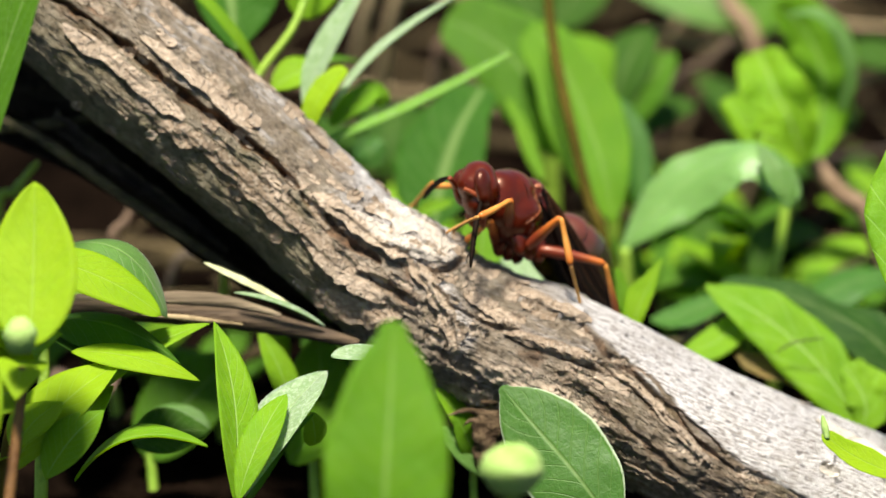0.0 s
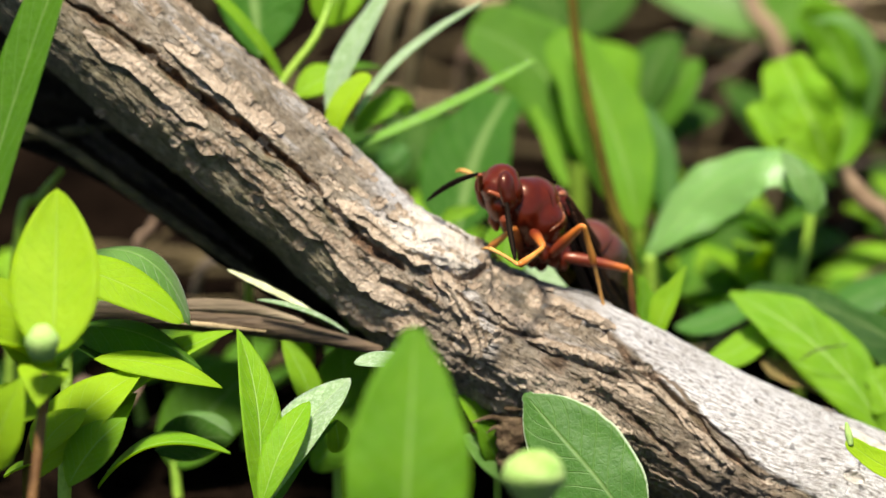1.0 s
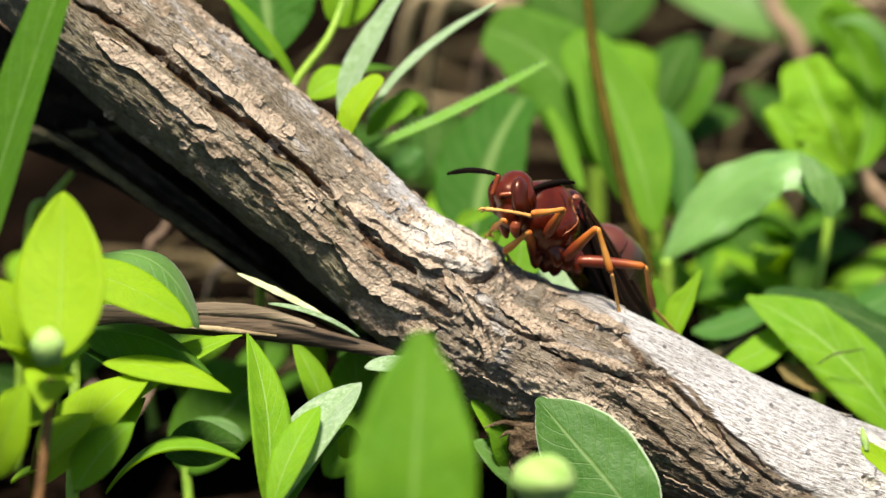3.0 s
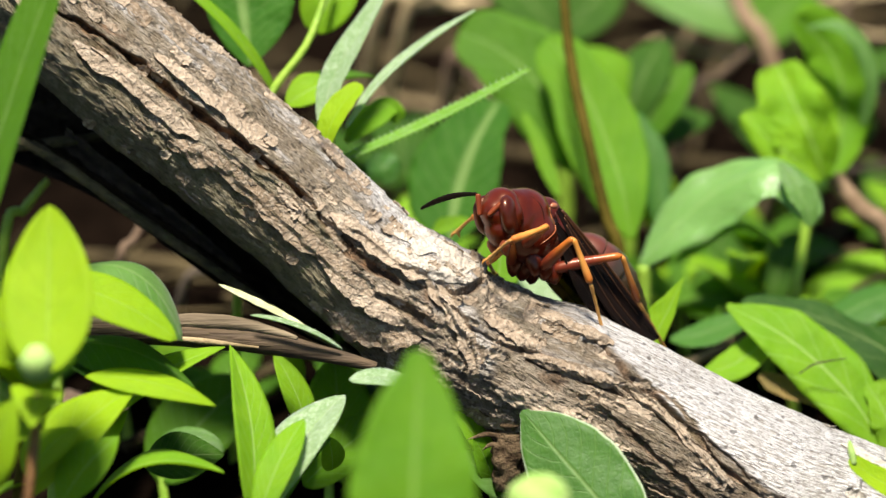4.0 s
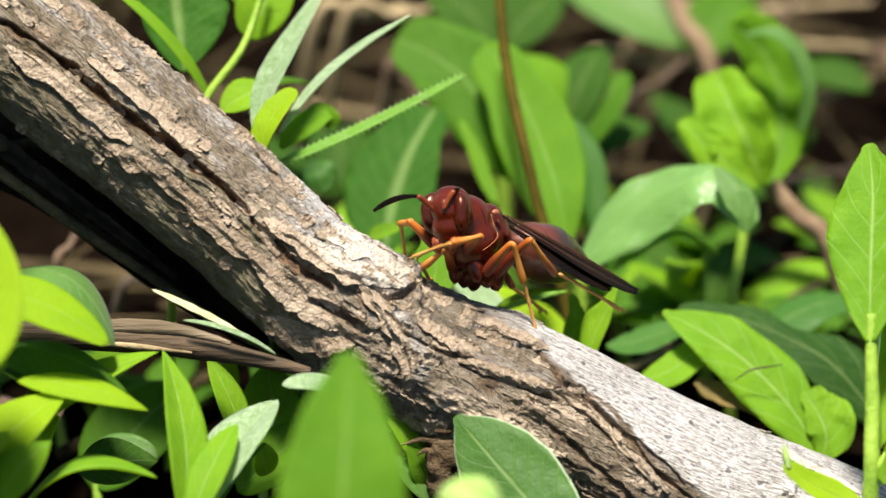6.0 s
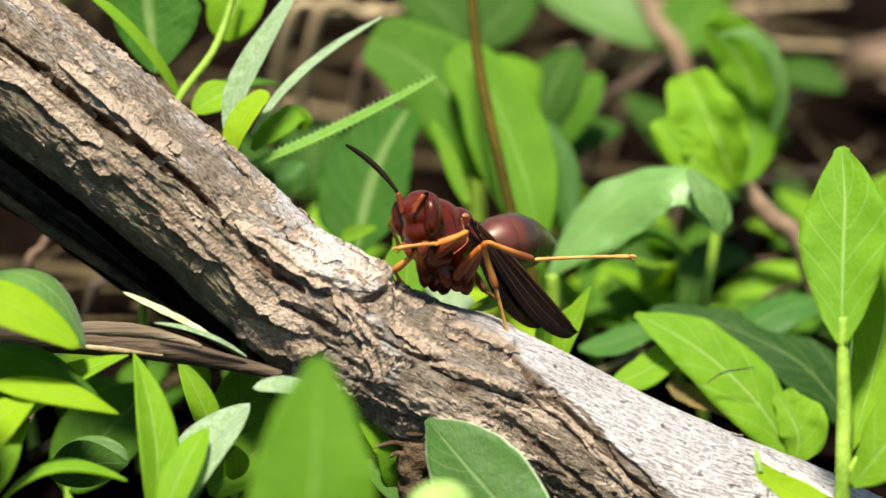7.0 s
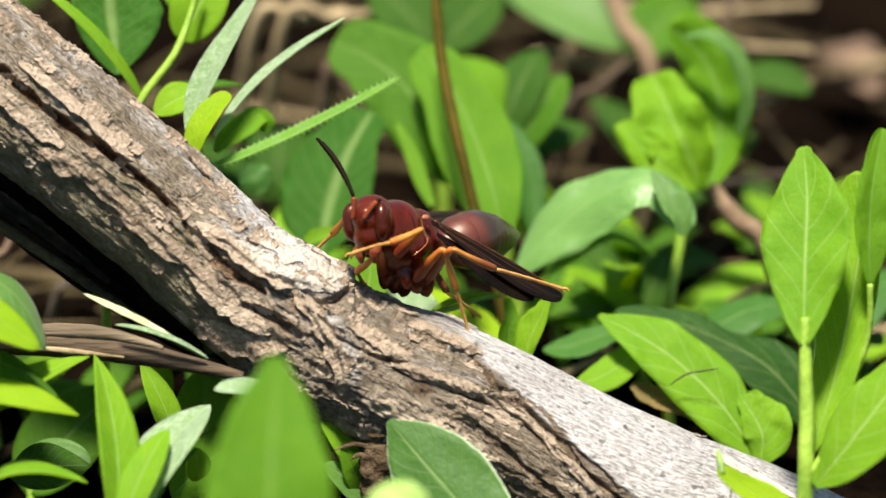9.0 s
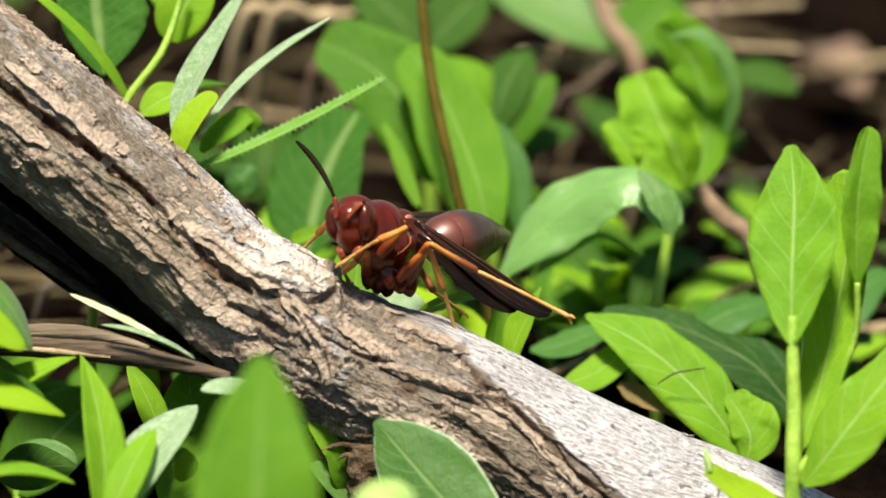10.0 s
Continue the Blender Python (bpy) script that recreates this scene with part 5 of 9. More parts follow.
leaf(p, V(-16.7, 14.4, -12.0), V(-26.1, 24.6, -10.0), 1.3, D3(0.3, 0.5, 0.7), LEAF_BRIGHT, blunt=0.4)
leaf(p, V(-15.5, 13.5, -14.0), V(-7.3, 15.6, -16.0), 4.0, SKY, LEAF_MID)
leaf(p, V(-13.2, 19.6, -16.0), V(-9.4, 26.6, -17.0), 5.0, FRONT, LEAF_BRIGHT, wide=0.8, blunt=0.6)
leaf(p, V(-12.4, 21.8, -16.5), V(-14.6, 27.0, -18.0), 3.8, FRONT, LEAF_FRESH, wide=0.9, blunt=0.6)


p = plant("leafy_sprig", V(16.0, 6.0, -45.0), "bright out-of-the-way sprig beyond the tall plant")
stem(p, [ground_under(V(16.6, 2.3, -46.0)), V(16.3, 8.2, -45.0), V(16.0, 13.1, -45.0)], [0.6, 0.6, 0.5])
leaf(p, V(16.6, 12.2, -44.0), V(10.9, 19.0, -46.0), 6.0, D3(0.2, 0.7, 0.6), LEAF_FRESH, wide=0.9, blunt=0.6, arch=0.15)
leaf(p, V(16.0, 10.9, -44.0), V(19.9, 19.9, -48.0), 5.5, D3(-0.2, 0.4, 0.8), LEAF_DARK, wide=0.9, blunt=0.6, arch=0.15)
leaf(p, V(17.6, 9.8, -43.0), V(22.2, 17.4, -45.0), 6.0, D3(-0.4, 0.5, 0.7), LEAF_MID, wide=0.9, blunt=0.6)
leaf(p, V(17.7, 9.3, -46.0), V(24.3, 12.6, -50.0), 5.0, D3(0.1, 0.8, 0.5), LEAF_DARK, wide=0.9, blunt=0.6)
p = plant("leafy_sprig", V(25.1, 18.0, -70.0), "pale broad leaf on a thin brown stem beyond the weeds")
stem(p, [ground_under(V(34.4, 13.5, -66.0)), V(31.0, 17.9, -66.0), V(28.3, 23.0, -68.0), V(26.2, 28.1, -70.0)], [0.9, 0.9, 0.9, 0.8], STEM_PINK)
leaf(p, V(28.9, 20.8, -68.0), V(16.7, 26.5, -72.0), 7.0, D3(0.1, 0.6, 0.8), LEAF_SHEEN, wide=0.9, blunt=0.6)
leaf(p, V(29.4, 19.6, -66.0), V(34.7, 26.0, -72.0), 7.0, D3(-0.2, 0.3, 0.9), LEAF_MID, wide=0.9, blunt=0.6)
p = plant("leafy_sprig", V(6.5, 21.1, -60.0), "green leaves beyond the tall plant")
leaf(p, V(9.8, 20.5, -58.0), V(3.7, 26.7, -62.0), 6.5, D3(0.2, 0.3, 0.9), LEAF_DARK, wide=0.9, blunt=0.6)
leaf(p, V(10.0, 19.9, -58.0), V(15.9, 26.1, -62.0), 6.0, D3(-0.2, 0.3, 0.9), LEAF_DARK, wide=0.9, blunt=0.6)
stem(p, [ground_under(V(10.6, 10.0, -58.0)), V(10.3, 15.0, -58.0), V(9.9, 20.5, -58.0)], [0.7, 0.7, 0.6])
p = plant("leafy_sprig", V(42.4, 12.3, -60.0), "dark green leaf lying among straw")
leaf(p, V(46.2, 16.1, -60.0), V(38.6, 17.8, -62.0), 5.0, D3(0.0, 0.8, 0.6), LEAF_DARK, wide=0.9, blunt=0.6)
p = plant("grass_blade", V(-19.3, -5.9, -4.0), "pale narrow dead grass blades under the branch", "grass")
leaf(p, V(-12.6, -7.4, 4.0), V(-21.0, -3.2, 5.0), 0.85, D3(0.3, 0.6, 0.7), CREAM, "bleached grass strip with a nibbled edge", wide=1.2, blunt=0.5, fold=0.1, teeth=5, arch=0.02)
leaf(p, V(-10.1, -8.9, 4.5), V(-18.2, -5.9, 5.5), 0.55, D3(0.3, 0.6, 0.7), LEAF_PALE, wide=1.1, blunt=0.4, fold=0.2)
leaf(p, V(-14.4, -12.7, -12.0), V(-16.7, -7.6, -12.0), 2.6, D3(0.1, 0.5, 0.8), LEAF_BRIGHT, wide=0.9, blunt=0.5)


p = plant("leafy_sprig", V(-10.4, -20.5, -8.0), "leafy sprig in the shade under the branch")
stem(p, [ground_under(V(-11.4, -25.5, -8.0)), V(-11.6, -20.0, -8.0)], [0.5, 0.4])
leaf(p, V(-13.0, -17.3, -3.0), V(-16.4, -9.3, -3.0), 2.8, D3(0.2, 0.6, 0.8), LEAF_BRIGHT, wide=0.9, blunt=0.7)
leaf(p, V(-10.3, -20.5, -7.0), V(-11.1, -9.9, -8.0), 6.5, D3(0.0, 0.6, 0.8), LEAF_FRESH, wide=0.9, blunt=0.6)
leaf(p, V(-13.8, -21.4, -6.0), V(-6.3, -15.4, -6.0), 5.0, D3(0.1, 0.6, 0.8), LEAF_FRESH, wide=0.9, blunt=0.6)
leaf(p, V(-11.0, -19.6, 5.0), V(-11.3, -16.6, 7.0), 2.4, D3(0.1, 0.6, 0.8), LEAF_BRIGHT, wide=0.9, blunt=0.6)
p = plant("leafy_sprig", V(2.3, -22.3, -2.0), "small leaves crowded under the branch")
stem(p, [ground_under(V(3.3, -25.3, -2.0)), V(3.1, -19.8, -1.0)], [0.4, 0.3])
leaf(p, V(3.3, -20.3, 0.0), V(-0.3, -14.5, 2.0), 2.6, D3(0.1, 0.7, 0.7), LEAF_BRIGHT, wide=0.9, blunt=0.6)
leaf(p, V(3.4, -21.3, 0.0), V(1.5, -16.7, 3.0), 2.4, D3(-0.2, 0.7, 0.7), LEAF_FRESH, wide=0.9, blunt=0.6)
leaf(p, V(4.3, -22.3, 0.0), V(-0.1, -18.2, 2.0), 3.4, D3(-0.2, 0.7, 0.7), LEAF_SHEEN, wide=0.9, blunt=0.6)
p = plant("leafy_sprig", V(-24.8, -21.7, -14.0), "broad olive leaf low in the shade")
stem(p, [ground_under(V(-26.4, -25.7, -14.0)), V(-26.9, -20.6, -14.0)], [0.5, 0.4])
leaf(p, V(-27.4, -21.2, -14.0), V(-19.1, -12.0, -17.0), 8.0, D3(0.0, 0.6, 0.8), LEAF_MID, wide=0.9, blunt=0.5)
leaf(p, V(-27.6, -19.4, -8.0), V(-20.9, -18.1, -6.0), 5.0, D3(0.1, 0.5, 0.9), LEAF_SHEEN, wide=0.9, blunt=0.5)


def dead_stalk(a, b, r, material):
    """A dead stalk leaning out of the litter."""
    a, b = Vector(a), Vector(b)
    foot = Vector((a.x + 0.4 * (a.x - b.x), a.y + 0.004, -0.001))
    p = thing("dead_stalk", foot, "dry leaning stalk among the litter behind the branch", "straw", "leaning stalks")
    stem(p, [foot, a, a.lerp(b, 0.5), b], [r, r, r * 0.9, r * 0.7], material, "stalk", bumps=0.3, sides=8, count=18)


dead_stalk(V(18.3, 19.3, -70.0), V(31.0, 19.0, -72.0), 0.4, STRAW)
dead_stalk(V(34.0, 21.3, -70.0), V(47.1, 20.5, -72.0), 0.45, STRAW)
dead_stalk(V(33.5, 12.1, -60.0), V(46.5, 17.3, -64.0), 0.42, STRAW)
dead_stalk(V(25.4, 24.1, -80.0), V(47.6, 25.5, -80.0), 0.45, STRAW)
dead_stalk(V(-5.1, 22.9, -60.0), V(4.3, 24.1, -62.0), 0.6, STRAW)
dead_stalk(V(36.5, 17.3, -64.0), V(39.4, 27.4, -66.0), 0.5, BROWN_STALK)
dead_stalk(V(22.4, 13.9, -58.0), V(28.6, 19.4, -60.0), 0.45, BROWN_STALK)
dead_stalk(V(30.0, 6.1, -55.0), V(45.0, 8.4, -58.0), 0.45, BROWN_STALK)

dead_stalk(V(-31.5, -1.5, -30), V(-29, 3, -31), 0.45, DEAD_LEAF)
dead_stalk(V(-25.6, -3.3, -34), V(-20.6, -1.5, -36), 0.5, DEAD_TWIG)
dead_stalk(V(-7.9, 22.7, -60), V(1, 24.2, -62), 0.6, STRAW)
dead_stalk(V(-0.7, 17.7, -56), V(3.7, 14.1, -57), 0.8, DEAD_LEAF)
p = plant("grass_blade", V(-40.2, 1.1, -14), "green grass stem in the gap under the branch", "grass")
stem(p, [ground_under(V(-43.2, -4, -14)), V(-41.2, 0.6, -14), V(-39.4, 3.5, -14), V(-37.2, 6.2, -14)], [0.5, 0.5, 0.45, 0.3])

# ---- background growth and litter ----
def weed(rng, x, y, height, spread, wide, mats, leaves, label, group):
    """A low weed: a stem and a whorl of oval leaves."""
    p = thing("weed", Vector((x, y, 0)), label, "weed", group)
    top = Vector((x + rng.uniform(-0.003, 0.003), y + rng.uniform(-0.002, 0.002), height))
    stem(p, [Vector((x, y, -0.001)), top], [0.6, 0.5], count=6, sides=6)
    a0 = rng.uniform(0, 6.28)
    for q in range(leaves):
        a = a0 + q * 2.1
        d = Vector((math.cos(a), math.sin(a), rng.uniform(0.0, 0.8))).normalized()
        face = Vector((-d.x * 0.5, -d.y * 0.5 - 0.3, 1.0))
        leaf(p, top, top + d * rng.uniform(0.7, 1.2) * spread, wide * rng.uniform(0.7, 1.2), face, rng.choice(mats), wide=rng.uniform(0.8, 1.0), blunt=rng.uniform(0.55, 0.75), arch=rng.uniform(0.0, 0.25), fold=rng.uniform(-0.1, 0.3), nu=14, nv=6)


def build_background():
    rng = random.Random(7)
    far = "low green leafy weed growing beyond the branch"
    for i in range(26):
        x, y = rng.uniform(-0.08, 0.09), 0.05 + 0.19 * rng.random()
        if x < -0.016 and y < 0.12 or rng.random() < 0.25:
            continue
        weed(rng, x, y, rng.uniform(0.004, 0.020), 0.012, 6.0, [LEAF_DARK], rng.randint(3, 5), far, "weeds beyond the branch")
    for i in range(60):
        x, y = rng.uniform(-0.055, 0.065), rng.uniform(0.000, 0.055)
        if x < -0.012 and y > 0.035 or x > 0.014 and y < 0.03:
            continue
        weed(rng, x, y, rng.uniform(0.001, 0.009), 0.009, 4.6, [LEAF_DARK, LEAF_MID, LEAF_MID, LEAF_BRIGHT], rng.randint(3, 5), "small shaded weed on the soil under the branch", "weeds under the branch")
    for i in range(80):
        x, y = rng.uniform(-0.09, 0.11), rng.uniform(0.02, 0.26)
        if x < -0.018 and y < 0.13 and rng.random() < 0.5:
            continue
        thick = 0.9
        a = rng.gauss(0.0, 0.6)
        d = Vector((math.cos(a), math.sin(a), rng.uniform(-0.1, 0.15))) * rng.uniform(0.010, 0.035)
        c = Vector((x, y, rng.uniform(0.002, 0.007)))
        ob = part("straw", tube_bm([c - d, c + Vector((0, 0, rng.uniform(-0.001, 0.002))), c + d], [thick * rng.uniform(0.3, 1.0), thick * rng.uniform(0.4, 1.1), 0.3], 7, 8, 0.2, i), STRAW if rng.random() < 0.22 else LITTER)
        tagged(ob, "dry broken piece of straw lying on the soil", "straw", "straw litter")
    litter = bmesh.new()
    for i in range(220):
        x, y = rng.uniform(-0.09, 0.12), 0.03 + 0.24 * rng.random()
        if x < -0.018 and y < 0.13 and rng.random() < 0.4:
            continue
        a, r = rng.uniform(0, 3.14), rng.uniform(0.15, 0.5) * MM
        d = Vector((math.cos(a), math.sin(a), rng.uniform(-0.25, 0.35))) * rng.uniform(0.006, 0.022)
        c = Vector((x, y, rng.uniform(0.002, 0.012)))
        side = d.cross(Vector((0, 0, 1))).normalized()
        over = side.cross(d).normalized()
        rings = [[litter.verts.new(q + (side * math.cos(t) + over * math.sin(t)) * r * w) for t in (0, 1.57, 3.14, 4.71)] for q, w in ((c - d, 0.6), (c + over * rng.uniform(-0.001, 0.001), 1.0), (c + d, 0.4))]
        for m, o in zip(rings, rings[1:]):
            for q in range(4):
                litter.faces.new((m[q], m[(q + 1) % 4], o[(q + 1) % 4], o[q]))
        litter.faces.new(rings[0][::-1])
        litter.faces.new(rings[-1])
    tagged(part("plant_litter", litter, LITTER), "tangle of thin dead stems on the soil", "litter", kind="stuff")
    for i in range(9):
        x, y = rng.uniform(-0.09, 0.1), rng.uniform(0.0, 0.24)
        a = rng.uniform(0, 6.28)
        b = Vector((x, y, 0.004))
        ob = part("dead_leaf", leaf_bm(b, b + Vector((math.cos(a), math.sin(a), 0.1)) * rng.uniform(0.01, 0.022), rng.uniform(5, 9), Vector((0, -0.3, 1)), arch=0.2, wave=0.15, seed=i * 2.3, nu=12, nv=6), DEAD_LEAF)
        tagged(ob, "curled brown dead leaf lying on the soil", "dead leaf", "dead leaves")


build_background()
# ---- wasp ----
def cuticle(name, a, b, scale=420.0, rough=0.27, coat=0.14, along=None, spec=0.45, sheen=(1.0, 0.66, 0.46)):
    """Polished insect skin; along: a second pair of colours reached towards the far end of the piece."""
    k = Nodes(name)
    vec = k.coords()
    n1, n2 = k.noise(vec, scale, 4.0), k.noise(vec, scale * 9, 2.0)
    col = k.mix(k.ramp(n1, 0.35, 0.68), a, b)
    if along:
        gen = k.node("ShaderNodeSeparateXYZ", Vector=k.node("ShaderNodeTexCoord").outputs["Generated"]).outputs[0]
        col = k.mix(k.ramp(k.math("ADD", gen, k.math("MULTIPLY", k.math("SUBTRACT", n1, 0.5), 0.25)), along[0], along[1]), col, along[2])
    p = k.node("ShaderNodeBsdfPrincipled", Base_Color=col, Roughness=k.math("ADD", rough, k.math("MULTIPLY", n1, 0.14)), Normal=k.bump(n2, 0.08, 0.0001))
    p.inputs["Specular IOR Level"].default_value = spec
    p.inputs["Specular Tint"].default_value = sheen + (1.0,)
    p.inputs["Coat Tint"].default_value = (1.0, 0.80, 0.66, 1.0)
    p.inputs["Coat Weight"].default_value = coat
    p.inputs["Coat Roughness"].default_value = 0.14
    return k.done(p.outputs[0])


def wing_material(name, opaque):
    k = Nodes(name)
    vec = k.coords((1, 1, 1))
    sep = k.node("ShaderNodeSeparateXYZ", Vector=vec)
    n1 = k.noise(vec, 300.0, 3.0)
    vein = k.ramp(k.math("ABSOLUTE", k.math("SUBTRACT", k.math("FRACT", k.math("MULTIPLY", k.math("ADD", sep.outputs[1], k.math("MULTIPLY", n1, 0.0004)), 1100.0)), 0.5)), 0.0, 0.08, 1.0, 0.0)
    col = k.mix(k.ramp(n1, 0.3, 0.7), (0.0016, 0.0008, 0.0004), (0.0060, 0.0024, 0.0011))
    p = k.node("ShaderNodeBsdfPrincipled", Base_Color=col, Roughness=0.62, Normal=k.bump(k.math("ADD", vein, n1), 0.2, 0.0001))
    p.inputs["Specular IOR Level"].default_value = 0.12
    tr = k.node("ShaderNodeBsdfTransparent", Color=(0.55, 0.40, 0.25, 1))
    m = k.node("ShaderNodeMixShader", Fac=k.math("ADD", opaque, k.math("MULTIPLY", vein, 0.3), clamp=True))
    k.put(m.inputs[1], tr.outputs[0])
    k.put(m.inputs[2], p.outputs[0])
    return k.done(m.outputs[0])


RED = cuticle("red_cuticle", (0.044, 0.0048, 0.0016), (0.070, 0.0090, 0.0030), 300.0, 0.22, 0.30, spec=0.35)
FACE = cuticle("face_cuticle", (0.050, 0.0056, 0.0018), (0.080, 0.0105, 0.0034), 300.0, 0.22, 0.30, spec=0.35)
EYE = cuticle("eye_facets", (0.036, 0.0042, 0.0015), (0.047, 0.0058, 0.0020), 3000.0, 0.24, 0.22)
BELLY_RED = cuticle("abdomen_red", (0.052, 0.0105, 0.0040), (0.085, 0.0180, 0.0065), 260.0, 0.36, 0.5, spec=0.75, sheen=(1.0, 0.92, 0.84))
BELLY_RING = cuticle("abdomen_ring", (0.052, 0.0105, 0.0040), (0.085, 0.0180, 0.0065), 260.0, 0.36, 0.5, (0.10, 0.75, (0.022, 0.014, 0.0055)), 0.75, (1.0, 0.92, 0.84))
BELLY_DARK = cuticle("abdomen_dark", (0.013, 0.0080, 0.0032), (0.034, 0.021, 0.0078), 420.0, 0.36, 0.4, spec=0.7, sheen=(1.0, 0.90, 0.70))
TEGULA = cuticle("tegula", (0.26, 0.095, 0.050), (0.38, 0.16, 0.09))
FEMUR = cuticle("femur", (0.085, 0.012, 0.005), (0.14, 0.022, 0.007), along=(0.30, 0.95, (0.40, 0.12, 0.018)), rough=0.35)
FEMUR_DARK = cuticle("hind_femur", (0.075, 0.010, 0.005), (0.12, 0.018, 0.007), along=(0.6, 1.0, (0.40, 0.11, 0.015)), rough=0.35)
TIBIA = cuticle("tibia", (0.46, 0.18, 0.030), (0.56, 0.28, 0.065), along=(0.5, 1.0, (0.40, 0.12, 0.018)), rough=0.4)
TIBIA_DARK = cuticle("hind_tibia", (0.36, 0.13, 0.02), (0.46, 0.21, 0.045), along=(0.2, 0.8, (0.16, 0.045, 0.012)), rough=0.4)
TARSUS = cuticle("tarsus", (0.42, 0.20, 0.045), (0.54, 0.30, 0.090), rough=0.42)
SCAPE = cuticle("scape", (0.11, 0.020, 0.007), (0.19, 0.042, 0.012))
FLAGELLUM = cuticle("flagellum", (0.0012, 0.0009, 0.0007), (0.0028, 0.0018, 0.0012), rough=0.6, coat=0.0, spec=0.12)
PALE_SPOT = cuticle("pale_spot", (0.24, 0.070, 0.028), (0.34, 0.12, 0.050))
SEAM = cuticle("seam", (0.010, 0.002, 0.0012), (0.016, 0.003, 0.002))
VEIN = cuticle("wing_vein", (0.030, 0.012, 0.005), (0.060, 0.024, 0.009), rough=0.4)
JAW = cuticle("jaw", (0.14, 0.03, 0.012), (0.24, 0.06, 0.02))

PARTS = {}


def limb(name, bm, material, parent, key="", label=""):
    """A part of the insect, built round its own joint."""
    ob = part(name, bm, material, None, label)
    ob.parent = parent
    if key:
        PARTS[key] = ob
    return ob


def blob_bm(lobes, nu=56, nv=36, soft=14.0, pores=0.0):
    """A closed skin round overlapping rounded lobes, all seen from the origin; shallow seams stay between the lobes.
    A lobe: centre, then half sizes, in millimetres."""
    bm = bmesh.new()

    def reach(d):
        total = 0.0
        for cx, cy, cz, rx, ry, rz in lobes:
            c, q = Vector((cx / rx, cy / ry, cz / rz)), Vector((d.x / rx, d.y / ry, d.z / rz))
            a, b, e = q.dot(q), q.dot(c), c.dot(c) - 1
            disc = b * b - a * e
            if disc > 0:
                r = (b + math.sqrt(disc)) / a
                if r > 0:
                    total += r ** soft
        return max(total, 1e-9) ** (1 / soft)

    rings = []
    for i in range(1, nv):
        th = math.pi * i / nv
        ring = []
        for j in range(nu):
            ph = 2 * math.pi * j / nu
            d = Vector((math.cos(th), math.sin(th) * math.cos(ph), math.sin(th) * math.sin(ph)))
            r = reach(d) * (1 + pores * noise.noise(d * 9))
            ring.append(bm.verts.new(d * (r * MM)))
        rings.append(ring)
    for a, b in zip(rings, rings[1:]):
        for j in range(nu):
            bm.faces.new((a[j], b[j], b[(j + 1) % nu], a[(j + 1) % nu]))
    for ring, sign in ((rings[0], 1), (rings[-1], -1)):
        tip = bm.verts.new(Vector((sign * reach(Vector((sign, 0, 0))) * MM, 0, 0)))
        for j in range(nu):
            f = (tip, ring[j], ring[(j + 1) % nu])
            bm.faces.new(f if sign > 0 else f[::-1])
    bmesh.ops.recalc_face_normals(bm, faces=bm.faces)
    return bm


def turned_bm(profile, sides=28, squash=1.0, bend=0.0):
    """A skin turned about the x axis; profile: stations x and radius in millimetres; bend droops it towards its end."""
    bm = bmesh.new()
    rings = []
    for x, r in profile:
        drop = -bend * x * x
        rings.append([bm.verts.new(Vector((x, r * math.cos(a), r * squash * math.sin(a) + drop)) * MM) for a in (2 * math.pi * q / sides for q in range(sides))])
    for a, b in zip(rings, rings[1:]):
        for q in range(sides):
            bm.faces.new((a[q], a[(q + 1) % sides], b[(q + 1) % sides], b[q]))
    bm.faces.new(rings[0])
    bm.faces.new(rings[-1][::-1])
    bmesh.ops.recalc_face_normals(bm, faces=bm.faces)
    return bm


def limb_bm(length, radii, bow=0.0, sides=12, count=18, rings=0, bead=0.26):
    """A leg or feeler joint along x, with a bow; rings: how many beads it is made of."""
    bm = bmesh.new()
    loops = []
    for i in range(count + 1):
        s = i / count
        x = s * (len(radii) - 1)
        j = min(int(x), len(radii) - 2)
        r = radii[j] + (radii[j + 1] - radii[j]) * (x - j)
        if rings:
            r *= 1.08 - bead + bead * abs(math.sin(math.pi * s * rings)) ** 0.5
        if i in (0, count):
            r *= 0.45
        loops.append([bm.verts.new(Vector((length * s, r * math.cos(a), r * math.sin(a) + bow * 4 * s * (1 - s))) * MM) for a in (2 * math.pi * q / sides for q in range(sides))])
    for a, b in zip(loops, loops[1:]):
        for q in range(sides):
            bm.faces.new((a[q], a[(q + 1) % sides], b[(q + 1) % sides], b[q]))
    bm.faces.new(loops[0])
    bm.faces.new(loops[-1][::-1])
    bmesh.ops.recalc_face_normals(bm, faces=bm.faces)
    return bm


def wing_chord(s, width, tip):
    """The breadth of a wing along its length."""
    end = 1.0 if s < tip else math.sqrt(max(1 - ((s - tip) / (1 - tip)) ** 1.7, 0.0004))
    return width * (0.18 + 0.82 * math.sin(min(s / tip, 1.0) * math.pi / 2) ** 1.2) * end


def wing_point(length, width, tip, s, f, pleat=0.06):
    """A place on a wing: s along it, f from the fore edge to the hind edge; millimetres."""
    return Vector((length * s, 0.25 * math.sin(math.pi * s) - wing_chord(s, width, tip) * f, pleat * math.sin(f * 11.0) * min(1, 3 * s) - 0.3 * s * s))


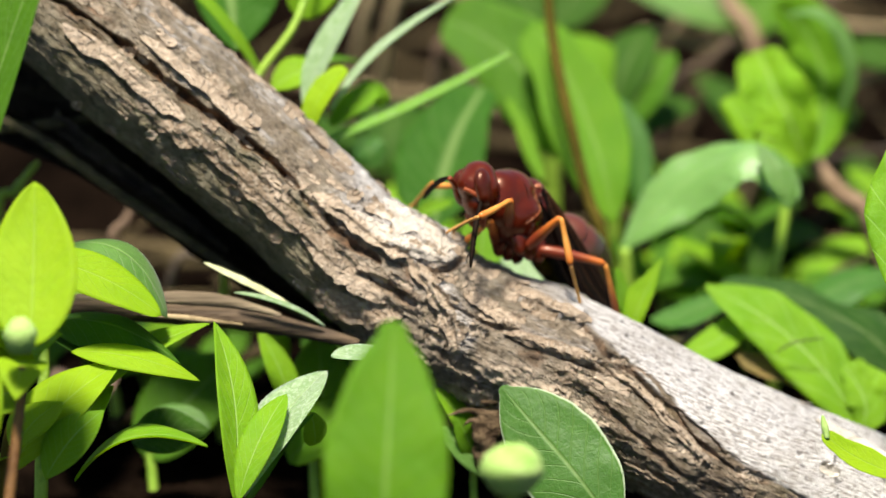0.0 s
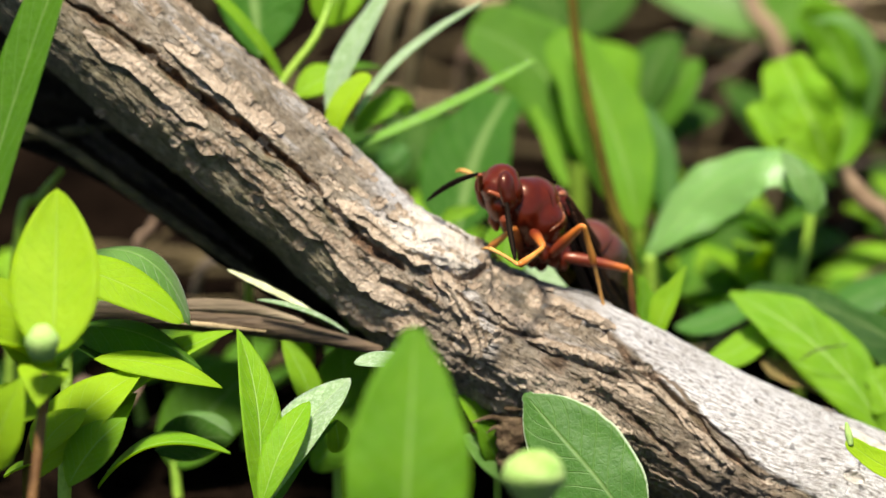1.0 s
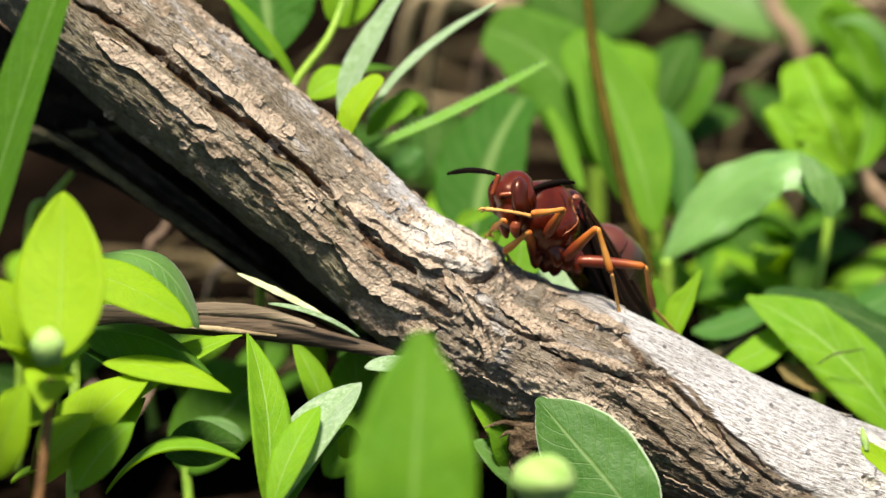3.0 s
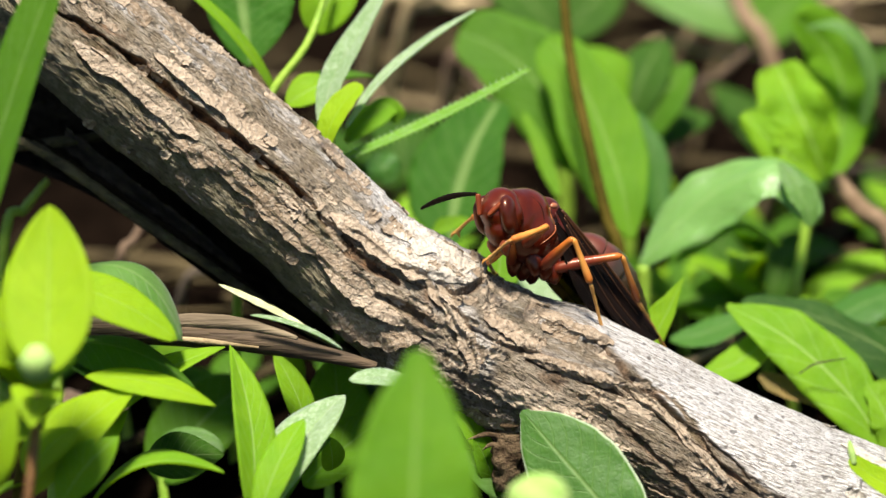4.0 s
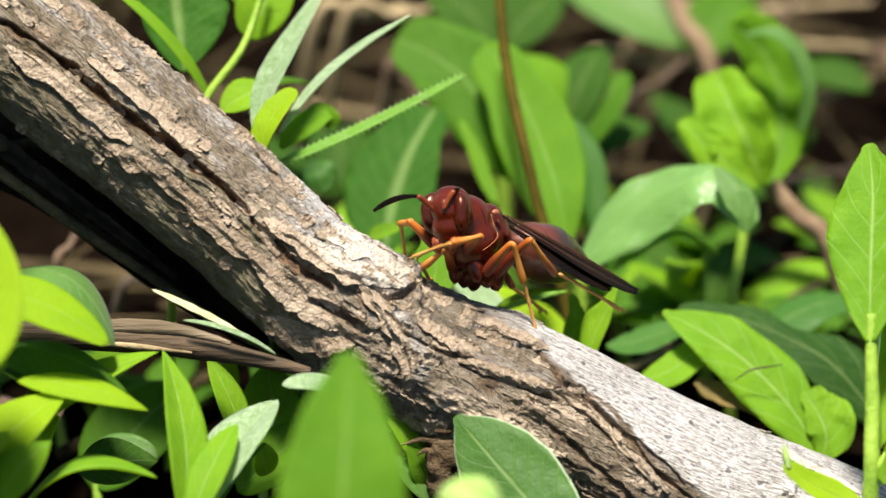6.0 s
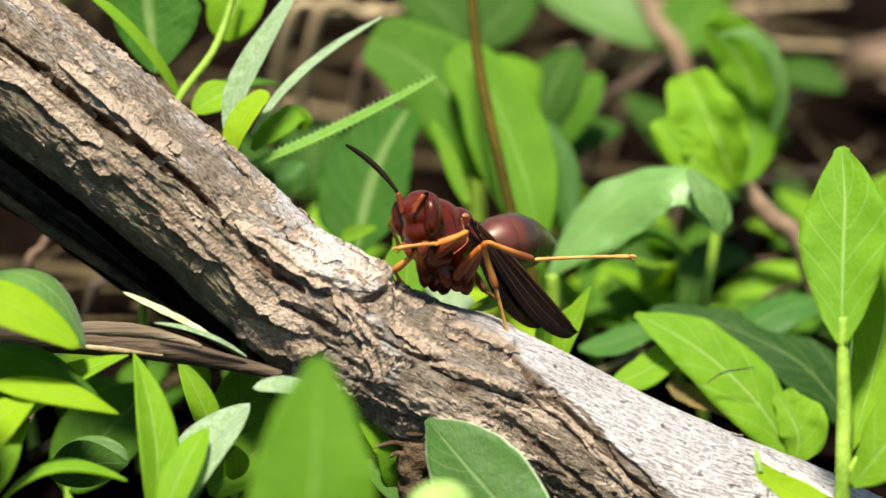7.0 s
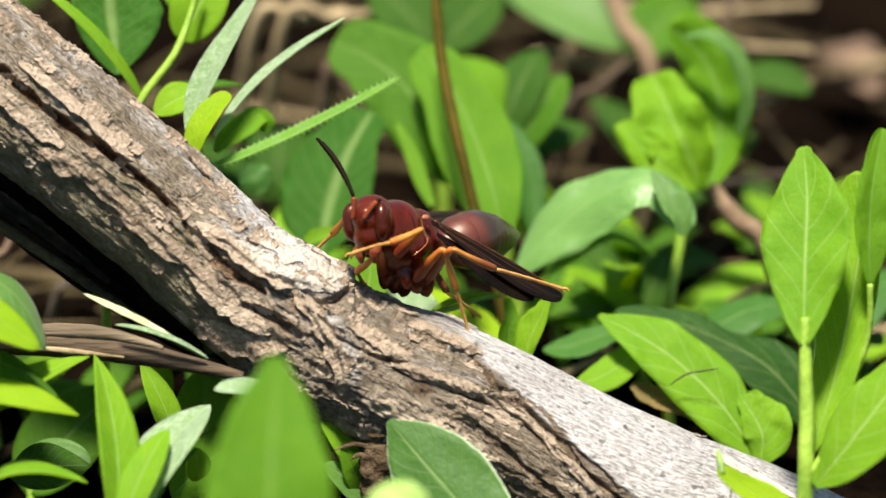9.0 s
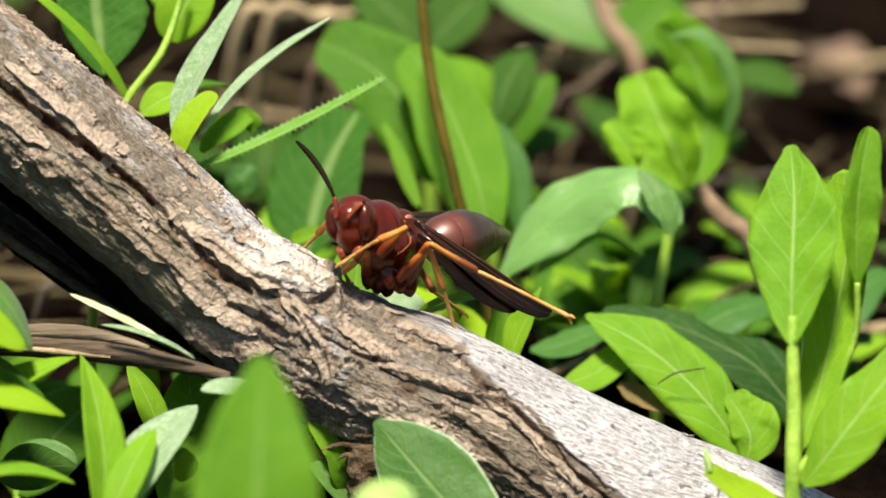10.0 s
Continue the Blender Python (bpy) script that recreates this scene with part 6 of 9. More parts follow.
def wing_bm(length, width, tip=0.68, thick=0.05):
    """A smoky wing: stiff straight fore edge along x, rounded hind edge on the -y side, lightly pleated."""
    bm = bmesh.new()
    nu, nv = 40, 14
    sheets = []
    for layer in (0, 1):
        sheets.append([[bm.verts.new((wing_point(length, width, tip, i / nu, j / nv) - Vector((0, 0, layer * thick))) * MM) for j in range(nv + 1)] for i in range(nu + 1)])
    for layer, rows in enumerate(sheets):
        for a, b in zip(rows, rows[1:]):
            for j in range(nv):
                f = (a[j], b[j], b[j + 1], a[j + 1])
                bm.faces.new(f if layer else f[::-1])
    top, low = sheets
    for i in range(nu):
        bm.faces.new((top[i][0], top[i + 1][0], low[i + 1][0], low[i][0]))
        bm.faces.new((top[i][nv], low[i][nv], low[i + 1][nv], top[i + 1][nv]))
    bmesh.ops.recalc_face_normals(bm, faces=bm.faces)
    return bm


def wing_veins(wing, length, width, tip):
    """The thick brown fore edge and the long veins of a wing."""
    lines = [("costa", 0.0, 0.0, 0.02, 0.93, 0.15), ("vein", 0.16, 0.22, 0.05, 0.80, 0.07), ("vein", 0.42, 0.50, 0.06, 0.86, 0.06), ("vein", 0.68, 0.80, 0.10, 0.80, 0.05)]
    for name, f0, f1, s0, s1, r in lines:
        path = [wing_point(length, width, tip, s0 + (s1 - s0) * q / 6, f0 + (f1 - f0) * q / 6) * MM for q in range(7)]
        limb(name, tube_bm(path, [r, r * 0.9, r * 0.5], 6, 24), VEIN, wing, label="brown stiff fore edge of the wing" if name == "costa" else "")


def build_wasp():
    wasp = thing("wasp", V(6.8, 2.0, 0.7), "dark red paper wasp with orange legs preening on the branch", "wasp")
    body = limb("thorax", blob_bm([
        (1.0, 0, 0.70, 2.5, 2.35, 2.22), (2.3, 0, -0.3, 1.9, 2.15, 2.3), (-0.1, 0, -1.1, 2.6, 2.5, 2.5), (-1.6, 0, 1.0, 1.5, 1.75, 1.7),
        (-2.3, 0, -0.3, 2.0, 2.0, 2.1), (3.2, 0, 0.2, 1.1, 1.2, 1.2), (2.5, 0, 0.85, 1.6, 1.85, 1.50), (0.2, 1.1, -1.0, 2.0, 1.75, 1.9), (0.2, -1.1, -1.0, 2.0, 1.75, 1.9)], 72, 48, 13.0, 0.006), RED, wasp)
    body.matrix_basis = pose(0, 0, 0, 17.0, -26.7, -139.8)
    skin = [v.co.copy() for v in body.data.vertices]

    def on_skin(d):
        d = Vector(d).normalized()
        return max(skin, key=lambda c: c.normalized().dot(d)) * 1.004

    for side in (1, -1):
        for name, way, r, mat, label in (
                ("collar_rim", ((-0.2, 2.3, 1.5), (-0.55, 2.7, 0.6), (-0.5, 2.8, -0.4), (0.1, 2.7, -1.4), (0.8, 2.3, -2.0)), 0.06, PALE_SPOT, "thin pale rim behind the collar"),
                ("seam", ((1.9, 1.6, 1.9), (1.3, 2.1, 1.3), (0.9, 2.5, 0.3), (1.0, 2.5, -0.9)), 0.055, SEAM, "dark seam in the thorax plates"),
                ("seam", ((-1.3, 1.0, 2.0), (-1.4, 1.9, 1.2), (-1.5, 2.2, 0.0), (-1.2, 2.3, -1.4)), 0.055, SEAM, "dark seam in the thorax plates")):
            limb(name, tube_bm([on_skin((x, side * y, z)) for x, y, z in way], [r * 0.6, r, r, r * 0.5], 6, 20), mat, body, label=label)
        ob = limb("tegula", blob_bm([(0, 0, 0, 0.42, 0.22, 0.28), (0.22, 0, -0.08, 0.26, 0.18, 0.18)], 16, 10), TEGULA, body, label="small pale wing-root scale")
        ob.matrix_basis = pose(-0.0003, side * 0.00235, 0.0016)
        for x, r in ((0.1, 0.95), (-1.1, 1.1), (-2.3, 1.15)):
            ob = limb("coxa", blob_bm([(0, 0, 0, r * 0.85, r * 0.8, r * 1.25), (0.1, 0, -0.6, r * 0.6, r * 0.6, r)], 24, 16), RED, body)
            ob.matrix_basis = pose(x * MM, side * 0.00115, -0.0034, side * 12, 18, 0)
    head = limb("head", blob_bm([
        (-0.1, 0, 0.15, 1.55, 2.18, 2.15), (0.75, 0, 0.55, 1.15, 1.35, 1.40), (0.85, 0, -0.9, 1.15, 1.40, 1.35), (0.85, 0, -1.75, 0.95, 1.10, 0.75), (-0.5, 0, 1.15, 1.25, 1.75, 1.30)], 64, 44, 16.0, 0.004), FACE, wasp, "head")
    for side in (1, -1):
        ob = limb("eye", blob_bm([(0, 0, 0.30, 1.30, 0.80, 1.50), (0.15, 0, -0.55, 1.25, 0.76, 1.30)], 40, 28, 10.0), EYE, head, label="large dark kidney-shaped compound eye")
        ob.matrix_basis = pose(0.00026, side * 0.00130, 0.00028, side * -6, 0, side * 30)
        ob = limb("mandible", limb_bm(1.6, [0.45, 0.55, 0.42, 0.15], 0.15), JAW, head)
        ob.matrix_basis = pose(0.0011, side * 0.0010, -0.0017, 0, 70, side * -40)
    for y, z in ((0, 1.95), (0.35, 2.08), (-0.35, 2.08)):
        ob = limb("ocellus", blob_bm([(0, 0, 0, 0.17, 0.17, 0.17)], 12, 8), FLAGELLUM, head, label="black simple eye on the crown")
        ob.matrix_basis = pose(0.0004 if y == 0 else 0.0001, y * MM, z * MM)
    # abdomen: a waist and bell, then overlapping rings
    bell = [(-0.1, 0.42), (0.35, 0.40), (0.8, 0.62), (1.4, 1.22), (2.1, 1.90), (2.8, 2.28), (3.3, 2.44), (3.42, 2.44), (3.45, 2.2)]
    abdomen = limb("abdomen", turned_bm(bell, 32, 0.96), BELLY_RED, wasp, "abdomen", "red-brown waisted abdomen with dark hind rings")
    outline = ((3.2, 2.05), (4.6, 2.38), (5.8, 2.42), (6.6, 2.32), (7.6, 2.10), (8.6, 1.78), (9.6, 1.42), (10.6, 1.02), (11.6, 0.58), (12.5, 0.12))

    def girth(x):
        return float(np.interp(x, [o[0] for o in outline], [o[1] for o in outline]))

    for a, b, mat in ((3.3, 6.1, BELLY_RING), (6.0, 7.9, BELLY_DARK), (7.8, 9.3, BELLY_DARK), (9.2, 10.6, BELLY_DARK), (10.5, 12.6, BELLY_DARK)):
        xs = [a + (b - a) * i / 8 for i in range(9)]
        prof = [(x, 1.16 * girth(x) * (0.955 + 0.05 * i / 8)) for i, x in enumerate(xs)]
        prof += [(b + 0.03, 1.16 * girth(b) * 0.99), (b + 0.02, 1.16 * girth(b) * 0.9)]
        limb("segment", turned_bm(prof, 32, 0.96), mat, abdomen)
    for side in ("left", "right"):
        w = limb("wing", wing_bm(15.9, 3.0, 0.66), WING, wasp, side + "_wing", "narrow folded smoky brown wing")
        wing_veins(w, 15.9, 3.0, 0.66)
        ob = limb("hind_wing", wing_bm(11.8, 2.7, 0.6), HIND_WING, w, label="thin see-through smoky hind wing")
        ob.matrix_basis = pose(0.0008, -0.0009, -0.0003, 5, 0, -4)
        limb("scape", limb_bm(1.95, [0.20, 0.24, 0.26, 0.24], 0.05), SCAPE, wasp, side + "_scape")
        limb("flagellum", limb_bm(6.95, [0.15, 0.19, 0.24, 0.26, 0.25, 0.22, 0.12], 0.42, 10, 44, 11, 0.10), FLAGELLUM, wasp, side + "_flagellum", "black beaded feeler")
        for pair, lengths, thick in (("fore", (4.3, 4.1, 4.6), 1.0), ("middle", (5.0, 4.4 if side == "left" else 3.6, 5.9 if side == "left" else 4.6), 1.0), ("hind", (6.3, 5.2, 9.0) if side == "left" else (5.0, 4.9, 6.6), 1.05)):
            dark = pair == "hind"
            limb("femur", limb_bm(lengths[0], [0.40 * thick, 0.54 * thick, 0.52 * thick, 0.42 * thick, 0.36 * thick, 0.31], 0.08), FEMUR_DARK if dark else FEMUR, wasp, side + "_" + pair + "_femur")
            limb("tibia", limb_bm(lengths[1], [0.24, 0.23, 0.26, 0.31, 0.35, 0.31], -0.06), TIBIA_DARK if dark else TIBIA, wasp, side + "_" + pair + "_tibia")
            tarsus = limb("tarsus", limb_bm(lengths[2], [0.18, 0.16, 0.15, 0.15, 0.17, 0.22], 0.10, 10, 40, 5), TARSUS, wasp, side + "_" + pair + "_tarsus")
            for q in (1, -1):
                claw = limb("claw", limb_bm(0.75, [0.16, 0.13, 0.05], 0.12, 8, 6), TARSUS, tarsus)
                claw.matrix_basis = pose((lengths[2] - 0.12) * MM, q * 0.0001, 0, 0, 25, q * 28)
    return wasp


WING = wing_material("smoky_wing", 0.92)
HIND_WING = wing_material("hind_wing", 0.80)
wasp = build_wasp()


# ---- movement ----
def motions():
    """The wasp's body sways; its head, abdomen, wings, feelers and leg joints move as it preens."""
    walk(wasp, [
        (0.0, pose(0.00696, 0.00013, 0.02924)),
        (0.5, pose(0.00704, 0.00007, 0.02908)),
        (1.0, pose(0.00701, 0.00012, 0.02921)),
        (1.5, pose(0.00691, 0.00013, 0.02922)),
        (2.0, pose(0.00714, 0.00012, 0.02921)),
        (3.5, pose(0.00681, 0.00008, 0.02910)),
        (4.0, pose(0.00651, 0.00016, 0.02930)),
        (4.3, pose(0.00641, 0.00011, 0.02919)),
        (4.5, pose(0.00655, 0.00012, 0.02920)),
        (4.8, pose(0.00676, 0.00011, 0.02918)),
        (5.0, pose(0.00660, 0.00008, 0.02909)),
        (5.5, pose(0.00727, 0.00013, 0.02922)),
        (6.8, pose(0.00701, 0.00006, 0.02905)),
        (7.0, pose(0.00704, 0.00007, 0.02907)),
        (7.2, pose(0.00698, 0.00006, 0.02905)),
        (7.5, pose(0.00702, 0.00009, 0.02912)),
        (8.0, pose(0.00692, 0.00007, 0.02908)),
        (8.3, pose(0.00680, 0.00003, 0.02897)),
        (8.5, pose(0.00687, 0.00005, 0.02902)),
        (8.6, pose(0.00680, 0.00003, 0.02898)),
        (8.8, pose(0.00661, 0.00002, 0.02894)),
        (9.0, pose(0.00685, 0.00005, 0.02902)),
        (9.5, pose(0.00676, 0.00006, 0.02905)),
        (10.0, pose(0.00654, 0.00003, 0.02899)),
    ])
    walk(PARTS["head"], [
        (0.0, pose(-0.00323, -0.00245, 0.00234, 17.6, 10.6, -137.2)), (0.5, pose(-0.00315, -0.00233, 0.00264, 17.6, 10.6, -137.2)),
        (1.0, pose(-0.00331, -0.00230, 0.00271, 17.2, 10.2, -135.6)), (1.5, pose(-0.00320, -0.00234, 0.00262, 17.3, 9.0, -136.7)),
        (2.0, pose(-0.00338, -0.00228, 0.00276, 17.8, 8.4, -139.0)), (3.5, pose(-0.00311, -0.00254, 0.00210, 16.5, 2.6, -136.3)),
        (4.0, pose(-0.00254, -0.00270, 0.00172, 16.1, 9.1, -132.0)), (4.3, pose(-0.00280, -0.00274, 0.00161, 15.5, 13.4, -128.2)),
        (4.5, pose(-0.00238, -0.00272, 0.00166, 14.8, 9.8, -127.6)), (4.8, pose(-0.00254, -0.00269, 0.00174, 13.2, 6.9, -123.7)),
        (5.0, pose(-0.00192, -0.00256, 0.00205, 12.2, 3.9, -121.5)), (5.5, pose(-0.00208, -0.00243, 0.00239, 10.1, -5.0, -117.0)),
        (6.8, pose(-0.00177, -0.00245, 0.00232, 11.2, -4.5, -120.1)), (7.0, pose(-0.00191, -0.00245, 0.00233, 11.2, -4.5, -120.1)),
        (7.2, pose(-0.00241, -0.00247, 0.00228, 11.2, -4.5, -120.1)), (7.5, pose(-0.00264, -0.00249, 0.00224, 11.2, -4.5, -120.1)),
        (8.0, pose(-0.00241, -0.00249, 0.00224, 10.7, -4.8, -118.8)), (8.3, pose(-0.00233, -0.00248, 0.00227, 11.3, -2.7, -120.0)),
        (8.5, pose(-0.00262, -0.00255, 0.00209, 11.3, -2.7, -120.0)), (8.6, pose(-0.00273, -0.00253, 0.00213, 11.3, -2.7, -120.0)),
        (8.8, pose(-0.00266, -0.00253, 0.00212, 11.3, -2.7, -120.0)), (9.0, pose(-0.00266, -0.00255, 0.00209, 11.3, -2.7, -120.0)),
        (9.5, pose(-0.00273, -0.00256, 0.00205, 11.3, -2.7, -120.0)), (10.0, pose(-0.00266, -0.00255, 0.00210, 10.8, -2.9, -118.8)),
    ])
    walk(PARTS["abdomen"], [
        (0.0, pose(0.00288, 0.00247, -0.00180, -25.9, 55.3, 28.7)), (0.5, pose(0.00288, 0.00247, -0.00180, -23.7, 53.0, 32.6)),
        (1.0, pose(0.00288, 0.00247, -0.00180, -22.8, 54.7, 36.5)), (1.5, pose(0.00288, 0.00247, -0.00180, -28.1, 53.7, 20.8)),
        (2.0, pose(0.00288, 0.00247, -0.00180, -25.9, 55.2, 28.6)), (3.5, pose(0.00288, 0.00247, -0.00180, -22.9, 54.1, 35.6)),
        (4.0, pose(0.00288, 0.00247, -0.00180, -30.2, 49.8, 7.8)), (4.3, pose(0.00288, 0.00247, -0.00180, -19.5, 46.3, 39.7)),
        (4.5, pose(0.00288, 0.00247, -0.00180, -19.2, 40.0, 37.4)), (4.8, pose(0.00288, 0.00247, -0.00180, -21.6, 39.6, 28.7)),
        (5.0, pose(0.00288, 0.00247, -0.00180, -18.5, 37.8, 38.6)), (5.5, pose(0.00288, 0.00247, -0.00180, -19.3, 35.3, 34.7)),
        (6.8, pose(0.00288, 0.00247, -0.00180, -12.7, 18.7, 54.2)), (7.0, pose(0.00288, 0.00247, -0.00180, -13.5, 18.1, 51.4)),
        (7.2, pose(0.00288, 0.00247, -0.00180, -13.2, 27.0, 53.0)), (7.5, pose(0.00288, 0.00247, -0.00180, -12.5, 32.8, 55.8)),
        (8.0, pose(0.00288, 0.00247, -0.00180, -19.2, 46.1, 40.6)), (8.3, pose(0.00288, 0.00247, -0.00180, -24.5, 50.7, 28.2)),
        (8.5, pose(0.00288, 0.00247, -0.00180, -16.0, 42.2, 48.1)), (8.6, pose(0.00288, 0.00247, -0.00180, -13.9, 30.6, 51.1)),
        (8.8, pose(0.00288, 0.00247, -0.00180, -13.6, 14.0, 51.2)), (9.0, pose(0.00288, 0.00247, -0.00180, -13.5, 13.5, 51.3)),
        (9.5, pose(0.00288, 0.00247, -0.00180, -12.3, 30.5, 56.1)), (10.0, pose(0.00288, 0.00247, -0.00180, -14.6, 12.4, 47.6)),
    ])
    walk(PARTS["left_wing"], [
        (0.0, pose(0.00259, -0.00068, 0.00173, 63.4, 58.8, 26.9)), (0.5, pose(0.00259, -0.00068, 0.00173, 65.5, 58.3, 30.6)),
        (1.0, pose(0.00259, -0.00068, 0.00173, 70.1, 58.5, 37.3)), (1.5, pose(0.00259, -0.00068, 0.00173, 60.0, 57.4, 23.0)),
        (2.0, pose(0.00259, -0.00068, 0.00173, 64.7, 59.3, 28.1)), (3.5, pose(0.00259, -0.00068, 0.00173, 67.4, 58.8, 33.0)),
        (4.0, pose(0.00259, -0.00068, 0.00173, 48.1, 54.2, 6.4)), (4.3, pose(0.00259, -0.00068, 0.00173, 10.4, 33.7, 19.4)),
        (4.5, pose(0.00259, -0.00068, 0.00173, 10.4, 33.8, 20.6)), (4.8, pose(0.00259, -0.00068, 0.00173, 10.6, 35.2, 22.7)),
        (5.0, pose(0.00259, -0.00068, 0.00173, 10.3, 33.0, 21.1)), (5.5, pose(0.00259, -0.00068, 0.00173, 10.3, 32.7, 20.2)),
        (6.8, pose(0.00259, -0.00068, 0.00173, 31.6, 44.1, 20.8)), (7.0, pose(0.00259, -0.00068, 0.00173, 52.5, 49.9, 17.9)),
        (7.2, pose(0.00259, -0.00068, 0.00173, 51.2, 45.7, 19.2)), (7.5, pose(0.00259, -0.00068, 0.00173, 52.9, 48.0, 20.5)),
        (8.0, pose(0.00259, -0.00068, 0.00173, 63.1, 56.4, 29.2)), (8.3, pose(0.00259, -0.00068, 0.00173, 63.3, 57.5, 28.3)),
        (8.5, pose(0.00259, -0.00068, 0.00173, 28.7, 38.1, 17.8)), (8.6, pose(0.00259, -0.00068, 0.00173, 47.4, 8.5, -3.4)),
        (8.8, pose(0.00259, -0.00068, 0.00173, 26.6, 31.7, 22.4)), (9.0, pose(0.00259, -0.00068, 0.00173, 27.5, 34.6, 23.6)),
        (9.5, pose(0.00259, -0.00068, 0.00173, 28.2, 36.3, 25.0)), (10.0, pose(0.00259, -0.00068, 0.00173, 27.8, 37.1, 11.7)),
    ])
    walk(PARTS["right_wing"], [
        (0.0, pose(-0.00113, 0.00270, 0.00042, 47.4, 47.7, 19.6)), (0.5, pose(-0.00113, 0.00270, 0.00042, 46.8, 47.0, 21.7)),
        (1.0, pose(-0.00113, 0.00270, 0.00042, 48.8, 48.6, 25.1)), (1.5, pose(-0.00113, 0.00270, 0.00042, 46.7, 47.7, 13.9)),
        (2.0, pose(-0.00113, 0.00270, 0.00042, 48.7, 48.8, 21.4)), (3.5, pose(-0.00113, 0.00270, 0.00042, 49.4, 49.2, 23.5)),
        (4.0, pose(-0.00113, 0.00270, 0.00042, 44.3, 45.6, 10.2)), (4.3, pose(-0.00113, 0.00270, 0.00042, 17.8, 23.4, 54.6)),
        (4.5, pose(-0.00113, 0.00270, 0.00042, 18.1, 23.0, 54.0)), (4.8, pose(-0.00113, 0.00270, 0.00042, 17.7, 23.0, 54.7)),
        (5.0, pose(-0.00113, 0.00270, 0.00042, 18.2, 22.9, 53.7)), (5.5, pose(-0.00113, 0.00270, 0.00042, 16.7, 22.2, 55.9)),
        (6.8, pose(-0.00113, 0.00270, 0.00042, 8.9, 21.2, 66.5)), (7.0, pose(-0.00113, 0.00270, 0.00042, 9.8, 21.6, 65.4)),
        (7.2, pose(-0.00113, 0.00270, 0.00042, 13.1, 25.7, 62.5)), (7.5, pose(-0.00113, 0.00270, 0.00042, 17.1, 28.9, 58.8)),
        (8.0, pose(-0.00113, 0.00270, 0.00042, 25.0, 35.5, 53.6)), (8.3, pose(-0.00113, 0.00270, 0.00042, 13.4, 21.9, 60.5)),
        (8.5, pose(-0.00113, 0.00270, 0.00042, 13.4, 20.1, 59.9)), (8.6, pose(-0.00113, 0.00270, 0.00042, 11.7, 15.8, 60.9)),
        (8.8, pose(-0.00113, 0.00270, 0.00042, 10.3, 14.0, 62.6)), (9.0, pose(-0.00113, 0.00270, 0.00042, 10.0, 15.5, 63.5)),
        (9.5, pose(-0.00113, 0.00270, 0.00042, 10.8, 17.7, 62.9)), (10.0, pose(-0.00113, 0.00270, 0.00042, 10.7, 15.7, 62.5)),
    ])
    walk(PARTS["right_scape"], [
        (0.0, pose(-0.00528, -0.00325, 0.00270, 12.1, -49.5, -119.2)), (0.5, pose(-0.00521, -0.00313, 0.00300, 136.5, -77.7, 112.8)),
        (1.0, pose(-0.00534, -0.00316, 0.00310, -31.3, -76.4, -79.2)), (1.5, pose(-0.00525, -0.00315, 0.00305, -160.2, -62.9, 52.2)),
        (2.0, pose(-0.00545, -0.00300, 0.00320, -156.9, -61.7, 48.5)), (3.5, pose(-0.00509, -0.00334, 0.00276, -157.1, -61.7, 48.7)),
        (4.0, pose(-0.00449, -0.00369, 0.00217, 154.5, -67.6, 101.5)), (4.3, pose(-0.00470, -0.00389, 0.00190, -6.2, -58.8, -95.8)),
        (4.5, pose(-0.00424, -0.00388, 0.00209, 18.1, -51.3, -125.1)), (4.8, pose(-0.00429, -0.00396, 0.00230, 16.9, -16.9, -123.0)),
        (5.0, pose(-0.00359, -0.00388, 0.00273, 23.6, -6.5, -155.0)), (5.5, pose(-0.00356, -0.00377, 0.00340, 23.1, -24.5, -153.2)),
        (6.8, pose(-0.00334, -0.00372, 0.00330, 77.4, -60.3, 135.0)), (7.0, pose(-0.00348, -0.00371, 0.00331, 89.7, -64.7, 121.1)),
        (7.2, pose(-0.00398, -0.00374, 0.00326, 118.0, -68.0, 90.4)), (7.5, pose(-0.00421, -0.00375, 0.00322, 124.7, -67.9, 83.2)),
        (8.0, pose(-0.00394, -0.00378, 0.00323, 116.9, -68.0, 91.5)), (8.3, pose(-0.00391, -0.00377, 0.00318, 111.6, -67.8, 97.3)),
        (8.5, pose(-0.00420, -0.00384, 0.00301, 123.2, -67.9, 84.7)), (8.6, pose(-0.00431, -0.00382, 0.00305, 125.0, -67.8, 82.8)),
        (8.8, pose(-0.00424, -0.00382, 0.00304, 119.4, -68.0, 88.8)), (9.0, pose(-0.00425, -0.00384, 0.00301, 123.6, -67.9, 84.3)),
        (9.5, pose(-0.00431, -0.00385, 0.00297, 111.7, -67.8, 97.2)), (10.0, pose(-0.00421, -0.00387, 0.00302, 107.4, -67.6, 101.8)),
    ])
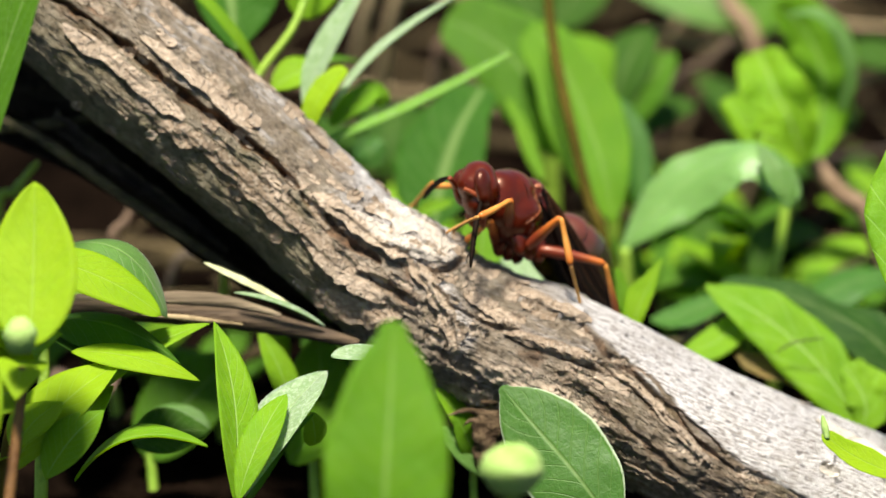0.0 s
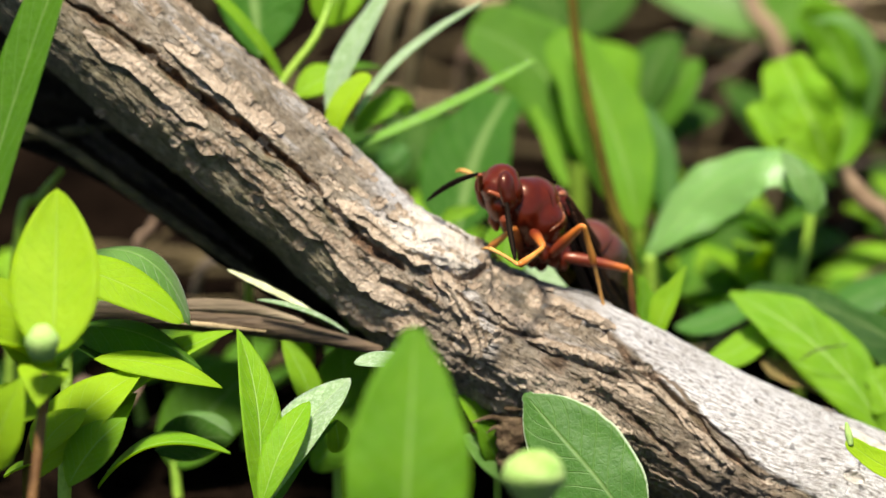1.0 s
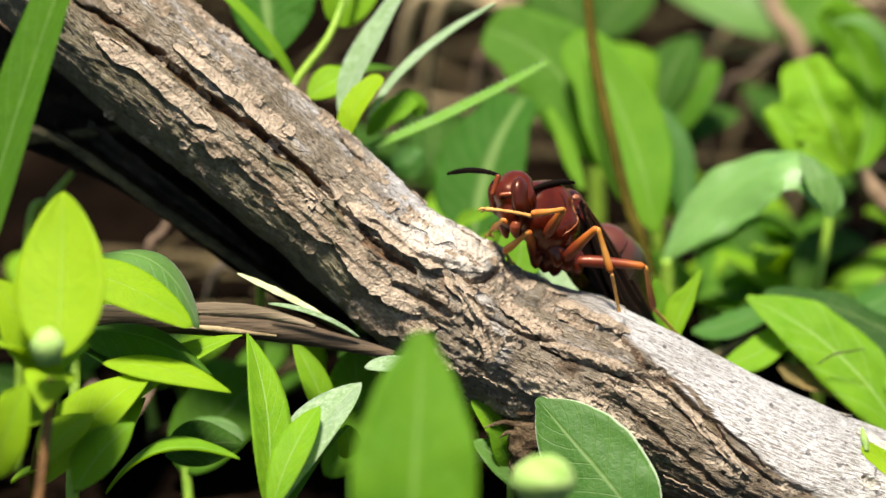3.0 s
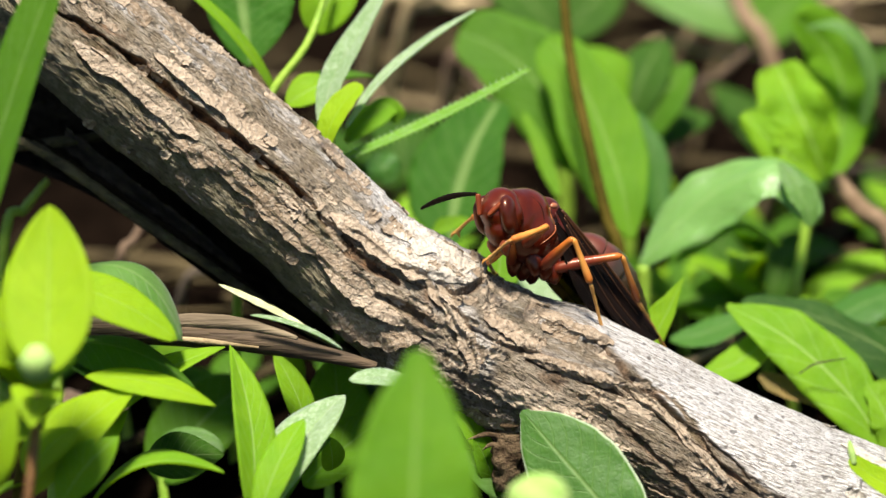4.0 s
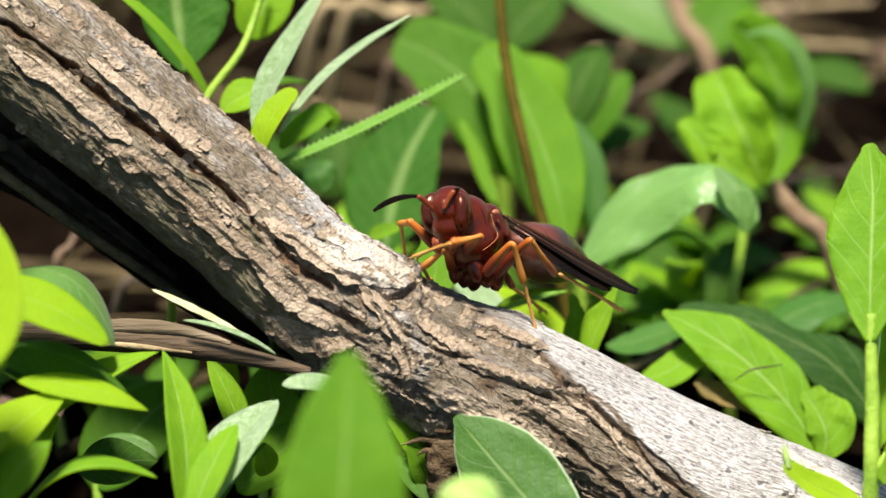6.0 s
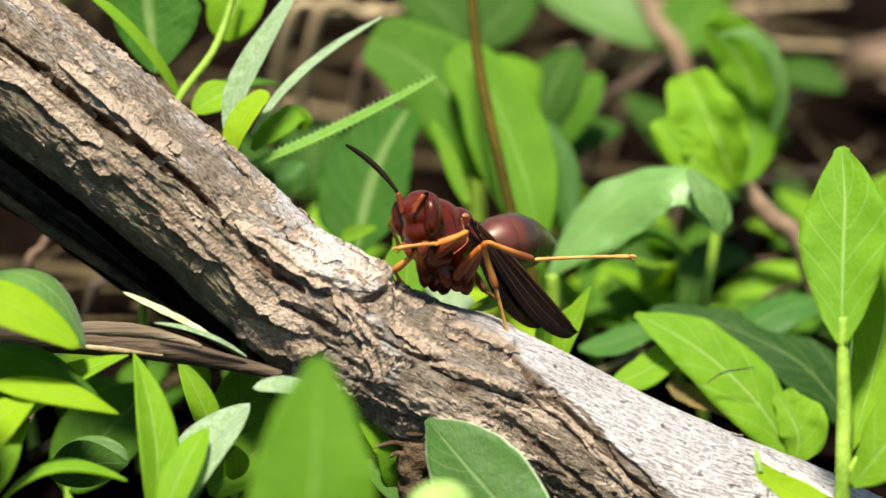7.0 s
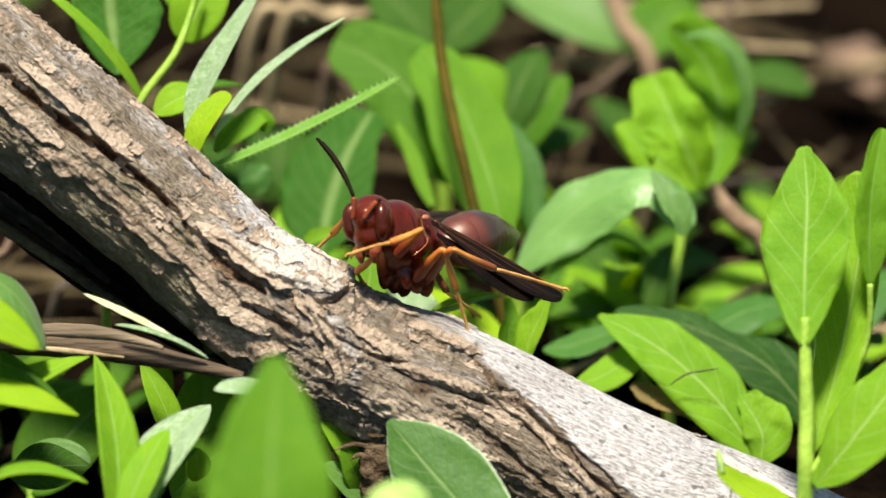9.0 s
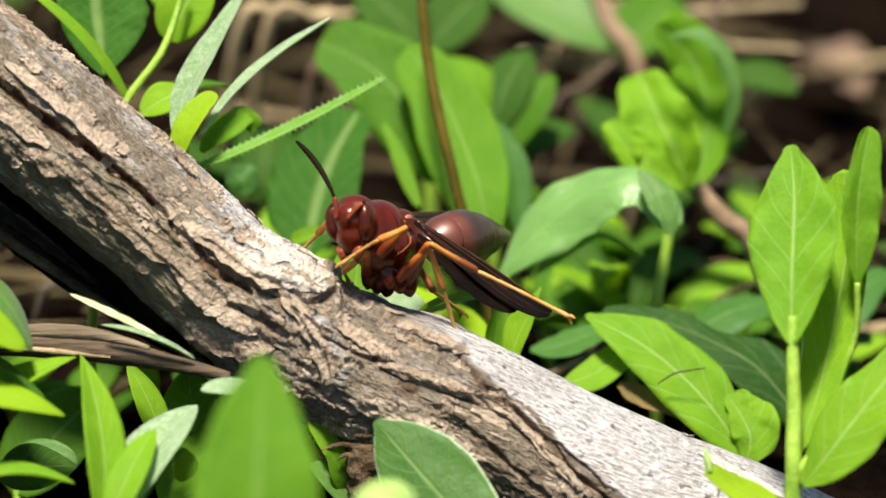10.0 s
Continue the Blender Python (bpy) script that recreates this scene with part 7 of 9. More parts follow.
    walk(PARTS["right_flagellum"], [
        (0.0, pose(-0.00589, -0.00433, 0.00415, 9.4, 35.3, 115.0)), (0.5, pose(-0.00537, -0.00276, 0.00486, 20.2, 38.9, 132.7)),
        (1.0, pose(-0.00525, -0.00360, 0.00495, 28.2, 33.2, 146.4)), (1.5, pose(-0.00472, -0.00246, 0.00474, 25.1, 20.2, 139.4)),
        (2.0, pose(-0.00486, -0.00233, 0.00487, 23.2, 6.4, 131.1)), (3.5, pose(-0.00450, -0.00266, 0.00444, 24.9, 16.2, 139.7)),
        (4.0, pose(-0.00464, -0.00298, 0.00393, 26.3, 24.6, 143.7)), (4.3, pose(-0.00480, -0.00487, 0.00353, 40.2, 69.9, 161.2)),
        (4.5, pose(-0.00493, -0.00485, 0.00357, 36.8, 51.3, 157.4)), (4.8, pose(-0.00528, -0.00549, 0.00286, 25.9, 40.6, 142.3)),
        (5.0, pose(-0.00530, -0.00468, 0.00295, 24.3, 44.6, 139.9)), (5.5, pose(-0.00511, -0.00455, 0.00419, 13.1, 46.5, 124.3)),
        (6.8, pose(-0.00400, -0.00305, 0.00495, 18.0, -18.6, 141.1)), (7.0, pose(-0.00390, -0.00302, 0.00502, 19.5, -24.4, 136.8)),
        (7.2, pose(-0.00398, -0.00302, 0.00502, 22.2, -36.1, 131.5)), (7.5, pose(-0.00413, -0.00304, 0.00498, 27.5, -37.7, 122.6)),
        (8.0, pose(-0.00396, -0.00307, 0.00499, 25.4, -37.9, 126.1)), (8.3, pose(-0.00400, -0.00306, 0.00494, 27.6, -37.2, 122.5)),
        (8.5, pose(-0.00413, -0.00313, 0.00477, 24.4, -37.3, 127.7)), (8.6, pose(-0.00422, -0.00311, 0.00481, 27.4, -33.7, 122.6)),
        (8.8, pose(-0.00423, -0.00311, 0.00480, 25.8, -33.2, 125.5)), (9.0, pose(-0.00417, -0.00313, 0.00477, 26.2, -33.0, 124.8)),
        (9.5, pose(-0.00440, -0.00314, 0.00473, 25.9, -33.3, 125.4)), (10.0, pose(-0.00436, -0.00316, 0.00478, 26.2, -29.8, 124.7)),
    ])
    walk(PARTS["left_scape"], [
        (0.0, pose(-0.00462, -0.00406, 0.00303, -24.8, 26.6, -11.7)), (0.5, pose(-0.00454, -0.00394, 0.00333, -22.3, 9.5, -3.9)),
        (1.0, pose(-0.00464, -0.00395, 0.00342, -23.9, 22.4, -9.6)), (1.5, pose(-0.00456, -0.00395, 0.00337, -23.9, 22.4, -9.6)),
        (2.0, pose(-0.00480, -0.00382, 0.00353, -22.5, 11.3, -4.6)), (3.5, pose(-0.00437, -0.00411, 0.00308, -22.8, -15.1, 6.3)),
        (4.0, pose(-0.00374, -0.00443, 0.00247, -28.3, -37.7, 18.2)), (4.3, pose(-0.00391, -0.00460, 0.00219, -29.9, -41.4, 20.8)),
        (4.5, pose(-0.00343, -0.00457, 0.00237, -28.8, -38.8, 19.0)), (4.8, pose(-0.00342, -0.00458, 0.00255, -28.9, -39.2, 19.2)),
        (5.0, pose(-0.00268, -0.00446, 0.00296, -35.3, -49.5, 28.3)), (5.5, pose(-0.00259, -0.00425, 0.00359, -38.6, -53.1, 32.6)),
        (6.8, pose(-0.00239, -0.00424, 0.00351, -42.4, -56.2, 37.2)), (7.0, pose(-0.00254, -0.00424, 0.00352, -40.1, -54.4, 34.4)),
        (7.2, pose(-0.00304, -0.00426, 0.00347, -33.5, -47.2, 25.9)), (7.5, pose(-0.00327, -0.00428, 0.00343, -31.2, -43.7, 22.7)),
        (8.0, pose(-0.00299, -0.00429, 0.00343, -37.7, -52.2, 31.4)), (8.3, pose(-0.00297, -0.00430, 0.00340, -36.1, -50.5, 29.3)),
        (8.5, pose(-0.00326, -0.00437, 0.00322, -38.0, -52.5, 31.8)), (8.6, pose(-0.00337, -0.00435, 0.00326, -36.0, -50.4, 29.2)),
        (8.8, pose(-0.00330, -0.00436, 0.00325, -34.7, -48.8, 27.5)), (9.0, pose(-0.00331, -0.00437, 0.00322, -34.3, -48.3, 27.0)),
        (9.5, pose(-0.00337, -0.00439, 0.00318, -32.0, -45.0, 23.9)), (10.0, pose(-0.00325, -0.00438, 0.00323, -30.4, -42.2, 21.5)),
    ])
    walk(PARTS["left_flagellum"], [
        (0.0, pose(-0.00295, -0.00440, 0.00218, 9.1, 41.6, -101.1)), (0.5, pose(-0.00267, -0.00407, 0.00302, 20.8, 44.7, -84.0)),
        (1.0, pose(-0.00291, -0.00424, 0.00269, 22.0, 29.5, -82.1)), (1.5, pose(-0.00283, -0.00424, 0.00265, 21.5, -10.4, -84.9)),
        (2.0, pose(-0.00294, -0.00397, 0.00316, 20.5, -12.8, -79.8)), (2.6, pose(-0.00276, -0.00394, 0.00336, 8.0, -14.0, -4.0)), (3.5, pose(-0.00255, -0.00391, 0.00357, 0.0, 29.0, 78.0)),
        (4.0, pose(-0.00231, -0.00396, 0.00363, 0.0, 29.0, 78.0)), (4.3, pose(-0.00258, -0.00409, 0.00345, 0.0, 24.0, 72.0)),
        (4.5, pose(-0.00203, -0.00408, 0.00356, 0.0, 13.0, 60.0)), (4.8, pose(-0.00203, -0.00409, 0.00375, 0.0, 27.0, 74.0)),
        (5.0, pose(-0.00160, -0.00387, 0.00441, 0.0, 29.0, 78.0)), (5.5, pose(-0.00163, -0.00363, 0.00511, 0.0, 29.0, 78.0)),
        (6.8, pose(-0.00155, -0.00361, 0.00509, 0.0, 29.0, 78.0)), (7.0, pose(-0.00163, -0.00362, 0.00506, 0.0, 29.0, 78.0)),
        (7.2, pose(-0.00188, -0.00370, 0.00486, 0.0, 29.0, 78.0)), (7.5, pose(-0.00200, -0.00375, 0.00474, 0.0, 29.0, 78.0)),
        (8.0, pose(-0.00200, -0.00368, 0.00493, 0.0, 29.0, 78.0)), (8.3, pose(-0.00192, -0.00371, 0.00486, 0.0, 29.0, 78.0)),
        (8.5, pose(-0.00228, -0.00376, 0.00473, 0.0, 29.0, 78.0)), (8.6, pose(-0.00231, -0.00376, 0.00472, 0.0, 29.0, 78.0)),
        (8.8, pose(-0.00219, -0.00378, 0.00469, 0.0, 29.0, 78.0)), (9.0, pose(-0.00218, -0.00379, 0.00464, 0.0, 29.0, 78.0)),
        (9.5, pose(-0.00214, -0.00384, 0.00453, 0.0, 29.0, 78.0)), (10.0, pose(-0.00194, -0.00387, 0.00451, 0.0, 29.0, 78.0)),
    ])
    walk(PARTS["left_fore_femur"], [
        (0.0, pose(-0.00056, -0.00327, -0.00081, -1.3, -52.9, -87.0)), (0.5, pose(-0.00056, -0.00327, -0.00081, -7.5, -19.4, -77.0)),
        (1.0, pose(-0.00056, -0.00327, -0.00081, -7.5, -2.7, -77.0)), (1.5, pose(-0.00056, -0.00327, -0.00081, -12.6, -40.8, -64.0)),
        (2.0, pose(-0.00056, -0.00327, -0.00081, -32.2, -64.1, -39.9)), (3.5, pose(-0.00056, -0.00327, -0.00081, -22.1, -44.8, -52.1)),
        (4.0, pose(-0.00056, -0.00327, -0.00081, -23.6, -41.3, -50.0)), (4.3, pose(-0.00056, -0.00327, -0.00081, -14.8, -46.8, -62.5)),
        (4.5, pose(-0.00056, -0.00327, -0.00081, -34.8, -45.2, -35.0)), (4.8, pose(-0.00056, -0.00327, -0.00081, -18.3, -46.7, -57.8)),
        (5.0, pose(-0.00056, -0.00327, -0.00081, -31.7, -48.3, -39.7)), (5.5, pose(-0.00056, -0.00327, -0.00081, -10.6, -42.1, -69.1)),
        (6.8, pose(-0.00056, -0.00327, -0.00081, -28.6, -37.8, -41.4)), (7.0, pose(-0.00056, -0.00327, -0.00081, -37.0, -42.1, -28.3)),
        (7.2, pose(-0.00056, -0.00327, -0.00081, -36.6, -47.2, -28.9)), (7.5, pose(-0.00056, -0.00327, -0.00081, -42.8, -46.6, -20.4)),
        (8.0, pose(-0.00056, -0.00327, -0.00081, -51.1, -43.2, -8.7)), (8.3, pose(-0.00056, -0.00327, -0.00081, -43.4, -49.4, -19.3)),
        (8.5, pose(-0.00056, -0.00327, -0.00081, -40.4, -44.5, -23.4)), (8.6, pose(-0.00056, -0.00327, -0.00081, -34.6, -34.4, -32.4)),
        (8.8, pose(-0.00056, -0.00327, -0.00081, -32.0, -52.2, -36.2)), (9.0, pose(-0.00056, -0.00327, -0.00081, -36.2, -49.2, -30.8)),
        (9.5, pose(-0.00056, -0.00327, -0.00081, -26.2, -55.7, -43.3)), (10.0, pose(-0.00056, -0.00327, -0.00081, -41.0, -50.1, -24.8)),
    ])
    walk(PARTS["left_fore_tibia"], [
        (0.0, pose(-0.00042, -0.00586, 0.00262, 15.9, 6.3, -132.5)), (0.5, pose(0.00035, -0.00722, 0.00062, 16.4, 8.1, -128.0)),
        (1.0, pose(0.00041, -0.00745, -0.00060, 17.1, 5.1, -122.4)), (1.5, pose(0.00087, -0.00619, 0.00201, 16.2, 7.9, -130.4)),
        (2.0, pose(0.00088, -0.00447, 0.00306, 16.5, 2.4, -126.8)), (3.5, pose(0.00131, -0.00567, 0.00223, 17.5, -11.2, -140.4)),
        (4.0, pose(0.00152, -0.00574, 0.00203, 17.7, 4.6, -142.5)), (4.3, pose(0.00080, -0.00588, 0.00233, 17.9, -1.4, -134.9)),
        (4.5, pose(0.00193, -0.00500, 0.00225, 10.8, 23.4, -169.9)), (4.8, pose(0.00101, -0.00576, 0.00232, 19.8, 4.4, -134.1)),
        (5.0, pose(0.00164, -0.00509, 0.00241, 18.1, 8.6, -149.2)), (5.5, pose(0.00058, -0.00625, 0.00208, 19.2, -3.2, -127.3)),
        (6.8, pose(0.00199, -0.00551, 0.00183, 20.0, -8.6, -135.0)), (7.0, pose(0.00225, -0.00478, 0.00208, 19.5, -1.3, -129.8)),
        (7.2, pose(0.00200, -0.00468, 0.00235, 19.5, 4.8, -129.8)), (7.5, pose(0.00221, -0.00429, 0.00232, 18.4, 11.7, -137.5)),
        (8.0, pose(0.00254, -0.00374, 0.00214, 19.0, 8.2, -133.9)), (8.3, pose(0.00209, -0.00419, 0.00246, 19.3, 7.6, -131.7)),
        (8.5, pose(0.00226, -0.00448, 0.00221, 19.2, -1.6, -134.0)), (8.6, pose(0.00244, -0.00517, 0.00162, 22.6, -26.7, -147.5)),
        (8.8, pose(0.00157, -0.00482, 0.00259, 18.1, 0.6, -128.3)), (9.0, pose(0.00185, -0.00470, 0.00245, 18.0, 2.1, -133.9)),
        (9.5, pose(0.00120, -0.00493, 0.00275, 17.7, 10.7, -136.9)), (10.0, pose(0.00195, -0.00442, 0.00249, 18.5, -1.3, -126.6)),
    ])
    walk(PARTS["left_fore_tarsus"], [
        (0.0, pose(-0.00318, -0.00886, 0.00218, 14.2, 32.6, 129.4)), (0.5, pose(-0.00215, -0.01042, 0.00004, 13.8, 9.4, 128.1)),
        (1.0, pose(-0.00178, -0.01090, -0.00097, 13.6, -1.7, 125.3)), (1.5, pose(-0.00176, -0.00928, 0.00144, 14.4, 39.8, 127.8)),
        (2.0, pose(-0.00157, -0.00775, 0.00289, 32.2, 16.2, 163.8)), (3.5, pose(-0.00178, -0.00824, 0.00302, 29.0, 2.7, 145.0)),
        (4.0, pose(-0.00172, -0.00823, 0.00170, 21.4, 41.0, 125.6)), (4.3, pose(-0.00209, -0.00878, 0.00243, 27.8, 20.2, 138.0)),
        (4.5, pose(-0.00178, -0.00566, 0.00062, 20.8, 40.3, 124.5)), (4.8, pose(-0.00183, -0.00870, 0.00201, 26.8, 30.1, 134.9)),
        (5.0, pose(-0.00184, -0.00716, 0.00180, 7.6, 32.2, 98.5)), (5.5, pose(-0.00190, -0.00950, 0.00231, 32.7, 35.3, 142.2)),
        (6.8, pose(-0.00087, -0.00838, 0.00244, 28.3, 16.4, 132.4)), (7.0, pose(-0.00037, -0.00793, 0.00217, 31.5, 18.8, 142.7)),
        (7.2, pose(-0.00062, -0.00781, 0.00201, 31.3, 17.0, 142.1)), (7.5, pose(-0.00074, -0.00701, 0.00149, 29.9, 16.5, 137.2)),
        (8.0, pose(-0.00027, -0.00666, 0.00155, 31.1, 15.1, 141.5)), (8.3, pose(-0.00062, -0.00722, 0.00191, 29.9, 37.7, 139.1)),
        (8.5, pose(-0.00059, -0.00743, 0.00232, 32.5, 20.8, 144.3)), (8.6, pose(-0.00065, -0.00713, 0.00347, 13.7, 26.9, 99.6)),
        (8.8, pose(-0.00097, -0.00804, 0.00255, 27.0, 23.1, 130.6)), (9.0, pose(-0.00099, -0.00765, 0.00230, 32.9, 25.8, 144.9)),
        (9.5, pose(-0.00173, -0.00768, 0.00199, 27.4, 35.2, 134.1)), (10.0, pose(-0.00050, -0.00771, 0.00258, 39.7, 38.7, 154.3)),
    ])
    walk(PARTS["right_fore_femur"], [
        (0.0, pose(-0.00271, -0.00133, -0.00159, 35.8, -50.2, 151.0)), (0.5, pose(-0.00271, -0.00133, -0.00159, -5.5, -40.3, -153.3)),
        (1.0, pose(-0.00271, -0.00133, -0.00159, -31.2, -49.2, -117.5)), (1.5, pose(-0.00271, -0.00133, -0.00159, 20.1, -65.5, -176.3)),
        (2.0, pose(-0.00271, -0.00133, -0.00159, 0.9, -59.2, -154.7)), (3.5, pose(-0.00271, -0.00133, -0.00159, -30.8, -36.7, -113.6)),
        (4.0, pose(-0.00271, -0.00133, -0.00159, -21.6, -63.0, -125.3)), (4.3, pose(-0.00271, -0.00133, -0.00159, 146.8, -66.0, 65.2)),
        (4.5, pose(-0.00271, -0.00133, -0.00159, 128.0, -67.9, 85.6)), (4.8, pose(-0.00271, -0.00133, -0.00159, 78.7, -57.9, 140.0)),
        (5.0, pose(-0.00271, -0.00133, -0.00159, 67.6, -47.5, 153.8)), (5.5, pose(-0.00271, -0.00133, -0.00159, 61.6, -36.3, 162.7)),
        (6.8, pose(-0.00271, -0.00133, -0.00159, 3.5, -63.7, -127.0)), (7.0, pose(-0.00271, -0.00133, -0.00159, 98.6, -61.7, 131.3)),
        (7.2, pose(-0.00271, -0.00133, -0.00159, 102.7, -63.3, 126.6)), (7.5, pose(-0.00271, -0.00133, -0.00159, 20.5, -53.6, -142.2)),
        (8.0, pose(-0.00271, -0.00133, -0.00159, 90.1, -58.9, 138.0)), (8.3, pose(-0.00271, -0.00133, -0.00159, 86.0, -56.2, 142.9)),
        (8.5, pose(-0.00271, -0.00133, -0.00159, 88.7, -58.0, 139.7)), (8.6, pose(-0.00271, -0.00133, -0.00159, 85.9, -56.2, 143.0)),
        (8.8, pose(-0.00271, -0.00133, -0.00159, 89.5, -58.5, 138.8)), (9.0, pose(-0.00271, -0.00133, -0.00159, 84.4, -55.0, 144.8)),
        (9.5, pose(-0.00271, -0.00133, -0.00159, 84.6, -55.1, 144.6)), (10.0, pose(-0.00271, -0.00133, -0.00159, 89.7, -58.6, 138.5)),
    ])
    walk(PARTS["right_fore_tibia"], [
        (0.0, pose(-0.00512, 0.00001, 0.00171, 14.0, 14.9, 130.4)), (0.5, pose(-0.00564, -0.00280, 0.00119, 14.9, 3.1, 135.9)),
        (1.0, pose(-0.00400, -0.00382, 0.00167, 18.9, -15.9, 101.8)), (1.5, pose(-0.00449, -0.00144, 0.00233, 20.7, 35.1, 111.6)),
        (2.0, pose(-0.00470, -0.00227, 0.00211, 19.8, 30.1, 109.9)), (3.5, pose(-0.00409, -0.00449, 0.00098, 17.5, 31.9, 105.4)),
        (4.0, pose(-0.00383, -0.00292, 0.00224, 19.4, 27.8, 109.3)), (4.3, pose(-0.00197, 0.00026, 0.00234, 18.6, -0.3, 106.3)),
        (4.5, pose(-0.00258, 0.00028, 0.00240, 20.9, 27.5, 115.5)), (4.8, pose(-0.00446, 0.00014, 0.00205, 17.3, 36.0, 108.7)),
        (5.0, pose(-0.00531, -0.00005, 0.00158, 19.6, 37.1, 112.5)), (5.5, pose(-0.00602, -0.00030, 0.00096, 23.2, 33.8, 118.8)),
        (6.8, pose(-0.00385, -0.00285, 0.00227, 10.8, 9.6, 86.7)), (7.0, pose(-0.00405, 0.00020, 0.00220, 16.5, 42.3, 99.2)),
        (7.2, pose(-0.00386, 0.00022, 0.00225, 26.3, 49.1, 112.8)), (7.5, pose(-0.00473, -0.00289, 0.00187, 17.8, -15.8, 88.3)),
        (8.0, pose(-0.00436, 0.00016, 0.00209, 25.2, 50.4, 108.9)), (8.3, pose(-0.00462, 0.00012, 0.00198, 30.2, 45.8, 115.5)),
        (8.5, pose(-0.00445, 0.00015, 0.00206, 40.5, 41.4, 130.5)), (8.6, pose(-0.00462, 0.00012, 0.00198, 38.3, 44.0, 127.3)),
        (8.8, pose(-0.00440, 0.00015, 0.00208, 37.2, 45.1, 125.6)), (9.0, pose(-0.00473, 0.00010, 0.00193, 33.3, 44.7, 120.1)),
        (9.5, pose(-0.00472, 0.00010, 0.00194, 34.7, 44.9, 122.1)), (10.0, pose(-0.00439, 0.00016, 0.00208, 36.3, 46.4, 124.4)),
    ])
    walk(PARTS["right_fore_tarsus"], [
        (0.0, pose(-0.00768, 0.00303, 0.00066, 10.9, 43.1, 117.6)), (0.5, pose(-0.00858, 0.00005, 0.00097, 9.1, 50.4, 115.2)),
        (1.0, pose(-0.00481, 0.00004, 0.00279, 11.0, 5.5, 118.8)), (1.5, pose(-0.00572, 0.00168, -0.00003, 11.6, 22.2, 121.6)),
        (2.0, pose(-0.00591, 0.00107, 0.00005, 4.8, 34.6, 107.4)), (3.5, pose(-0.00501, -0.00113, -0.00119, -0.7, 28.8, 97.0)),
        (4.0, pose(-0.00503, 0.00051, 0.00033, 9.0, 37.5, 114.6)), (4.3, pose(-0.00312, 0.00420, 0.00236, 9.8, -9.5, 117.7)),
        (4.5, pose(-0.00415, 0.00357, 0.00050, 9.4, 21.8, 114.3)), (4.8, pose(-0.00552, 0.00329, -0.00035, -19.3, 67.0, 77.0)),
        (5.0, pose(-0.00657, 0.00298, -0.00089, -26.3, 66.5, 69.3)), (5.5, pose(-0.00766, 0.00269, -0.00132, -19.3, 62.4, 77.1)),
        (6.8, pose(-0.00362, 0.00119, 0.00158, -16.4, 59.9, 80.4)), (7.0, pose(-0.00454, 0.00320, -0.00056, -17.2, 42.0, 79.4)),
        (7.2, pose(-0.00490, 0.00270, -0.00085, -1.2, 37.1, 104.2)), (7.5, pose(-0.00461, 0.00105, 0.00299, -6.2, 3.6, 90.6)),
        (8.0, pose(-0.00521, 0.00263, -0.00107, -4.1, 37.4, 96.4)), (8.3, pose(-0.00585, 0.00269, -0.00096, -1.6, 36.0, 100.5)),
        (8.5, pose(-0.00645, 0.00249, -0.00065, 17.0, 43.9, 129.0)), (8.6, pose(-0.00641, 0.00246, -0.00086, 21.7, 46.2, 135.7)),
        (8.8, pose(-0.00609, 0.00251, -0.00083, 25.1, 48.9, 140.3)), (9.0, pose(-0.00619, 0.00262, -0.00095, 27.5, 48.0, 143.5)),
        (9.5, pose(-0.00626, 0.00256, -0.00096, 28.6, 49.9, 145.0)), (10.0, pose(-0.00598, 0.00249, -0.00088, 28.5, 49.9, 144.9)),
    ])
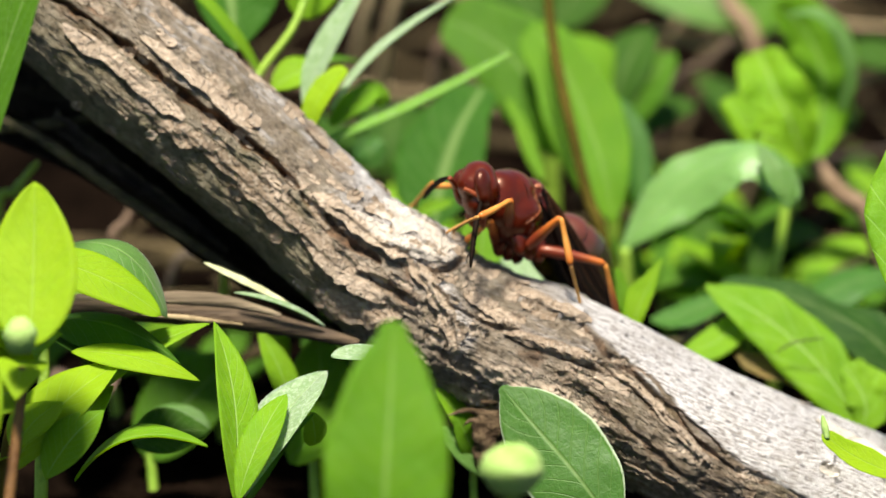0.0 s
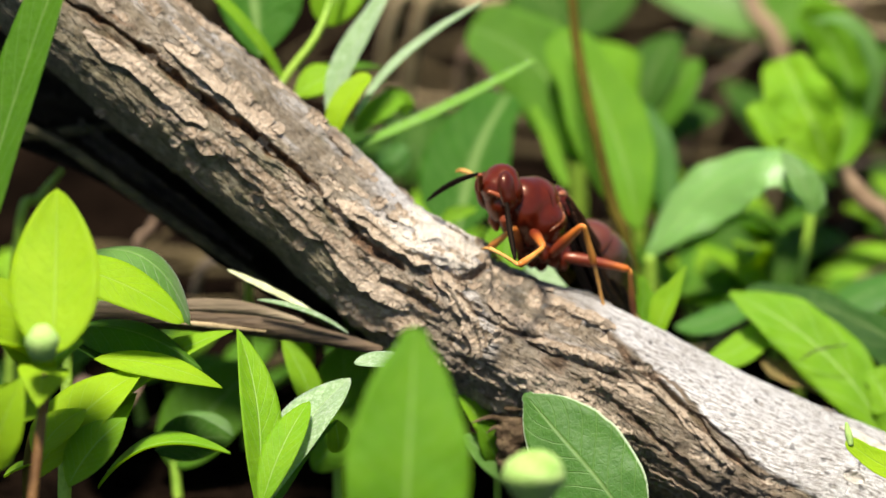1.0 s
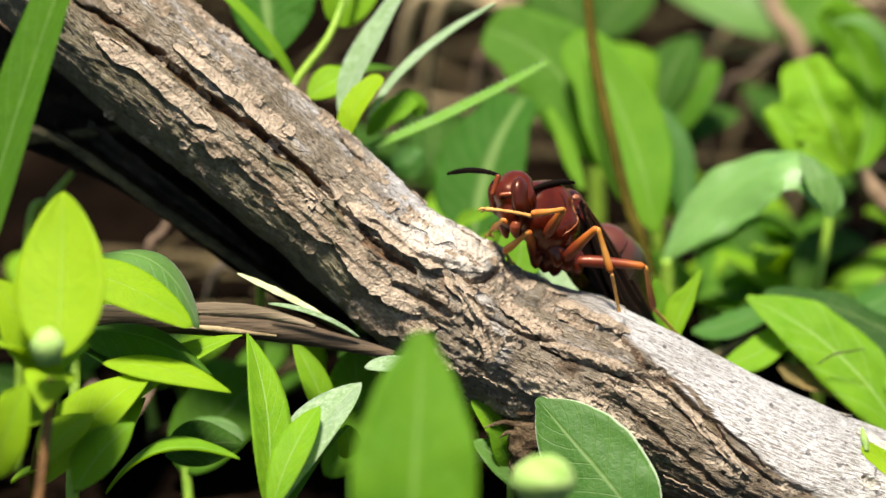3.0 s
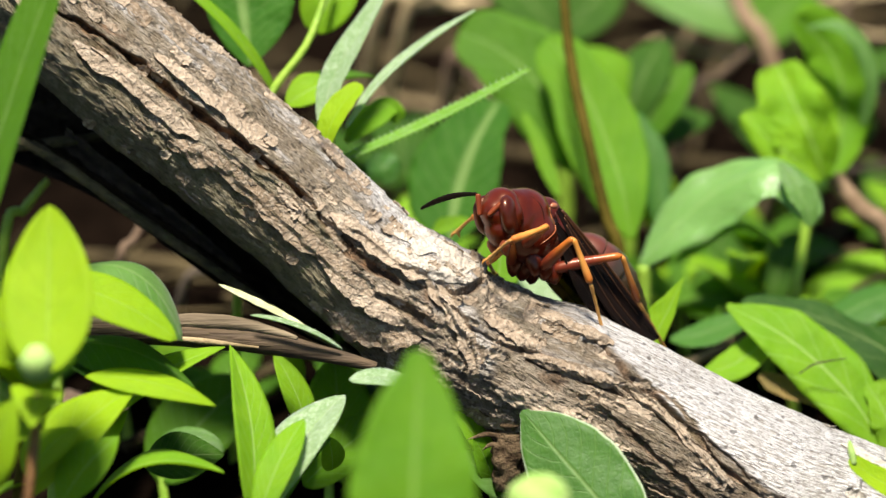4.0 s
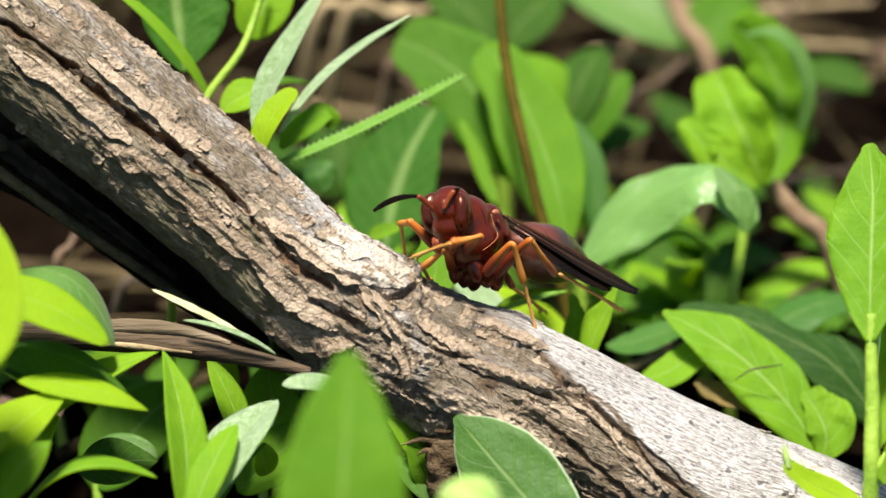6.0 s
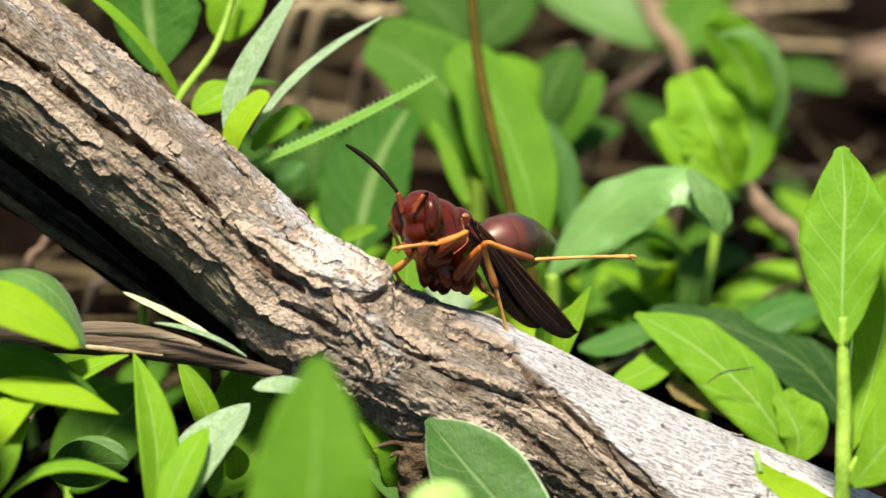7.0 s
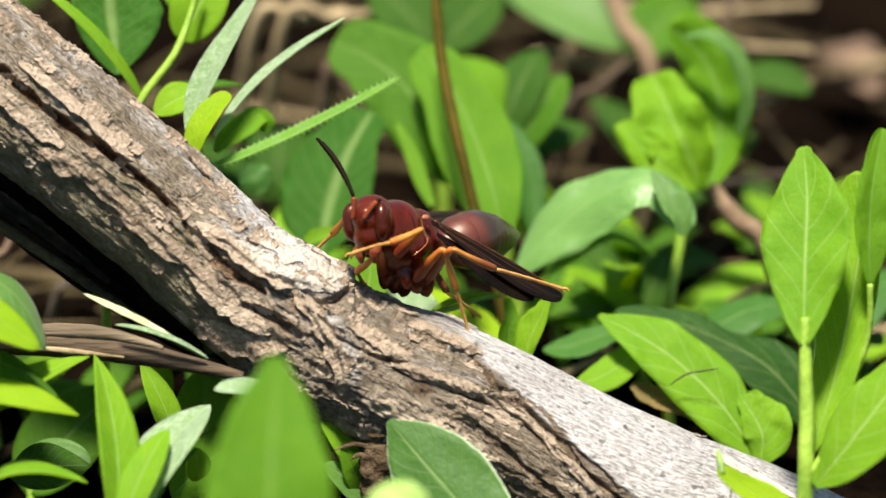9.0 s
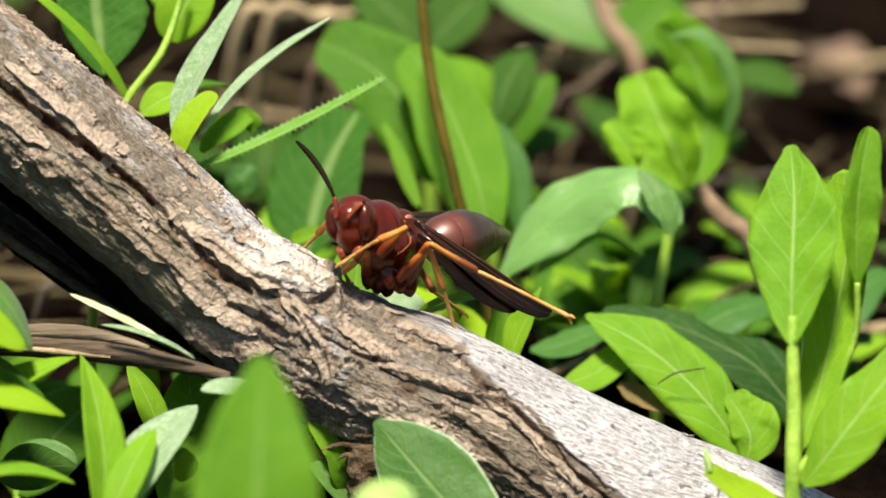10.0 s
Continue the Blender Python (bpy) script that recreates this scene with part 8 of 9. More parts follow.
    walk(PARTS["left_middle_femur"], [
        (0.0, pose(0.00107, -0.00288, -0.00317, -23.1, -46.0, -28.4)), (0.5, pose(0.00107, -0.00288, -0.00317, -20.0, -48.1, -32.6)),
        (1.0, pose(0.00107, -0.00288, -0.00317, -20.8, -46.7, -31.5)), (1.5, pose(0.00107, -0.00288, -0.00317, -20.9, -47.0, -31.5)),
        (2.0, pose(0.00107, -0.00288, -0.00317, -23.2, -47.7, -28.3)), (3.5, pose(0.00107, -0.00288, -0.00317, -22.4, -47.9, -29.4)),
        (4.0, pose(0.00107, -0.00288, -0.00317, -16.9, -47.5, -36.9)), (4.3, pose(0.00107, -0.00288, -0.00317, -21.9, -49.0, -30.1)),
        (4.5, pose(0.00107, -0.00288, -0.00317, -20.9, -48.0, -31.5)), (4.8, pose(0.00107, -0.00288, -0.00317, -22.0, -48.9, -30.1)),
        (5.0, pose(0.00107, -0.00288, -0.00317, -20.3, -50.0, -32.3)), (5.5, pose(0.00107, -0.00288, -0.00317, -15.4, -50.3, -38.6)),
        (6.8, pose(0.00107, -0.00288, -0.00317, -16.8, -51.2, -36.7)), (7.0, pose(0.00107, -0.00288, -0.00317, -17.1, -51.2, -36.4)),
        (7.2, pose(0.00107, -0.00288, -0.00317, -16.3, -50.7, -37.5)), (7.5, pose(0.00107, -0.00288, -0.00317, -13.6, -51.0, -41.0)),
        (8.0, pose(0.00107, -0.00288, -0.00317, -15.3, -51.0, -38.7)), (8.3, pose(0.00107, -0.00288, -0.00317, -18.2, -49.8, -35.0)),
        (8.5, pose(0.00107, -0.00288, -0.00317, -15.6, -50.0, -38.4)), (8.6, pose(0.00107, -0.00288, -0.00317, -16.7, -50.3, -37.0)),
        (8.8, pose(0.00107, -0.00288, -0.00317, -18.3, -50.4, -34.9)), (9.0, pose(0.00107, -0.00288, -0.00317, -16.9, -49.5, -36.7)),
        (9.5, pose(0.00107, -0.00288, -0.00317, -20.0, -47.7, -32.6)), (10.0, pose(0.00107, -0.00288, -0.00317, -20.6, -48.1, -31.7)),
    ])
    walk(PARTS["left_middle_tibia"], [
        (0.0, pose(0.00413, -0.00453, 0.00042, 30.1, 68.7, -57.3)), (0.5, pose(0.00389, -0.00468, 0.00055, 108.6, 75.4, 23.9)),
        (1.0, pose(0.00399, -0.00467, 0.00047, 122.7, 73.8, 38.5)), (1.5, pose(0.00398, -0.00466, 0.00048, 89.4, 76.1, 4.1)),
        (2.0, pose(0.00404, -0.00447, 0.00053, 54.5, 77.0, -31.7)), (3.5, pose(0.00399, -0.00452, 0.00054, 71.6, 71.1, -14.0)),
        (4.0, pose(0.00378, -0.00490, 0.00051, 67.6, 68.8, -18.2)), (4.3, pose(0.00391, -0.00452, 0.00060, 81.8, 71.1, -3.2)),
        (4.5, pose(0.00393, -0.00462, 0.00054, 104.6, 73.3, 20.8)), (4.8, pose(0.00392, -0.00452, 0.00060, 110.7, 71.7, 27.1)),
        (5.0, pose(0.00379, -0.00459, 0.00066, 100.8, 68.9, 16.6)), (5.5, pose(0.00357, -0.00487, 0.00068, 122.8, 72.5, 39.9)),
        (6.8, pose(0.00358, -0.00475, 0.00072, 103.2, 76.0, 19.6)), (7.0, pose(0.00359, -0.00474, 0.00073, 108.5, 73.9, 25.1)),
        (7.2, pose(0.00359, -0.00481, 0.00070, 109.0, 73.9, 25.6)), (7.5, pose(0.00345, -0.00494, 0.00071, 95.2, 75.3, 11.3)),
        (8.0, pose(0.00353, -0.00485, 0.00071, 79.1, 77.0, -5.3)), (8.3, pose(0.00372, -0.00473, 0.00065, 93.6, 74.8, 9.6)),
        (8.5, pose(0.00359, -0.00487, 0.00066, 108.0, 73.5, 24.6)), (8.6, pose(0.00362, -0.00480, 0.00067, 106.2, 73.1, 22.7)),
        (8.8, pose(0.00369, -0.00470, 0.00068, 108.4, 73.5, 25.0)), (9.0, pose(0.00368, -0.00481, 0.00063, 108.8, 73.5, 25.4)),
        (9.5, pose(0.00391, -0.00469, 0.00052, 109.2, 73.5, 25.9)), (10.0, pose(0.00391, -0.00463, 0.00055, 105.6, 72.6, 22.1)),
    ])
    walk(PARTS["left_middle_tarsus"], [
        (0.0, pose(0.00499, -0.00588, -0.00368, -23.3, 72.4, 50.4)), (0.5, pose(0.00490, -0.00423, -0.00371, -45.7, 77.3, 27.2)),
        (1.0, pose(0.00495, -0.00390, -0.00376, -67.5, 79.0, 4.9)), (1.5, pose(0.00504, -0.00458, -0.00379, -41.8, 77.0, 31.2)),
        (2.0, pose(0.00488, -0.00499, -0.00376, -29.6, 75.8, 43.7)), (3.5, pose(0.00537, -0.00487, -0.00362, -27.0, 77.3, 46.4)),
        (4.0, pose(0.00528, -0.00540, -0.00359, -44.1, 75.5, 28.8)), (4.3, pose(0.00533, -0.00460, -0.00356, -63.8, 76.5, 8.6)),
        (4.5, pose(0.00511, -0.00418, -0.00367, -73.5, 75.8, -1.4)), (4.8, pose(0.00515, -0.00389, -0.00358, -87.6, 77.9, -15.9)),
        (5.0, pose(0.00531, -0.00414, -0.00345, -79.3, 78.3, -7.5)), (5.5, pose(0.00458, -0.00402, -0.00352, -94.4, 76.9, -22.9)),
        (6.8, pose(0.00459, -0.00439, -0.00354, -62.0, 75.1, 10.4)), (7.0, pose(0.00470, -0.00422, -0.00350, -71.7, 76.7, 0.5)),
        (7.2, pose(0.00469, -0.00428, -0.00353, -65.8, 76.0, 6.5)), (7.5, pose(0.00454, -0.00472, -0.00355, -58.6, 74.6, 14.0)),
        (8.0, pose(0.00452, -0.00494, -0.00357, -51.7, 72.6, 21.1)), (8.3, pose(0.00485, -0.00454, -0.00360, -47.0, 74.3, 26.1)),
        (8.5, pose(0.00472, -0.00435, -0.00356, -60.2, 75.0, 12.4)), (8.6, pose(0.00481, -0.00430, -0.00353, -59.8, 75.1, 12.7)),
        (8.8, pose(0.00482, -0.00417, -0.00354, -64.4, 73.6, 8.0)), (9.0, pose(0.00481, -0.00428, -0.00359, -58.2, 75.5, 14.5)),
        (9.5, pose(0.00503, -0.00415, -0.00370, -51.7, 76.5, 21.2)), (10.0, pose(0.00513, -0.00414, -0.00365, -54.5, 75.4, 18.3)),
    ])
    walk(PARTS["right_middle_femur"], [
        (0.0, pose(-0.00161, -0.00069, -0.00378, 4.6, -47.7, -101.1)), (0.5, pose(-0.00161, -0.00069, -0.00378, 5.7, -49.6, -102.5)),
        (1.0, pose(-0.00161, -0.00069, -0.00378, 5.0, -48.0, -101.7)), (1.5, pose(-0.00161, -0.00069, -0.00378, 3.4, -47.5, -99.4)),
        (2.0, pose(-0.00161, -0.00069, -0.00378, 5.7, -47.2, -102.6)), (3.5, pose(-0.00161, -0.00069, -0.00378, 0.6, -48.3, -95.7)),
        (4.0, pose(-0.00161, -0.00069, -0.00378, -2.6, -45.7, -91.3)), (4.3, pose(-0.00161, -0.00069, -0.00378, -3.8, -47.0, -89.6)),
        (4.5, pose(-0.00161, -0.00069, -0.00378, -2.1, -46.6, -92.0)), (4.8, pose(-0.00161, -0.00069, -0.00378, 0.4, -47.0, -95.4)),
        (5.0, pose(-0.00161, -0.00069, -0.00378, -1.6, -48.2, -92.7)), (5.5, pose(-0.00161, -0.00069, -0.00378, 6.2, -45.9, -103.3)),
        (6.8, pose(-0.00161, -0.00069, -0.00378, 3.1, -48.3, -99.1)), (7.0, pose(-0.00161, -0.00069, -0.00378, 3.4, -47.9, -99.5)),
        (7.2, pose(-0.00161, -0.00069, -0.00378, 2.6, -48.2, -98.4)), (7.5, pose(-0.00161, -0.00069, -0.00378, 2.8, -47.1, -98.7)),
        (8.0, pose(-0.00161, -0.00069, -0.00378, 1.4, -47.8, -96.9)), (8.3, pose(-0.00161, -0.00069, -0.00378, -0.0, -49.3, -94.9)),
        (8.5, pose(-0.00161, -0.00069, -0.00378, 0.9, -48.6, -96.1)), (8.6, pose(-0.00161, -0.00069, -0.00378, -0.1, -49.1, -94.8)),
        (8.8, pose(-0.00161, -0.00069, -0.00378, -2.7, -49.7, -91.5)), (9.0, pose(-0.00161, -0.00069, -0.00378, 0.3, -48.6, -95.4)),
        (9.5, pose(-0.00161, -0.00069, -0.00378, -0.9, -48.3, -93.7)), (10.0, pose(-0.00161, -0.00069, -0.00378, -4.1, -49.1, -89.5)),
    ])
    walk(PARTS["right_middle_tibia"], [
        (0.0, pose(-0.00226, -0.00399, -0.00008, 20.8, 43.7, 145.9)), (0.5, pose(-0.00232, -0.00385, 0.00003, 20.7, 43.5, 145.6)),
        (1.0, pose(-0.00229, -0.00396, -0.00006, 20.9, 43.6, 146.0)), (1.5, pose(-0.00217, -0.00402, -0.00009, 20.9, 43.6, 146.0)),
        (2.0, pose(-0.00235, -0.00401, -0.00011, 21.0, 43.4, 146.1)), (3.5, pose(-0.00195, -0.00400, -0.00005, 20.2, 43.3, 144.9)),
        (4.0, pose(-0.00170, -0.00418, -0.00020, 19.5, 44.1, 143.9)), (4.3, pose(-0.00159, -0.00410, -0.00012, 19.3, 44.1, 143.7)),
        (4.5, pose(-0.00173, -0.00412, -0.00015, 19.2, 44.1, 143.6)), (4.8, pose(-0.00193, -0.00409, -0.00013, 19.3, 44.0, 143.6)),
        (5.0, pose(-0.00177, -0.00402, -0.00005, 19.3, 43.9, 143.6)), (5.5, pose(-0.00242, -0.00408, -0.00019, 19.3, 43.7, 143.7)),
        (6.8, pose(-0.00214, -0.00397, -0.00005, 19.5, 43.8, 143.9)), (7.0, pose(-0.00217, -0.00400, -0.00007, 19.5, 43.8, 144.0)),
        (7.2, pose(-0.00210, -0.00399, -0.00006, 19.5, 43.8, 144.0)), (7.5, pose(-0.00213, -0.00405, -0.00012, 19.6, 43.7, 144.0)),
        (8.0, pose(-0.00202, -0.00403, -0.00008, 19.4, 43.6, 143.9)), (8.3, pose(-0.00189, -0.00394, 0.00001, 19.7, 43.6, 144.2)),
        (8.5, pose(-0.00197, -0.00398, -0.00003, 19.8, 43.6, 144.4)), (8.6, pose(-0.00189, -0.00395, 0.00000, 19.8, 43.6, 144.3)),
        (8.8, pose(-0.00170, -0.00392, 0.00004, 19.7, 43.5, 144.2)), (9.0, pose(-0.00193, -0.00398, -0.00003, 19.6, 43.5, 144.1)),
        (9.5, pose(-0.00183, -0.00401, -0.00005, 19.6, 43.3, 144.1)), (10.0, pose(-0.00159, -0.00396, 0.00000, 19.5, 43.3, 144.0)),
    ])
    walk(PARTS["right_middle_tarsus"], [
        (0.0, pose(-0.00441, -0.00253, -0.00257, -3.0, 33.7, 82.2)), (0.5, pose(-0.00447, -0.00238, -0.00245, -2.9, 33.5, 82.3)),
        (1.0, pose(-0.00445, -0.00251, -0.00255, -2.8, 33.6, 82.5)), (1.5, pose(-0.00433, -0.00256, -0.00257, -2.7, 33.7, 82.7)),
        (2.0, pose(-0.00452, -0.00255, -0.00259, -2.4, 33.7, 83.2)), (3.5, pose(-0.00409, -0.00249, -0.00252, -2.6, 33.5, 82.9)),
        (4.0, pose(-0.00379, -0.00266, -0.00271, -3.4, 34.1, 81.5)), (4.3, pose(-0.00368, -0.00257, -0.00263, -3.4, 34.0, 81.4)),
        (4.5, pose(-0.00382, -0.00258, -0.00265, -3.5, 33.9, 81.4)), (4.8, pose(-0.00402, -0.00255, -0.00263, -3.4, 33.8, 81.5)),
        (5.0, pose(-0.00386, -0.00248, -0.00255, -3.3, 33.8, 81.6)), (5.5, pose(-0.00451, -0.00254, -0.00268, -3.1, 33.6, 81.9)),
        (6.8, pose(-0.00424, -0.00244, -0.00254, -3.0, 33.8, 82.1)), (7.0, pose(-0.00427, -0.00247, -0.00256, -3.0, 33.9, 82.1)),
        (7.2, pose(-0.00420, -0.00246, -0.00255, -3.0, 33.9, 82.2)), (7.5, pose(-0.00424, -0.00252, -0.00260, -2.9, 33.8, 82.4)),
        (8.0, pose(-0.00412, -0.00249, -0.00256, -2.9, 33.7, 82.4)), (8.3, pose(-0.00401, -0.00241, -0.00247, -2.8, 33.8, 82.6)),
        (8.5, pose(-0.00409, -0.00246, -0.00251, -2.7, 33.8, 82.7)), (8.6, pose(-0.00401, -0.00243, -0.00248, -2.7, 33.8, 82.7)),
        (8.8, pose(-0.00381, -0.00239, -0.00244, -2.7, 33.7, 82.7)), (9.0, pose(-0.00404, -0.00245, -0.00251, -2.7, 33.7, 82.7)),
        (9.5, pose(-0.00395, -0.00247, -0.00252, -2.6, 33.5, 82.8)), (10.0, pose(-0.00371, -0.00242, -0.00247, -2.7, 33.6, 82.8)),
    ])
    walk(PARTS["right_hind_femur"], [
        (0.0, pose(-0.00021, 0.00032, -0.00437, -9.9, -8.1, 66.0)), (0.5, pose(-0.00021, 0.00032, -0.00437, -10.0, -10.4, 66.8)),
        (1.0, pose(-0.00021, 0.00032, -0.00437, -10.1, -8.4, 66.9)), (1.5, pose(-0.00021, 0.00032, -0.00437, -9.9, -7.8, 65.8)),
        (2.0, pose(-0.00021, 0.00032, -0.00437, -10.3, -7.0, 69.2)), (3.5, pose(-0.00021, 0.00032, -0.00437, -9.6, -8.9, 63.6)),
        (4.0, pose(-0.00021, 0.00032, -0.00437, -8.9, -5.9, 58.2)), (4.3, pose(-0.00021, 0.00032, -0.00437, -8.7, -7.8, 56.5)),
        (4.5, pose(-0.00021, 0.00032, -0.00437, -8.9, -7.1, 58.4)), (4.8, pose(-0.00021, 0.00032, -0.00437, -9.3, -7.1, 61.2)),
        (5.0, pose(-0.00021, 0.00032, -0.00437, -9.0, -8.8, 59.0)), (5.5, pose(-0.00021, 0.00032, -0.00437, -10.1, -5.5, 68.2)),
        (6.8, pose(-0.00021, 0.00032, -0.00437, -9.7, -7.8, 65.1)), (7.0, pose(-0.00021, 0.00032, -0.00437, -9.8, -7.3, 65.5)),
        (7.2, pose(-0.00021, 0.00032, -0.00437, -9.7, -7.7, 64.9)), (7.5, pose(-0.00021, 0.00032, -0.00437, -9.8, -6.6, 65.6)),
        (8.0, pose(-0.00021, 0.00032, -0.00437, -9.6, -7.5, 64.1)), (8.3, pose(-0.00021, 0.00032, -0.00437, -9.4, -9.2, 62.7)),
        (8.5, pose(-0.00021, 0.00032, -0.00437, -9.6, -8.3, 64.0)), (8.6, pose(-0.00021, 0.00032, -0.00437, -9.5, -9.1, 62.9)),
        (8.8, pose(-0.00021, 0.00032, -0.00437, -9.0, -10.2, 60.2)), (9.0, pose(-0.00021, 0.00032, -0.00437, -9.5, -8.6, 63.4)),
        (9.5, pose(-0.00021, 0.00032, -0.00437, -9.4, -8.7, 62.3)), (10.0, pose(-0.00021, 0.00032, -0.00437, -8.8, -10.0, 58.9)),
    ])
    walk(PARTS["right_hind_tibia"], [
        (0.0, pose(0.00180, 0.00484, -0.00366, -15.4, 29.1, -61.4)), (0.5, pose(0.00172, 0.00484, -0.00346, -15.4, 29.1, -61.4)),
        (1.0, pose(0.00173, 0.00487, -0.00364, -15.4, 29.1, -61.3)), (1.5, pose(0.00181, 0.00484, -0.00369, -15.4, 28.8, -61.3)),
        (2.0, pose(0.00154, 0.00496, -0.00375, -15.3, 28.6, -61.2)), (3.5, pose(0.00198, 0.00475, -0.00360, -15.7, 28.1, -62.0)),
        (4.0, pose(0.00241, 0.00455, -0.00386, -16.2, 27.1, -63.0)), (4.3, pose(0.00252, 0.00445, -0.00369, -16.2, 27.1, -63.1)),
        (4.5, pose(0.00239, 0.00455, -0.00375, -16.2, 27.1, -63.1)), (4.8, pose(0.00217, 0.00467, -0.00375, -16.2, 27.2, -63.1)),
        (5.0, pose(0.00233, 0.00456, -0.00360, -16.2, 27.2, -63.0)), (5.5, pose(0.00163, 0.00494, -0.00388, -16.1, 27.4, -62.8)),
        (6.8, pose(0.00187, 0.00481, -0.00368, -16.1, 27.1, -62.8)), (7.0, pose(0.00184, 0.00483, -0.00373, -16.1, 27.0, -62.8)),
        (7.2, pose(0.00189, 0.00481, -0.00370, -16.1, 27.0, -62.8)), (7.5, pose(0.00183, 0.00484, -0.00379, -16.0, 27.0, -62.7)),
        (8.0, pose(0.00195, 0.00478, -0.00371, -16.1, 27.0, -62.8)), (8.3, pose(0.00205, 0.00471, -0.00356, -16.0, 27.1, -62.6)),
        (8.5, pose(0.00195, 0.00477, -0.00364, -15.9, 27.1, -62.5)), (8.6, pose(0.00203, 0.00472, -0.00358, -16.0, 27.1, -62.5)),
        (8.8, pose(0.00223, 0.00459, -0.00348, -16.0, 27.1, -62.6)), (9.0, pose(0.00200, 0.00474, -0.00362, -16.0, 27.1, -62.6)),
        (9.5, pose(0.00208, 0.00470, -0.00361, -16.0, 27.3, -62.6)), (10.0, pose(0.00233, 0.00454, -0.00350, -16.1, 27.1, -62.8)),
    ])
    walk(PARTS["right_hind_tarsus"], [
        (0.0, pose(0.00385, 0.00108, -0.00605, -11.1, 36.8, 60.4)), (0.5, pose(0.00377, 0.00108, -0.00585, -11.0, 36.7, 60.6)),
        (1.0, pose(0.00378, 0.00111, -0.00602, -11.0, 36.8, 60.8)), (1.5, pose(0.00387, 0.00108, -0.00605, -10.8, 36.9, 61.0)),
        (2.0, pose(0.00361, 0.00119, -0.00610, -10.5, 36.9, 61.6)), (3.5, pose(0.00401, 0.00093, -0.00590, -10.5, 36.7, 61.5)),
        (4.0, pose(0.00439, 0.00066, -0.00609, -11.4, 37.0, 60.0)), (4.3, pose(0.00450, 0.00056, -0.00592, -11.4, 37.0, 60.0)),
        (4.5, pose(0.00436, 0.00065, -0.00598, -11.5, 36.9, 59.9)), (4.8, pose(0.00415, 0.00078, -0.00599, -11.4, 36.8, 60.1)),
        (5.0, pose(0.00430, 0.00067, -0.00584, -11.3, 36.8, 60.2)), (5.5, pose(0.00362, 0.00107, -0.00614, -11.1, 36.7, 60.6)),
        (6.8, pose(0.00387, 0.00093, -0.00591, -11.0, 36.9, 60.8)), (7.0, pose(0.00384, 0.00095, -0.00596, -10.9, 36.9, 60.8)),
        (7.2, pose(0.00389, 0.00093, -0.00593, -10.9, 36.9, 60.9)), (7.5, pose(0.00384, 0.00097, -0.00602, -10.8, 36.9, 61.1)),
        (8.0, pose(0.00395, 0.00090, -0.00594, -10.7, 36.9, 61.2)), (8.3, pose(0.00405, 0.00083, -0.00579, -10.6, 36.9, 61.3)),
        (8.5, pose(0.00397, 0.00090, -0.00588, -10.5, 36.9, 61.5)), (8.6, pose(0.00405, 0.00085, -0.00581, -10.5, 36.9, 61.5)),
        (8.8, pose(0.00424, 0.00072, -0.00571, -10.5, 36.9, 61.5)), (9.0, pose(0.00400, 0.00087, -0.00586, -10.5, 36.9, 61.5)),
        (9.5, pose(0.00409, 0.00083, -0.00586, -10.4, 36.8, 61.7)), (10.0, pose(0.00432, 0.00066, -0.00573, -10.4, 36.8, 61.6)),
    ])
    walk(PARTS["left_hind_femur"], [
        (0.0, pose(0.00198, -0.00178, -0.00373, -22.5, 11.2, -4.6)), (0.5, pose(0.00198, -0.00178, -0.00373, -22.3, -8.6, 3.5)),
        (1.0, pose(0.00198, -0.00178, -0.00373, -22.4, 10.1, -4.1)), (1.5, pose(0.00198, -0.00178, -0.00373, -22.7, -30.2, -2.4)),
        (2.0, pose(0.00198, -0.00178, -0.00373, -23.5, -1.6, 0.6)), (3.5, pose(0.00198, -0.00178, -0.00373, -23.6, 4.5, -1.8)),
        (4.0, pose(0.00198, -0.00178, -0.00373, -23.9, -10.3, 4.2)), (4.3, pose(0.00198, -0.00178, -0.00373, -7.8, -38.0, -32.8)),
        (4.5, pose(0.00198, -0.00178, -0.00373, 9.4, -46.9, -58.1)), (4.8, pose(0.00198, -0.00178, -0.00373, -21.0, -36.0, -13.6)),
        (5.0, pose(0.00198, -0.00178, -0.00373, -18.6, -38.9, -17.6)), (5.5, pose(0.00198, -0.00178, -0.00373, -13.3, -44.0, -25.6)),
        (6.8, pose(0.00198, -0.00178, -0.00373, 13.2, -50.2, -61.2)), (7.0, pose(0.00198, -0.00178, -0.00373, 12.0, -52.2, -59.6)),
        (7.2, pose(0.00198, -0.00178, -0.00373, 4.7, -55.8, -50.5)), (7.5, pose(0.00198, -0.00178, -0.00373, -13.4, -38.1, -26.2)),
        (8.0, pose(0.00198, -0.00178, -0.00373, -18.3, -9.2, -14.6)), (8.3, pose(0.00198, -0.00178, -0.00373, -18.2, -3.5, -15.6)),
        (8.5, pose(0.00198, -0.00178, -0.00373, -13.1, -40.2, -28.4)), (8.6, pose(0.00198, -0.00178, -0.00373, 1.9, -54.1, -48.7)),
        (8.8, pose(0.00198, -0.00178, -0.00373, 10.0, -53.4, -58.6)), (9.0, pose(0.00198, -0.00178, -0.00373, 7.8, -46.6, -55.8)),
        (9.5, pose(0.00198, -0.00178, -0.00373, -19.9, -28.7, -12.4)), (10.0, pose(0.00198, -0.00178, -0.00373, 12.6, -52.4, -59.8)),
    ])
